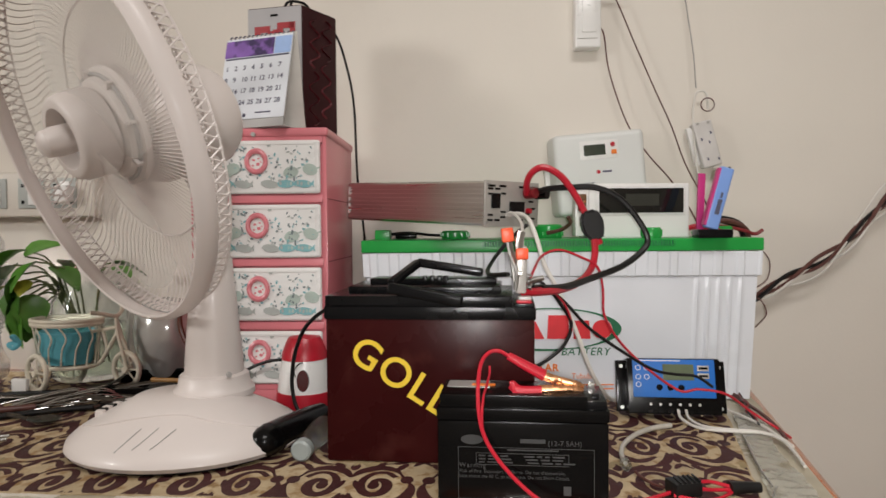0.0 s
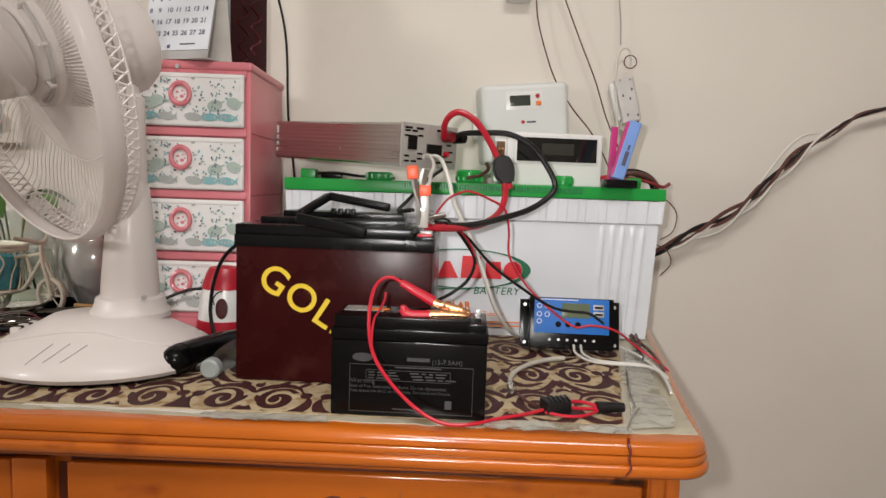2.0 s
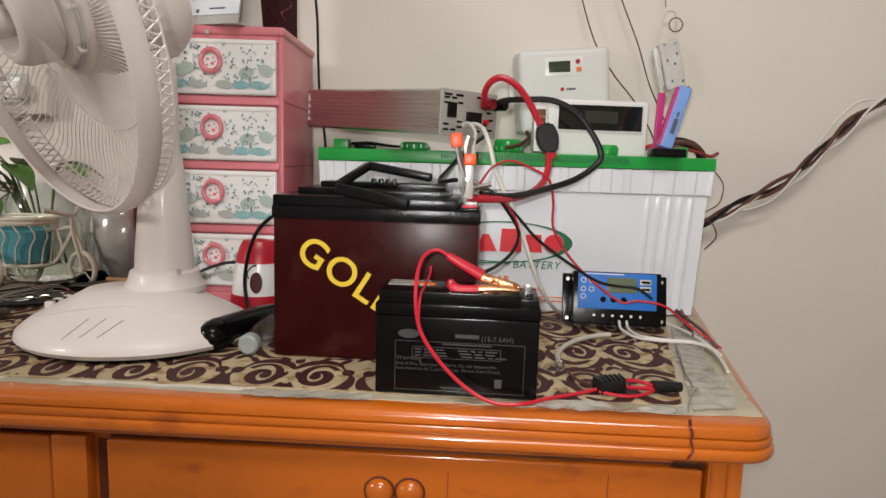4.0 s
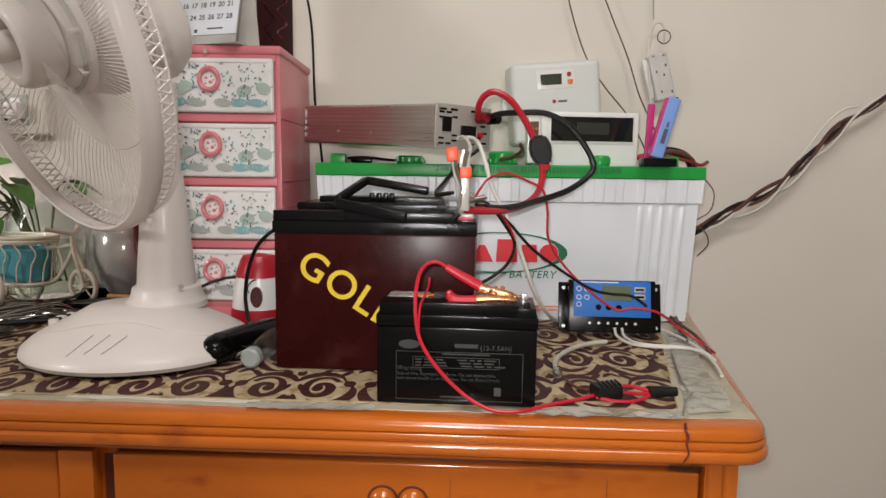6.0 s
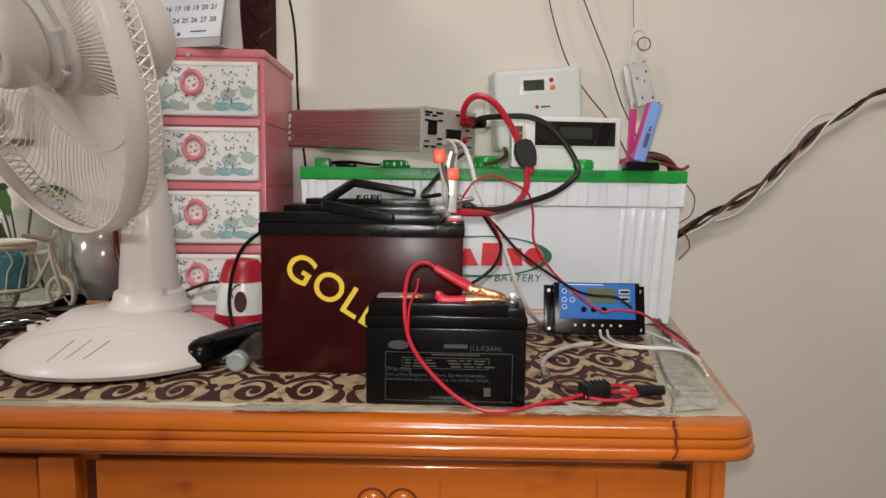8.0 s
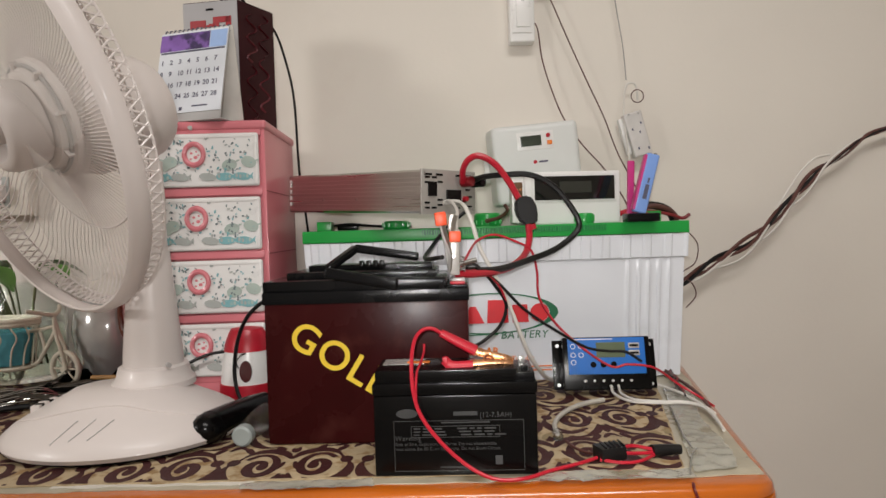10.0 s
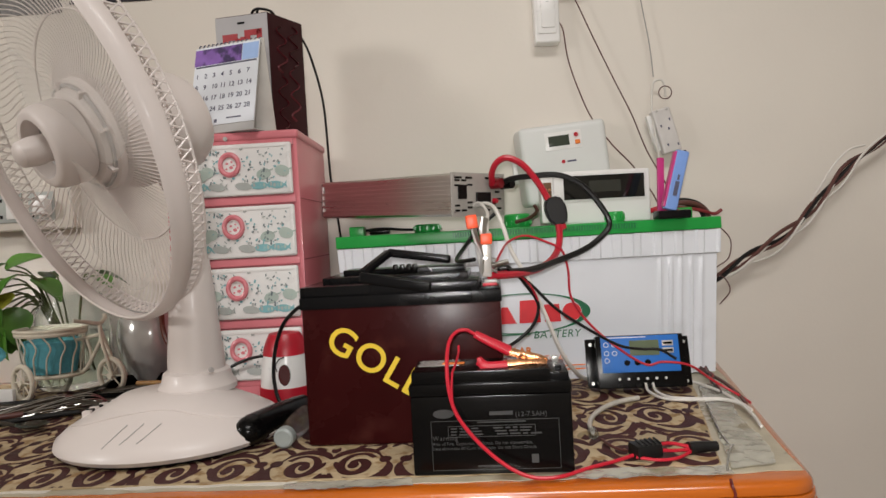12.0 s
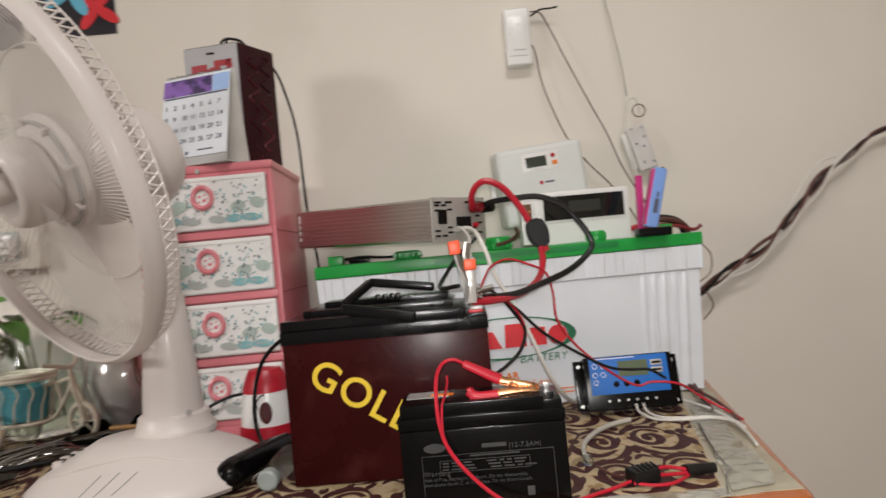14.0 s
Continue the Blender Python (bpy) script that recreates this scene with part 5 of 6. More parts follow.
def build_tall_clamp():
    root = thing("battery_clamp", T(0.083, 0.118, 0.984), "steel battery clamp with orange sleeves gripping the battery terminal", "clamp")
    part("jaw_plate", box((0, 0, 0.026), (0.0115, 0.010, 0.052), 0.002, m=Matrix.Rotation(0.03, 4, "Y")), M_PLATE, root)
    part("arm", tube([(0.0, -0.003, 0.045), (-0.002, -0.004, 0.055), (0.001, -0.004, 0.068)], 0.0058, 8, 4, flat=0.6), M_STEEL, root)
    part("arm", tube([(-0.004, 0.004, 0.004), (-0.007, 0.006, 0.030), (-0.012, 0.006, 0.055), (-0.015, 0.004, 0.068)], 0.0042, 8, 4, flat=0.7), M_STEEL, root)
    part("arm", tube([(-0.006, -0.004, 0.004), (-0.0045, -0.006, 0.024), (-0.010, -0.005, 0.040)], 0.0022, 6, 4), M_STEEL, root)
    part("sleeve", box((0.0012, -0.004, 0.0435), (0.0135, 0.012, 0.0125), 0.002), M_ORSLV, root, "orange insulating sleeve")
    part("sleeve", box((0, 0, 0), (0.0135, 0.012, 0.016), 0.0025, m=T(-0.0140, 0.004, 0.064) @ Matrix.Rotation(-0.1, 4, "Y")), M_ORSLV, root, "orange insulating sleeve")
    part("rivet", cyl((-0.001, -0.006, 0.022), (-0.001, -0.0085, 0.022), 0.003, 0.0024, 12), M_STEEL, root)
    part("spring", tube([(0.008 + 0.004 * math.cos(t * 1.6), 0.004 * math.sin(t * 1.6), 0.004 + 0.0013 * t) for t in range(14)], 0.001, 5, 3), M_STEEL, root)
    part("bolt", cyl((0.006, 0.006, 0.012), (0.026, 0.012, 0.016), 0.0028, None, 10), M_STEEL, root)


build_tall_clamp()


def build_copper_clip():
    root = thing("crocodile_clip", T(0.065, 0.022, 0.9022), "red-sleeved copper crocodile clip lying on the black battery", "clip")
    part("sleeve", tube([(-0.002, 0.0, 0.0315), (0.012, 0.0, 0.0235), (0.032, 0.0, 0.0125)], 0.0058, 10, 5, flat=0.8, ends=(0.0042, 0.0060)), M_RED, root, "red rubber sleeve")
    part("sleeve", tube([(0.000, -0.010, 0.0065), (0.008, -0.012, 0.001), (0.028, -0.011, 0.0005)], 0.005, 10, 5, flat=0.8), M_RED, root, "red rubber sleeve")
    part("sleeve", box((0.003, -0.012, 0.0035), (0.005, 0.007, 0.012), 0.0015, m=Matrix.Rotation(-0.3, 4, "Y")), M_RED, root)
    part("jaw", tube([(0.030, 0.0, 0.0128), (0.045, -0.001, 0.0085), (0.060, -0.002, 0.0055), (0.069, -0.002, 0.0018)], 0.0046, 8, 5, flat=0.6, ends=(0.0050, 0.0030)), M_COPPER, root, "bright copper jaw")
    part("jaw", tube([(0.026, -0.010, 0.0015), (0.042, -0.008, 0.0018), (0.058, -0.006, 0.0012), (0.068, -0.005, -0.0002)], 0.0040, 8, 5, flat=0.6, ends=(0.0050, 0.0030)), M_COPPER, root, "bright copper jaw")
    part("spring", tube([(0.044 + 0.0045 * math.cos(t * 1.5), -0.012 + 0.0012 * t, 0.006 + 0.0045 * math.sin(t * 1.5)) for t in range(12)], 0.0010, 5, 3), M_COPPER, root)
    for k in range(5):
        part("tooth", cyl((0.062 + 0.0016 * k, -0.002 - 0.0005 * k, 0.004), (0.0625 + 0.0016 * k, -0.0022, 0.0), 0.0011, 0.0002, 6), M_COPPER, root)


build_copper_clip()

# heavy inverter leads
lead("red_inverter_lead", [(0.108, 0.318, 1.103), (0.108, 0.303, 1.120), (0.116, 0.294, 1.133), (0.131, 0.291, 1.137), (0.152, 0.291, 1.125), (0.171, 0.292, 1.100), (0.184, 0.292, 1.076)], 0.0046, M_RED, "thick red inverter lead looping to its fuse")
lead("red_inverter_lead", [(0.196, 0.288, 1.040), (0.1965, 0.286, 1.020), (0.188, 0.270, 1.000), (0.165, 0.230, 0.986), (0.135, 0.180, 0.982), (0.105, 0.140, 0.983), (0.086, 0.122, 0.985)], 0.0046, M_RED, "thick red lead running from fuse to battery clamp")


def build_fuse():
    root = thing("fuse_holder", pose(0.1935, 0.290, 1.058, 0, -14, 0), "black teardrop inline fuse holder on the red lead", "fuse")
    bm = bmesh.new()
    out = [(-0.009, 0.021), (0.009, 0.021), (0.0150, 0.010), (0.0155, -0.004), (0.010, -0.021), (-0.006, -0.021), (-0.0145, -0.008), (-0.0150, 0.010)]
    prism(out, 0.014, bm, T(0, 0.007, 0) @ FRONT)
    bmesh.ops.bevel(bm, geom=list(bm.edges), offset=0.003, segments=3, affect="EDGES")
    part("case", bm, M_BLACKW, root)
    part("collar", cyl((0.002, 0, -0.020), (0.003, 0, -0.027), 0.0062, 0.0055, 12), M_RED, root)


build_fuse()
lead("black_inverter_lead", [(0.120, 0.338, 1.103), (0.135, 0.315, 1.109), (0.162, 0.297, 1.110), (0.200, 0.292, 1.109), (0.232, 0.291, 1.093), (0.257, 0.291, 1.063), (0.268, 0.290, 1.038), (0.258, 0.285, 1.022), (0.229, 0.270, 1.004), (0.187, 0.240, 0.992), (0.145, 0.190, 0.985), (0.110, 0.150, 0.986)], 0.0042, M_BLACKW, "thick black inverter lead looping down to the maroon battery")
lead("thin_red_lead", [(0.093, 0.140, 0.992), (0.105, 0.180, 1.008), (0.120, 0.235, 1.020), (0.143, 0.246, 1.027), (0.172, 0.250, 1.017), (0.193, 0.252, 1.004), (0.200, 0.252, 0.976), (0.202, 0.250, 0.940), (0.224, 0.248, 0.904), (0.258, 0.236, 0.871), (0.291, 0.226, 0.849), (0.312, 0.222, 0.852), (0.345, 0.217, 0.847), (0.380, 0.230, 0.822), (0.405, 0.215, 0.806), (0.408, 0.185, 0.803)], 0.0016, M_RED, "thin red lead draped across to the solar controller")
lead("white_lead", [(0.080, 0.307, 1.072), (0.092, 0.296, 1.075), (0.102, 0.283, 1.072), (0.108, 0.260, 1.062), (0.116, 0.250, 1.038), (0.124, 0.245, 1.008), (0.143, 0.245, 0.971), (0.163, 0.245, 0.925), (0.183, 0.248, 0.871), (0.205, 0.275, 0.836), (0.224, 0.312, 0.816), (0.250, 0.338, 0.805), (0.29, 0.340, 0.804)], 0.0029, M_WHITEW, "white two-core lead falling from inverter to table")
lead("white_lead", [(0.074, 0.304, 1.070), (0.086, 0.290, 1.076), (0.094, 0.240, 1.062), (0.090, 0.180, 1.045), (0.086, 0.130, 1.022)], 0.0022, M_WHITEW, "short white lead from inverter to clamp")
lead("black_lead", [(0.094, 0.130, 0.992), (0.110, 0.180, 0.992), (0.124, 0.200, 0.981), (0.145, 0.205, 0.963), (0.175, 0.210, 0.931), (0.215, 0.214, 0.902), (0.256, 0.222, 0.877), (0.285, 0.226, 0.870), (0.310, 0.224, 0.868), (0.330, 0.222, 0.855)], 0.0019, M_BLACKW, "thin black lead draped to the solar controller")
lead("black_lead", [(0.098, 0.135, 0.990), (0.118, 0.170, 0.985), (0.138, 0.195, 0.962), (0.151, 0.200, 0.938), (0.143, 0.200, 0.913), (0.123, 0.195, 0.896), (0.104, 0.190, 0.886), (0.090, 0.260, 0.860)], 0.0022, M_BLACKW, "black lead looping behind the maroon battery")
lead("black_lead", [(0.070, 0.130, 1.004), (0.050, 0.200, 1.000), (0.060, 0.290, 1.012), (0.085, 0.320, 1.040), (0.110, 0.330, 1.060)], 0.0026, M_BLACKW, "black lead rising behind the clamp to the inverter")
lead("thin_red_lead", [(0.092, 0.122, 0.988), (0.118, 0.165, 0.984), (0.138, 0.190, 0.968), (0.149, 0.198, 0.948), (0.152, 0.200, 0.930)], 0.0013, M_RED, "thin red lead beside the clamp")
# red lead of the small battery
lead("clip_lead", [(0.063, 0.022, 0.9337), (0.054, 0.021, 0.9385), (0.044, 0.019, 0.9370), (0.0365, 0.010, 0.928), (0.0335, -0.004, 0.909), (0.0345, -0.010, 0.884), (0.0410, -0.013, 0.862), (0.058, -0.016, 0.838), (0.083, -0.020, 0.815), (0.108, -0.024, 0.8030), (0.135, -0.024, 0.8020), (0.165, -0.006, 0.8020), (0.195, 0.008, 0.8025), (0.222, 0.020, 0.805)], 0.0019, M_RED, "red lead looping down the black battery onto the cloth")
lead("clip_lead", [(0.046, 0.045, 0.919), (0.0455, 0.040, 0.912), (0.042, 0.020, 0.905), (0.038, -0.004, 0.899), (0.0368, -0.010, 0.880), (0.0385, -0.0125, 0.866)], 0.0012, M_RED, "second thin red lead over the black battery")


def build_plug():
    root = thing("inline_connector", T(0.220, 0.012, 0.8005), "black two-pin connector with red leads lying on the cloth", "connector")
    part("clip_body", box((0.010, 0.006, 0.008), (0.028, 0.022, 0.014), 0.003, 2, m=Matrix.Rotation(0.25, 4, "Z")), M_BLACKW, root)
    for k in range(5):
        part("grip_rib", box((0.002 + 0.005 * k, 0.005 + 0.001 * k, 0.0155), (0.002, 0.018, 0.002), 0.0005, 1, m=Matrix.Rotation(0.1, 4, "Z")), M_BLACKW, root)
    part("plug", tube([(0.052, 0.010, 0.006), (0.065, 0.012, 0.0062), (0.082, 0.013, 0.006)], 0.0062, 10, 4, ends=(0.0068, 0.0050)), M_BLACKW, root)
    part("lead", tube([(0.020, 0.012, 0.010), (0.034, 0.014, 0.011), (0.053, 0.011, 0.0075)], 0.0019, 7, 5), M_RED, root, "red lead")
    part("lead", tube([(0.020, 0.009, 0.006), (0.036, 0.009, 0.005), (0.053, 0.009, 0.005)], 0.0019, 7, 5), M_RED, root, "red lead")
    part("lead", tube([(-0.004, -0.002, 0.004), (0.016, -0.010, 0.003), (0.035, -0.007, 0.003), (0.053, 0.006, 0.004)], 0.0017, 7, 5), M_RED, root, "red lead")
    part("lead", tube([(0.0, 0.008, 0.006), (-0.012, 0.024, 0.003), (-0.020, 0.040, 0.003), (-0.024, 0.060, 0.003)], 0.0016, 7, 5), M_BROWNW, root, "brown lead")


build_plug()


def build_white_plug():
    root = thing("white_lamp_lead", T(0.188, 0.084, 0.8005), "short white lead with clear plastic tip on the cloth", "cable")
    part("lead", tube([(0.002, 0.006, 0.006), (0.005, 0.036, 0.006), (0.016, 0.068, 0.006), (0.038, 0.102, 0.006), (0.066, 0.130, 0.005), (0.092, 0.145, 0.004)], 0.0030, 9, 6, ends=(0.0026, 0.0032)), M_GREYW, root)
    part("tip", cyl((0.001, -0.004, 0.006), (0.002, 0.010, 0.006), 0.0058, 0.0050, 14, bevel=0.0008), M_FROST, root, "clear plastic tip")


build_white_plug()
lead("white_cable", [(0.300, 0.262, 0.815), (0.301, 0.250, 0.8065), (0.315, 0.222, 0.803), (0.347, 0.204, 0.8045), (0.378, 0.196, 0.8055), (0.390, 0.172, 0.8055), (0.388, 0.140, 0.804)], 0.0019, M_WHITEW, "white cable from solar controller along the cabinet edge")
lead("white_cable", [(0.310, 0.262, 0.815), (0.311, 0.250, 0.8065), (0.322, 0.226, 0.804), (0.350, 0.211, 0.8045), (0.376, 0.201, 0.8055), (0.392, 0.180, 0.8055), (0.394, 0.150, 0.804)], 0.0018, M_WHITEW, "white cable from solar controller along the cabinet edge")
lead("white_cable", [(0.358, 0.320, 0.812), (0.376, 0.294, 0.806), (0.390, 0.245, 0.8055), (0.393, 0.185, 0.8055), (0.386, 0.130, 0.804), (0.377, 0.090, 0.803)], 0.0018, M_WHITEW, "white cable beside the solar controller")
lead("brown_cable", [(0.408, 0.455, 0.806), (0.413, 0.400, 0.806), (0.417, 0.338, 0.805), (0.416, 0.275, 0.8045), (0.408, 0.215, 0.804), (0.400, 0.180, 0.8035)], 0.0024, M_BROWNW, "brown twisted cable lying along the cabinet edge")
rw = random.Random(6)
for k in range(6):
    ys = [0.42 - 0.022 * k - 0.024 * i for i in range(5)]
    lead("frayed_strand", [(0.340 + 0.218 * yk + rw.uniform(-0.005, 0.005), yk, 0.8050 + rw.uniform(0, 0.006)) for yk in ys], 0.0013, (M_BROWNW, M_DULLRED, M_BLACKW)[k % 3], "frayed dark strand lying along the cabinet edge", "wire", group="strands at the cabinet edge")
lead("bare_wire", [(0.318, 0.035, 0.804), (0.327, 0.080, 0.803), (0.342, 0.140, 0.803), (0.355, 0.190, 0.803)], 0.0009, M_STEEL, "thin bare wire along the cloth edge")
lead("bare_wire", [(0.322, 0.034, 0.8035), (0.312, 0.018, 0.804), (0.298, -0.010, 0.804), (0.289, -0.030, 0.8005)], 0.0010, M_STEEL, "thin bare wire falling over the cabinet edge")


# ---- wall cables ----
def twisted(name, axis_pts, amp, pitch, phase, r, material, label, group):
    line = smooth_line(axis_pts, 10)
    out = []
    s = 0.0
    for k, p in enumerate(line):
        if k:
            s += (p - line[k - 1]).length
        q = line[min(k + 1, len(line) - 1)] - line[max(k - 1, 0)]
        side = q.cross(Vector((0, 1, 0))).normalized()
        a = 2 * math.pi * s / pitch + phase
        out.append(p + side * amp * math.cos(a) + Vector((0, 1, 0)) * amp * 0.6 * math.sin(a))
    return solo(name, tube(out, r, 7, 0), material, label, "cable", group)


run = [(0.500, 0.560, 0.920), (0.535, 0.562, 0.934), (0.590, 0.565, 0.966), (0.640, 0.567, 0.993), (0.690, 0.568, 1.034), (0.745, 0.570, 1.082), (0.785, 0.570, 1.132), (0.845, 0.570, 1.163), (0.915, 0.570, 1.200), (1.00, 0.571, 1.240), (1.10, 0.572, 1.300), (1.25, 0.575, 1.42)]
for k, (mt, amp, ph, r, lab) in enumerate(((M_BROWNW, 0.0065, 0.0, 0.0036, "brown"), (M_WHITEW, 0.0078, 1.6, 0.0026, "white"), (M_BLACKW, 0.0060, 3.1, 0.0036, "black"), (M_BROWNW, 0.0072, 4.4, 0.0030, "dark brown"), (M_WHITEW, 0.0085, 5.3, 0.0022, "white"))):
    pts = [(x, y - 0.001 * k, z + (0.012 * math.sin(4 * x + k * 2.1) if 0.55 < x < 0.75 and k in (1, 4) else 0)) for x, y, z in run]
    twisted("bundled_cable", pts, amp, 0.155 + 0.012 * k, ph, r, mt, lab + " cable in a twisted bundle along the wall", "cables of the wall bundle")
lead("cable_end", [(0.700, 0.566, 1.055), (0.722, 0.562, 1.090), (0.742, 0.560, 1.120), (0.770, 0.560, 1.145), (0.80, 0.562, 1.152)], 0.0020, M_WHITEW, "loose white cable end bent out of the bundle")
for k, (dy, dz, mt) in enumerate(((0, 0, M_BLACKW), (0.012, -0.004, M_BLACKW), (-0.010, -0.004, M_BROWNW))):
    lead("battery_cable", [(0.395, 0.452 + dy, 1.062 + dz), (0.430, 0.455 + dy, 1.068 + dz), (0.462, 0.462 + dy, 1.058 + dz), (0.478, 0.480 + dy, 1.036 + dz), (0.482, 0.510 + dy, 0.99), (0.488 + 0.004 * k, 0.530, 0.95), (0.500, 0.555, 0.922)], 0.0042, mt, "dark cable bending over the battery lid to the wall")
lead("red_cable_end", [(0.400, 0.440, 1.056), (0.430, 0.445, 1.055), (0.460, 0.450, 1.049), (0.480, 0.452, 1.043), (0.492, 0.452, 1.049)], 0.0028, M_DULLRED, "dull red stripped cable end over the battery lid", sub=6)
lead("wire_loop", [(0.490, 0.500, 1.030), (0.512, 0.500, 1.015), (0.525, 0.500, 0.995), (0.520, 0.500, 0.966), (0.500, 0.505, 0.950)], 0.0010, M_BROWNW, "thin dark wire loop beside the battery")
lead("wire_loop", [(0.500, 0.520, 0.940), (0.516, 0.510, 0.930), (0.522, 0.505, 0.908), (0.504, 0.505, 0.886)], 0.0010, M_BROWNW, "thin dark wire loop beside the battery")
lead("hanging_lead", [(-0.255, 0.452, 1.4120), (-0.225, 0.490, 1.408), (-0.200, 0.535, 1.392), (-0.184, 0.552, 1.340), (-0.173, 0.556, 1.275), (-0.1695, 0.556, 1.175), (-0.167, 0.556, 1.132), (-0.160, 0.570, 1.05), (-0.155, 0.575, 0.95), (-0.15, 0.575, 0.80)], 0.0021, M_BLACKW, "black lead hanging from the carton behind the drawers")
lead("switch_wire", [(0.262, 0.582, 1.412), (0.270, 0.580, 1.395), (0.277, 0.580, 1.340), (0.294, 0.580, 1.282), (0.316, 0.580, 1.229), (0.349, 0.578, 1.181), (0.383, 0.570, 1.139), (0.398, 0.520, 1.09), (0.40, 0.48, 1.06)], 0.0013, M_BROWNW, "thin brown wire hanging from the wall switch", group="switch wires")
lead("switch_wire", [(0.268, 0.582, 1.470), (0.282, 0.580, 1.468), (0.294, 0.580, 1.451), (0.325, 0.580, 1.377), (0.357, 0.580, 1.303), (0.388, 0.580, 1.234), (0.410, 0.572, 1.166), (0.425, 0.52, 1.10), (0.42, 0.47, 1.062)], 0.0013, M_BROWNW, "thin brown wire hanging from the wall switch", group="switch wires")
lead("wire_tail", [(0.268, 0.582, 1.462), (0.285, 0.578, 1.471), (0.302, 0.572, 1.470), (0.316, 0.570, 1.471)], 0.0017, M_BLACKW, "black taped wire tail beside the switch")
lead("ceiling_wire", [(0.385, 0.592, 2.69), (0.395, 0.590, 1.9), (0.408, 0.588, 1.52), (0.416, 0.585, 1.442), (0.427, 0.582, 1.360), (0.431, 0.580, 1.300)], 0.0012, mat("grey_wire", (0.32, 0.30, 0.28), 0.5), "thin grey wire hanging down the wall")
lead("white_loop", [(0.434, 0.574, 1.140), (0.430, 0.575, 1.175), (0.424, 0.575, 1.237), (0.428, 0.576, 1.285), (0.440, 0.576, 1.294), (0.448, 0.576, 1.287), (0.450, 0.575, 1.262)], 0.0020, M_WHITEW, "white lead bent over at the hanging wire")
solo("wire_ring", ring((0, 0, 0), 0.0115, 0.0010, 32, 6, m=T(0.4465, 0.566, 1.268) @ FRONT), M_BROWNW, "thin brown wire wound into a ring", "wire")


def build_socket():
    root = thing("extension_socket", pose(0.4475, 0.588, 1.200, 0, -15, 0), "white flat extension socket hanging by its lead", "socket")
    body = part("body", box((0, -0.010, 0), (0.034, 0.020, 0.082), 0.004, 3), mat("translucent_case", (0.62, 0.59, 0.57), 0.4), root)
    part("side_case", box((-0.020, -0.003, 0.002), (0.010, 0.012, 0.068), 0.002), M_WHITE, root)
    for x, z in ((-0.008, 0.010), (0.004, 0.002), (0.010, 0.018), (-0.006, -0.026), (0.012, -0.030)):
        part("pin_hole", box((x, -0.0205, z), (0.0026, 0.001, 0.0045), 0), M_INK, body)
    for x, z in ((-0.008, 0.038), (0.010, 0.036)):
        part("screw", cyl((x, -0.020, z), (x, -0.0212, z), 0.0022, None, 10), M_STEEL, body)


build_socket()


def build_switch():
    root = thing("wall_switch", pose(0.2405, 0.5995, 1.372, 0, 0, 0), "white plastic surface wall switch box", "switch")
    body = part("box", box((0, -0.014, 0.052), (0.046, 0.028, 0.104), 0.004, 3), M_WHITE, root)
    part("plate", box((-0.001, -0.0290, 0.052), (0.034, 0.003, 0.072), 0.0012), M_WHITE, body)
    part("rocker", box((0.001, -0.0310, 0.054), (0.024, 0.004, 0.056), 0.0015, m=Matrix.Rotation(0.0, 4, "X")), M_WHITE, body)
    part("rocker_mark", box((0.001, -0.0335, 0.072), (0.005, 0.001, 0.001), 0), M_GREY, body)


build_switch()


def build_power_bank(m, w, h, d, main, side, label):
    root = thing("lighter_pack", m, label, "power pack")
    part("body", box((0, 0, h / 2), (w, d, h), 0.003, 3), main, root)
    part("side_strip", box((-w / 2 - 0.0005, 0, h / 2), (0.004, d * 0.9, h - 0.006), 0.001), side, root)
    part("printed_bar", box((0.001, -d / 2 - 0.0003, h * 0.36), (0.006, 0.0006, 0.022), 0), M_INK, root)
    part("printed_bar", box((0.001, -d / 2 - 0.0003, h * 0.55), (0.003, 0.0006, 0.008), 0), M_INK, root)
    part("stud", cyl((0.004, 0, h - 0.001), (0.004, 0, h + 0.002), 0.002, None, 8), M_DARK, root)


build_power_bank(pose(0.373, 0.352, 1.0520, 0, 15, 0), 0.0190, 0.090, 0.014, M_PERI, M_MAG, "periwinkle and magenta pack leaning on the battery lid")


def build_magenta():
    root = thing("magenta_tag", pose(0.3800, 0.415, 1.0385, 0, 2, 0), "flat magenta plastic tag standing behind the blue pack", "tag")
    part("body", box((0, 0, 0.049), (0.011, 0.006, 0.098), 0.002), M_MAG, root)
    part("foot", box((0.012, 0.006, 0.008), (0.040, 0.012, 0.016), 0.003), M_RED, root)
    part("coil", tube([(0.018 + 0.006 * math.cos(t), -0.004, 0.034 + 0.005 * math.sin(t) + 0.001 * t) for t in range(16)], 0.0013, 6, 3), M_CHROME, root)


build_magenta()
solo("terminal_clamp", box((0.378, 0.356, 1.0450), (0.050, 0.028, 0.013), 0.003), M_LID, "dark lead terminal clamp on the battery lid", "clamp")
lead("red_terminal_lead", [(0.365, 0.43, 1.052), (0.38, 0.425, 1.056), (0.40, 0.43, 1.052), (0.42, 0.44, 1.050)], 0.004, M_RED, "red terminal lead on the battery lid")
lead("lid_lead", [(0.150, 0.430, 1.047), (0.170, 0.420, 1.052), (0.182, 0.405, 1.062), (0.178, 0.400, 1.072)], 0.0030, M_BROWNW, "brown lead lying on the battery lid by the caps")
lead("lid_lead", [(-0.110, 0.470, 1.046), (-0.07, 0.465, 1.049), (-0.03, 0.470, 1.045), (0.03, 0.475, 1.043)], 0.0022, M_BLACKW, "dark lead lying on the battery lid")


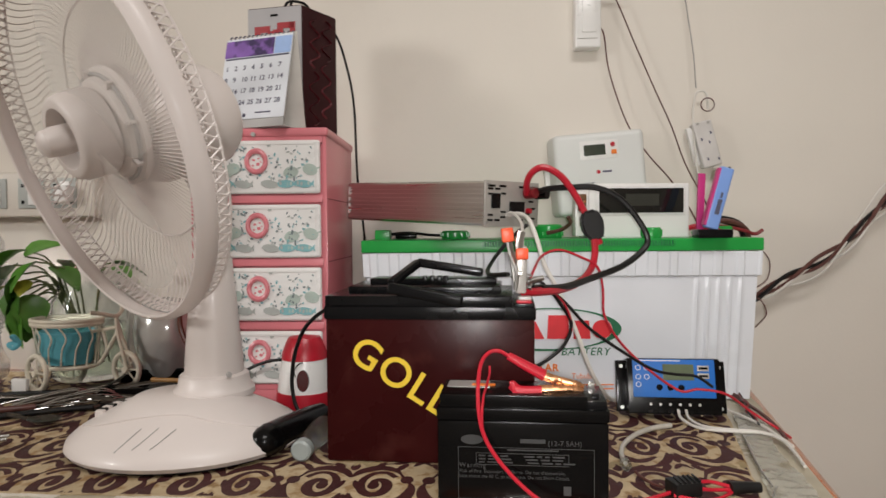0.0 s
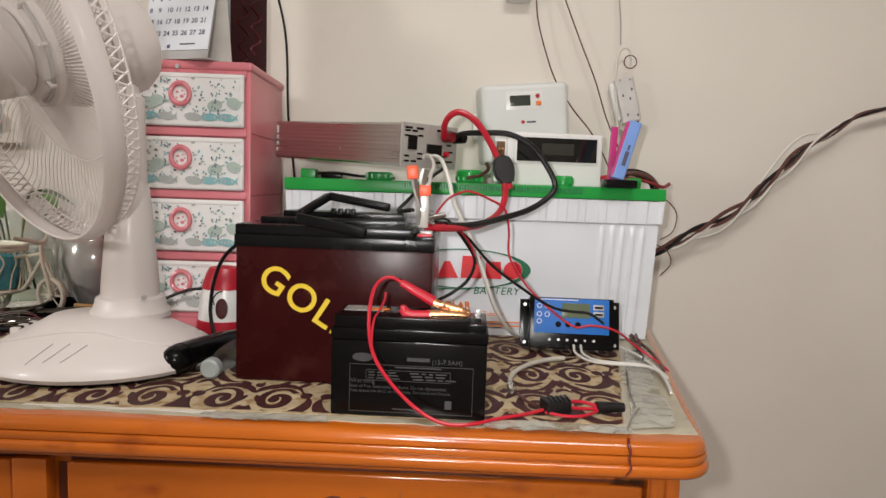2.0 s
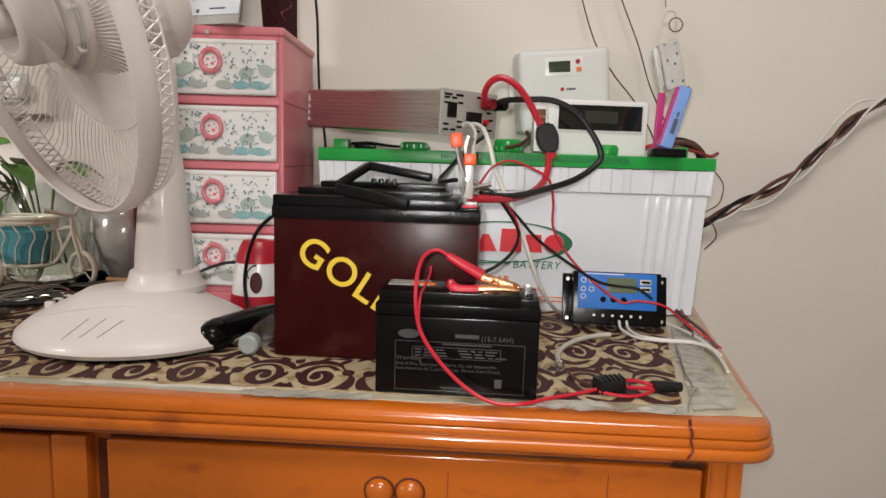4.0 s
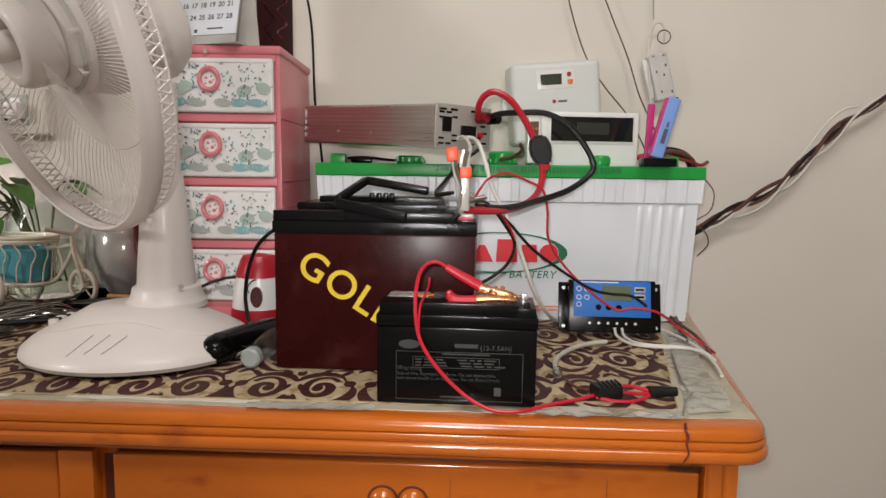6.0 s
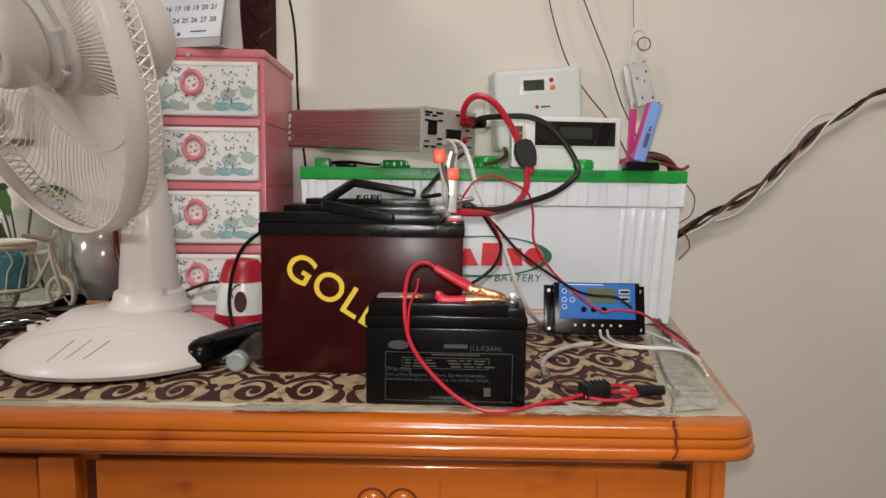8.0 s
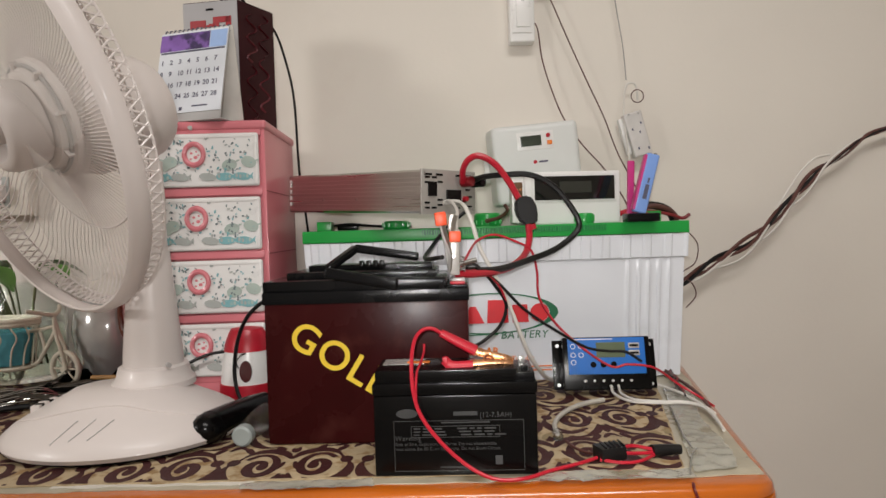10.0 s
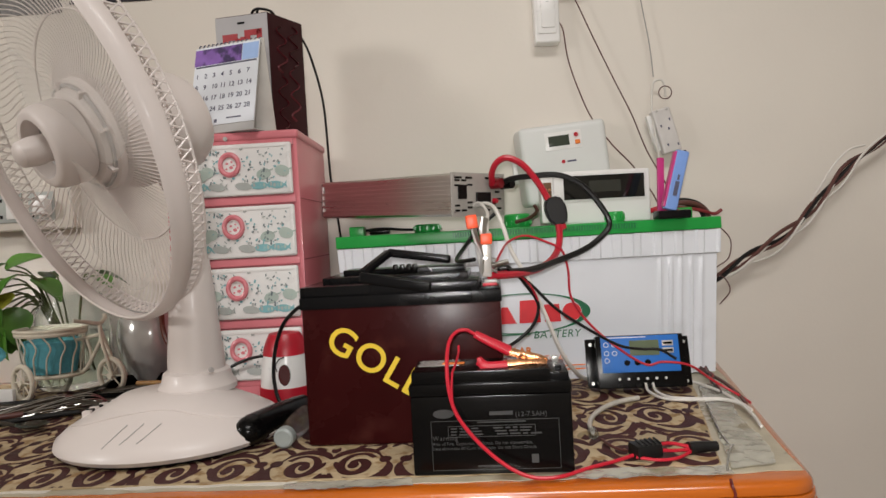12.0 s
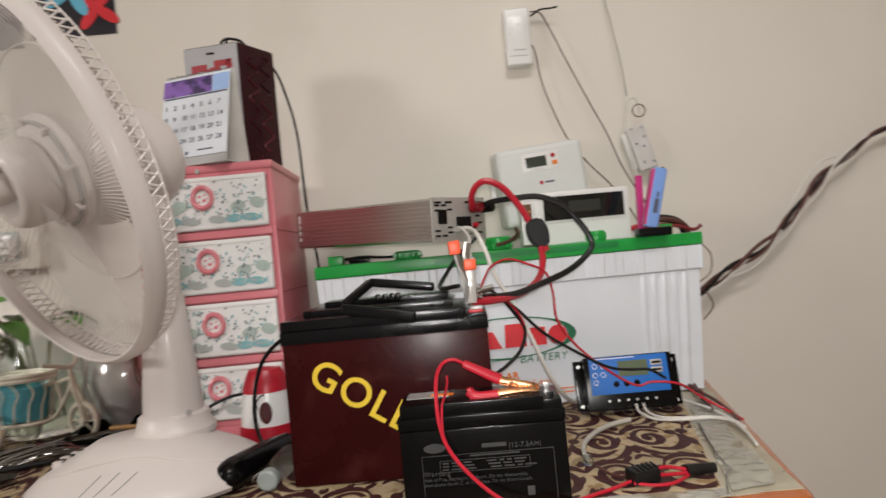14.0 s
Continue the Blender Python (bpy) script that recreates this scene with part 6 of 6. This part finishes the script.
# ---- left end: planter, jar, bottle and clutter ----
def build_tricycle():
    """A wicker tricycle planter; x runs from the rear axle to the front wheel."""
    root = thing("tricycle_planter", pose(-0.682, 0.455, 0.8003, 0, 0, -6), "cream wicker tricycle planter with blue cloth basket", "planter")
    rim = finish("tyre", ring((0, 0, 0), 0.027, 0.0042, 32, 8, m=FRONT), M_CREAM)
    sp = finish("spoke", cyl((0, 0, 0), (0, 0, 0.026), 0.0013, None, 6), M_CREAM)
    hubm = finish("hub", cyl((0, -0.006, 0), (0, 0.006, 0), 0.005, None, 12), M_CREAM)
    for x, y in ((0.028, -0.045), (0.028, 0.045), (0.152, 0.0)):
        w = part("wheel", rim, M_CREAM, root, "cream wicker wheel", m=T(x, y, 0.0312) @ Matrix.Rotation(radians(-14 if x > 0.1 else -22), 4, "Z"))
        part("hub", hubm, M_CREAM, w)
        for k in range(8):
            part("spoke", sp, M_CREAM, w, m=Matrix.Rotation(2 * math.pi * k / 8, 4, "Y"))
    part("axle", cyl((0.028, -0.045, 0.031), (0.028, 0.045, 0.031), 0.002, None, 8), M_CREAM, root)
    for y in (-0.006, 0.006):
        part("fork", tube([(0.157, y, 0.031), (0.150, y, 0.060), (0.140, y * 0.6, 0.092), (0.136, 0, 0.118)], 0.0028, 8, 5), M_CREAM, root)
    part("frame_bar", tube([(0.139, 0, 0.095), (0.120, 0, 0.062), (0.100, 0, 0.038), (0.06, 0, 0.030), (0.028, 0, 0.031)], 0.0032, 8, 5), M_CREAM, root)
    part("frame_bar", tube([(0.137, 0, 0.100), (0.112, 0, 0.095), (0.090, 0, 0.092)], 0.0030, 8, 5), M_CREAM, root)
    part("frame_bar", tube([(0.112, 0, 0.094), (0.118, 0, 0.062), (0.104, 0, 0.040)], 0.0026, 8, 5), M_CREAM, root)
    part("handlebar", tube([(0.118, -0.038, 0.128), (0.128, -0.024, 0.124), (0.136, 0, 0.118), (0.130, 0.024, 0.124), (0.120, 0.038, 0.128)], 0.0032, 8, 5), M_CREAM, root)
    part("basket_rim", ring((0.048, 0, 0.106), 0.056, 0.0042, 40, 7, sx=1.0, sy=0.72), M_CREAM, root)
    part("basket_rim", ring((0.048, 0, 0.112), 0.057, 0.0030, 40, 7, sx=1.02, sy=0.74), M_CREAM, root)
    part("basket_foot", ring((0.050, 0, 0.036), 0.046, 0.0030, 36, 7, sx=1.0, sy=0.72), M_CREAM, root)
    for k in range(14):
        a = 2 * math.pi * k / 14
        part("basket_strand", tube([(0.048 + 0.056 * math.cos(a), 0.040 * math.sin(a), 0.106), (0.048 + 0.052 * math.cos(a + 0.25), 0.038 * math.sin(a + 0.25), 0.085), (0.048 + 0.050 * math.cos(a + 0.1), 0.036 * math.sin(a + 0.1), 0.066), (0.050 + 0.046 * math.cos(a), 0.033 * math.sin(a), 0.037)], 0.0013, 6, 4), M_CREAM, root)
    cup = lathe([(0, 0.040), (0.038, 0.040), (0.042, 0.060), (0.047, 0.092), (0.044, 0.094), (0.0, 0.060)], 40, m=T(0.048, 0, 0) @ Matrix.Diagonal((1, 0.74, 1, 1)))
    for v in cup.verts:
        a = math.atan2(v.co.y, v.co.x - 0.048)
        f = 1 + 0.022 * math.sin(18 * a)
        v.co.x, v.co.y = 0.048 + (v.co.x - 0.048) * f, v.co.y * f
    part("liner", cup, M_AQUA, root, "pale blue cloth liner")
    bow = bmesh.new()
    for s in (-1, 1):
        tube([(-0.012, -0.036, 0.078), (-0.022 + 0.004 * s, -0.040, 0.088 * (1 if s > 0 else 0.86)), (-0.014, -0.042, 0.080 + 0.010 * s), (-0.006, -0.038, 0.078)], 0.004, 7, 5, bm=bow, flat=0.4)
    part("bow", bow, M_AQUA, root, "pale blue ribbon bow")
    part("tag", box((0.008, -0.056, 0.015), (0.026, 0.008, 0.020), 0.002), M_WHITE, root, "white plastic block under the axle")


build_tricycle()


def leaf_mesh(size, fold):
    bm = bmesh.new()
    n = 7
    rows_ = []
    for i in range(n):
        u = i / (n - 1)
        w = size * 0.46 * math.sin(math.pi * (0.04 + 0.94 * u) ** 0.8)
        z = -fold * size * u * u
        rows_.append([(u * size, s * w, z + abs(s) * w * 0.25) for s in (-1, -0.5, 0, 0.5, 1)])
    vs = [[bm.verts.new(p) for p in r] for r in rows_]
    for a, b in zip(vs, vs[1:]):
        for j in range(4):
            bm.faces.new((a[j], a[j + 1], b[j + 1], b[j]))
    lo = [[bm.verts.new((x, y, z - 0.0006)) for x, y, z in r] for r in rows_]
    for a, b in zip(lo, lo[1:]):
        for j in range(4):
            bm.faces.new((a[j], b[j], b[j + 1], a[j + 1]))
    return bm


def build_plant():
    root = thing("pothos_plant", T(-0.640, 0.525, 0.8003), "green pothos plant rooted in a glass jar of water", "plant")
    jar = part("jar", lathe([(0.0, 0.002), (0.058, 0.002), (0.062, 0.008), (0.063, 0.110), (0.060, 0.135), (0.050, 0.150), (0.050, 0.165), (0.046, 0.165), (0.046, 0.150), (0.056, 0.133), (0.059, 0.110), (0.058, 0.012), (0.0, 0.006)], 36), M_GLASS, root, "clear glass jar")
    jar.visible_shadow = False
    part("water", lathe([(0, 0.0125), (0.057, 0.0125), (0.0575, 0.095), (0, 0.095)], 28), clear("water", (0.80, 0.86, 0.76, 1), 0.02, 1.33), root)
    rr = random.Random(21)
    big, small = finish("leaf", leaf_mesh(0.062, 0.35), M_LEAF), finish("leaf", leaf_mesh(0.044, 0.25), M_LEAF)
    yel = finish("leaf", leaf_mesh(0.034, 0.1), M_LEAFY)
    specs = [(-0.085, -0.040, 0.225, 185, 15, 0, 0), (-0.080, -0.050, 0.215, 30, -35, 20, 0), (-0.085, -0.055, 0.185, 200, 60, 0, 0), (-0.090, -0.060, 0.160, 255, 70, 10, 0), (-0.075, -0.055, 0.135, 290, 75, -10, 0), (-0.070, -0.060, 0.175, 275, 40, 0, 2), (-0.045, -0.030, 0.195, 350, 20, 0, 0), (-0.020, -0.030, 0.185, 330, 35, 10, 0), (0.010, -0.035, 0.185, 10, 20, 15, 1), (0.030, -0.030, 0.190, 350, 30, -15, 0), (-0.035, 0.0, 0.205, 120, 10, 0, 1), (0.04, 0.0, 0.20, 30, 5, 0, 0), (0.0, -0.045, 0.17, 300, 50, 0, 0), (0.06, -0.03, 0.195, 340, 15, 0, 1), (-0.095, -0.050, 0.150, 215, 60, 0, 0), (-0.065, -0.05, 0.115, 260, 80, 0, 1), (-0.115, -0.05, 0.165, 200, 40, 0, 2), (-0.060, -0.050, 0.205, 240, 30, 10, 0), (-0.100, -0.050, 0.200, 165, 25, -10, 0), (-0.070, -0.055, 0.150, 310, 60, 0, 0), (-0.030, -0.045, 0.175, 285, 45, 15, 0), (0.020, -0.045, 0.165, 250, 55, 0, 0), (-0.085, -0.060, 0.125, 240, 75, 0, 0), (0.045, -0.045, 0.175, 320, 35, 0, 0)]
    specs = [q for q in specs if q[0] < -0.06 or q[2] > 0.19]
    for x, y, z, yaw, dip, roll, kind in specs:
        me = (big, small, yel)[kind]
        part("leaf", me, M_LEAF, root, m=pose(x, y, z, roll, dip, yaw))
        part("stem", tube([(x, y, z), (x * 0.6, y * 0.6, z * 0.5 + 0.09), (x * 0.3, y * 0.3, 0.12), (rr.uniform(-0.02, 0.02), rr.uniform(-0.02, 0.02), 0.03)], 0.0016, 6, 4), M_STEM, root)


build_plant()


def build_bottle():
    root = thing("water_bottle", T(-0.822, 0.485, 0.8003), "large clear plastic water bottle with red cap", "bottle")
    prof = [(0.0, 0.004), (0.040, 0.0), (0.050, 0.006), (0.053, 0.02)]
    for k in range(9):
        z = 0.03 + 0.0085 * k
        prof += [(0.0530 - 0.012 * math.sin(math.pi * k / 9), z), (0.0515 - 0.012 * math.sin(math.pi * k / 9), z + 0.004)]
    prof += [(0.052, 0.115), (0.053, 0.125), (0.053, 0.190), (0.051, 0.196), (0.053, 0.202), (0.053, 0.215), (0.049, 0.240), (0.038, 0.262), (0.024, 0.278), (0.0150, 0.286), (0.0150, 0.300)]
    inner = [(max(r - 0.0008, 0.0), z + 0.0006) for r, z in reversed(prof)]
    b = part("body", lathe(prof + inner, 40), M_BOTTLE, root, "clear ribbed plastic body")
    b.visible_shadow = False
    part("cap", lathe([(0, 0.285), (0.0185, 0.285), (0.019, 0.288), (0.0188, 0.301), (0.017, 0.304), (0, 0.304)], 28), M_RED, root, "red screw cap")
    part("neck_ring", lathe([(0.0155, 0.279), (0.020, 0.280), (0.020, 0.283), (0.0155, 0.283)], 28), M_RED, root)
    lab = part("label", lathe([(0.0534, 0.132), (0.0537, 0.132), (0.0537, 0.188), (0.0534, 0.188)], 40), clear("film_label", (0.85, 0.88, 0.95, 1), 0.15, 1.2, 0.5), root, "clear film label")
    for a0, a1, z0, z1, mt in ((-1.75, -1.20, 0.130, 0.190, M_REDP), (-1.0, -0.85, 0.140, 0.184, M_INK), (-0.35, -0.2, 0.136, 0.186, M_REDP), (-2.15, -1.95, 0.150, 0.186, M_VIOLET)):
        bm = bmesh.new()
        vs = []
        for k in range(5):
            a = a0 + (a1 - a0) * k / 4
            vs.append([bm.verts.new((r * math.cos(a), r * math.sin(a), z)) for r, z in ((0.0539, z0), (0.0539, z1), (0.0543, z1), (0.0543, z0))])
        for p, q in zip(vs, vs[1:]):
            for j in range(4):
                bm.faces.new((p[j], p[(j + 1) % 4], q[(j + 1) % 4], q[j]))
        part("label_block", bm, mt, lab)
    for z in (0.142, 0.152, 0.162, 0.172):
        a = -1.55
        part("label_bar", box((0.0546 * math.cos(a), 0.0546 * math.sin(a), z), (0.012, 0.0008, 0.005), 0), M_WHITE, lab)


build_bottle()


def build_bowl():
    root = thing("glass_globe", T(-0.4950, 0.510, 0.8003), "silvery glass globe standing behind the fan", "globe")
    part("globe", lathe([(0, 0.0), (0.030, 0.002), (0.036, 0.012), (0.050, 0.050), (0.055, 0.085), (0.050, 0.115), (0.036, 0.135), (0.0, 0.142)], 36), mat("frosted_globe", (0.62, 0.62, 0.60), 0.16, 0.35, var=0.15, scale=20), root)
    part("band", tube([(0.040, -0.040, 0.130), (0.046, -0.048, 0.09), (0.062, -0.045, 0.055), (0.078, -0.035, 0.025), (0.085, -0.02, 0.004)], 0.0045, 8, 5), mat("brown_band", (0.12, 0.03, 0.015), 0.3), root, "brown curved strap")


build_bowl()


# dark cutlery tray and loose utensils behind the fan
def build_tray():
    root = thing("dark_tray", pose(-0.43, 0.42, 0.8003, 0, 0, 8), "dark low tray of odds and ends behind the fan", "tray")
    part("base", box((0, 0, 0.004), (0.20, 0.14, 0.006), 0.002), M_DARK, root)
    for s in (-1, 1):
        part("long_side", box((0, s * 0.068, 0.012), (0.20, 0.005, 0.022), 0.001), M_DARK, root)
        part("short_side", box((s * 0.098, 0, 0.012), (0.005, 0.136, 0.022), 0.001), M_DARK, root)


build_tray()
solo("wooden_stick", cyl((-0.46, 0.38, 0.828), (-0.37, 0.36, 0.830), 0.0035, None, 10), M_TAN, "short tan wooden stick on the dark tray", "stick")


def build_whisk(m, L, label):
    root = thing("whisk", m, label, "whisk", "utensils by the planter")
    part("handle", cyl((0, 0, 0.012), (L * 0.45, 0, 0.010), 0.0055, 0.0045, 12, bevel=0.001), M_BROWNW, root, "dark handle")
    for k in range(7):
        s = (k - 3) / 3
        part("wire", tube([(L * 0.45, 0, 0.010), (L * 0.62, 0.014 * s, 0.012 + 0.008 * (1 - s * s)), (L * 0.85, 0.024 * s, 0.014 + 0.012 * (1 - s * s)), (L, 0.010 * s, 0.012)], 0.0011, 6, 5), M_CHROME, root)


build_whisk(pose(-0.700, 0.215, 0.8003, 0, 0, 38), 0.22, "wire whisk with dark handle lying on the cloth")
build_whisk(pose(-0.660, 0.245, 0.8003, 0, 0, 30), 0.20, "wire whisk with dark handle lying on the cloth")
rr = random.Random(17)
for k in range(9):
    x, y, a, L = rr.uniform(-0.62, -0.52), rr.uniform(0.30, 0.40), rr.uniform(0.2, 0.9), rr.uniform(0.09, 0.16)
    p, q = Vector((x - L / 2 * math.cos(a), y - L / 2 * math.sin(a), 0.803 + 0.002 * (k % 4))), Vector((x + L / 2 * math.cos(a), y + L / 2 * math.sin(a), 0.806 + 0.005 * (k % 4)))
    lead("skewer", [p, (p + q) / 2 + Vector((0, 0, 0.001)), q], 0.0014, M_CHROME, "thin steel skewer lying in a loose pile", "skewer", group="utensils by the planter")
def build_spoon(m, L, wide, label):
    root = thing("spoon", m, label, "spoon", "utensils by the planter")
    part("handle", tube([(0, 0, 0.003), (L * 0.3, 0, 0.005), (L * 0.6, 0, 0.003), (L * 0.72, 0, 0.002)], 0.0030, 8, 5, flat=0.45, ends=(0.0042, 0.0018)), M_TARNISH, root)
    part("bowl", lathe([(0, 0.0), (0.012, 0.0015), (0.019, 0.0055), (0.020, 0.0062), (0.018, 0.0055), (0.011, 0.0026), (0, 0.0014)], 22, m=T(L * 0.84, 0, 0.0006), sx=1.45 * wide, sy=wide), M_TARNISH, root)


M_TARNISH = mat("tarnished_steel", (0.085, 0.075, 0.065), 0.30, 1.0, var=0.35, scale=70)
for k in range(11):
    x, y = rr.uniform(-0.70, -0.44), rr.uniform(0.26, 0.37)
    build_spoon(pose(x, y, 0.8012 + 0.0035 * (k % 5), 0, -1.5, rr.uniform(-35, 70)), rr.uniform(0.12, 0.18), rr.uniform(0.55, 0.95), "tarnished steel spoon lying in a loose dark pile")
for k, (pts, r) in enumerate((([(-0.98, 0.235, 0.803), (-0.85, 0.285, 0.803), (-0.72, 0.330, 0.804), (-0.60, 0.372, 0.806), (-0.50, 0.40, 0.81)], 0.0055), ([(-0.95, 0.165, 0.803), (-0.82, 0.180, 0.803), (-0.70, 0.225, 0.803), (-0.56, 0.285, 0.806), (-0.47, 0.32, 0.806)], 0.0042), ([(-0.97, 0.34, 0.803), (-0.85, 0.372, 0.803), (-0.72, 0.385, 0.803), (-0.62, 0.40, 0.804)], 0.0035))):
    lead("mains_cable", pts, r, M_BLACKW, "dark mains cable lying across the cloth", group="cords on the cloth")


def build_mains_plug():
    root = thing("mains_plug", pose(-0.555, 0.138, 0.8003, 0, 0, 25), "black mains plug with steel pins on the cloth", "plug")
    part("body", box((0, 0, 0.011), (0.034, 0.026, 0.021), 0.004, 3), M_DARK, root)
    for y in (-0.007, 0.007):
        part("pin", cyl((0.016, y, 0.011), (0.034, y, 0.011), 0.0022, None, 10, bevel=0.0005), M_STEEL, root)
    part("cord", tube([(-0.015, 0, 0.011), (-0.05, -0.005, 0.006), (-0.12, 0.02, 0.004), (-0.25, 0.02, 0.004)], 0.003, 8, 5), M_BLACKW, root)


build_mains_plug()


def build_orange_clip():
    root = thing("orange_hair_clip", pose(-0.935, 0.45, 0.8003, 0, 0, 20), "orange-brown plastic claw clip on the cloth", "clip")
    for s in (-1, 1):
        part("claw", tube([(-0.018, 0.004 * s, 0.020), (-0.006, 0.014 * s, 0.026), (0.008, 0.014 * s, 0.018), (0.016, 0.006 * s, 0.003)], 0.0045, 8, 5, flat=0.5), mat("amber_plastic", (0.50, 0.22, 0.04), 0.25), root)
    part("hinge", cyl((-0.012, -0.010, 0.022), (-0.012, 0.010, 0.022), 0.0035, None, 10), M_TAN, root)


build_orange_clip()
lead("thin_white_cable", [(-0.98, 0.52, 1.02), (-0.93, 0.52, 1.085), (-0.905, 0.53, 1.095), (-0.90, 0.56, 1.10), (-0.895, 0.585, 1.105)], 0.0018, M_WHITEW, "thin white cord rising to the wall socket")
lead("thin_white_cable", [(-0.915, 0.44, 0.82), (-0.89, 0.40, 0.806), (-0.86, 0.375, 0.803), (-0.80, 0.37, 0.803)], 0.0016, M_WHITEW, "thin white cord lying on the cloth")


# wall board, ledge and posters behind the fan
def build_switchboard():
    root = thing("switchboard", T(-0.767, 0.5995, 1.084), "off-white switchboard with sockets on the wall", "switchboard")
    body = part("box", box((0, -0.016, 0.040), (0.235, 0.032, 0.082), 0.004, 3), mat("aged_white", (0.62, 0.57, 0.50), 0.45, var=0.06, scale=20), root)
    for x in (-0.070, 0.0, 0.060):
        m = part("module", box((x, -0.0325, 0.042), (0.048, 0.004, 0.054), 0.001), M_GREY, body)
        part("rocker", box((x + 0.004, -0.0350, 0.042), (0.018, 0.003, 0.042), 0.001), M_WHITE, m)
        for z in (0.026, 0.056):
            part("pin_hole", box((x - 0.015, -0.0348, z), (0.005, 0.001, 0.006), 0), M_DARK, m)
    part("plug", box((0.068, -0.045, 0.040), (0.024, 0.026, 0.030), 0.004), M_WHITE, root)


build_switchboard()
solo("white_adaptor", box((-0.905, 0.583, 1.132), (0.020, 0.028, 0.020), 0.003), M_WHITE, "small white adaptor plugged in at the wall", "adaptor")


def build_poster(x0, x1, z0, z1, shapes, label):
    root = thing("poster", T((x0 + x1) / 2, 0.5985, z0), label, "poster", "posters on the wall")
    W, H = x1 - x0, z1 - z0
    part("sheet", box((0, 0, H / 2), (W, 0.0012, H), 0), M_POSTER, root)
    for cx, cz, r, mt in shapes:
        bm = bmesh.new()
        for k in range(4):
            a = k * math.pi / 2 + 0.5 + cx * 9
            prism(oval(cx + r * 0.6 * math.cos(a), cz + r * 0.6 * math.sin(a), r * 0.62, r * 0.26, 12, a), 0.0004 + 0.0002 * k, bm, T(0, -0.0008, 0) @ FRONT)
        part("flower", bm, mt, root)


build_poster(-0.647, -0.492, 1.502, 1.70, ((0.0, 0.085, 0.045, M_CYAN), (0.045, 0.050, 0.040, M_REDP), (0.055, 0.10, 0.035, M_REDP), (-0.03, 0.13, 0.03, M_CYAN)), "dark poster with red and cyan flowers on the wall")
build_poster(-0.850, -0.662, 1.488, 1.70, ((0.0, 0.10, 0.05, M_REDP), (-0.05, 0.06, 0.03, M_MAG)), "dark poster with red flowers on the wall")
build_poster(-1.10, -0.865, 1.462, 1.70, ((0.03, 0.06, 0.05, M_REDP), (-0.03, 0.12, 0.04, M_MAG)), "dark poster with red flowers on the wall")


def build_bag():
    """Dark bundle at the far left end."""
    root = thing("dark_bag", T(-0.975, 0.535, 0.8003), "dark soft bag slumped against the wall", "bag")
    bm = bmesh.new()
    bmesh.ops.create_icosphere(bm, subdivisions=4, radius=1.0, matrix=Matrix.Diagonal((0.055, 0.052, 0.10, 1)) @ Matrix())
    for v in bm.verts:
        n = noise.noise(v.co * 28)
        v.co *= 1 + 0.16 * n
        v.co.z = max(v.co.z + 0.085, 0.0)
    part("body", bm, mat("dark_fabric", (0.010, 0.018, 0.022), 0.8, var=0.4, scale=40, bump=0.5, bscale=300), root)
    part("strap", tube([(-0.03, -0.045, 0.13), (0.02, -0.055, 0.175), (0.05, -0.05, 0.21), (0.055, -0.045, 0.235)], 0.012, 8, 5, flat=0.35), mat("navy_strap", (0.012, 0.018, 0.05), 0.6), root)


build_bag()
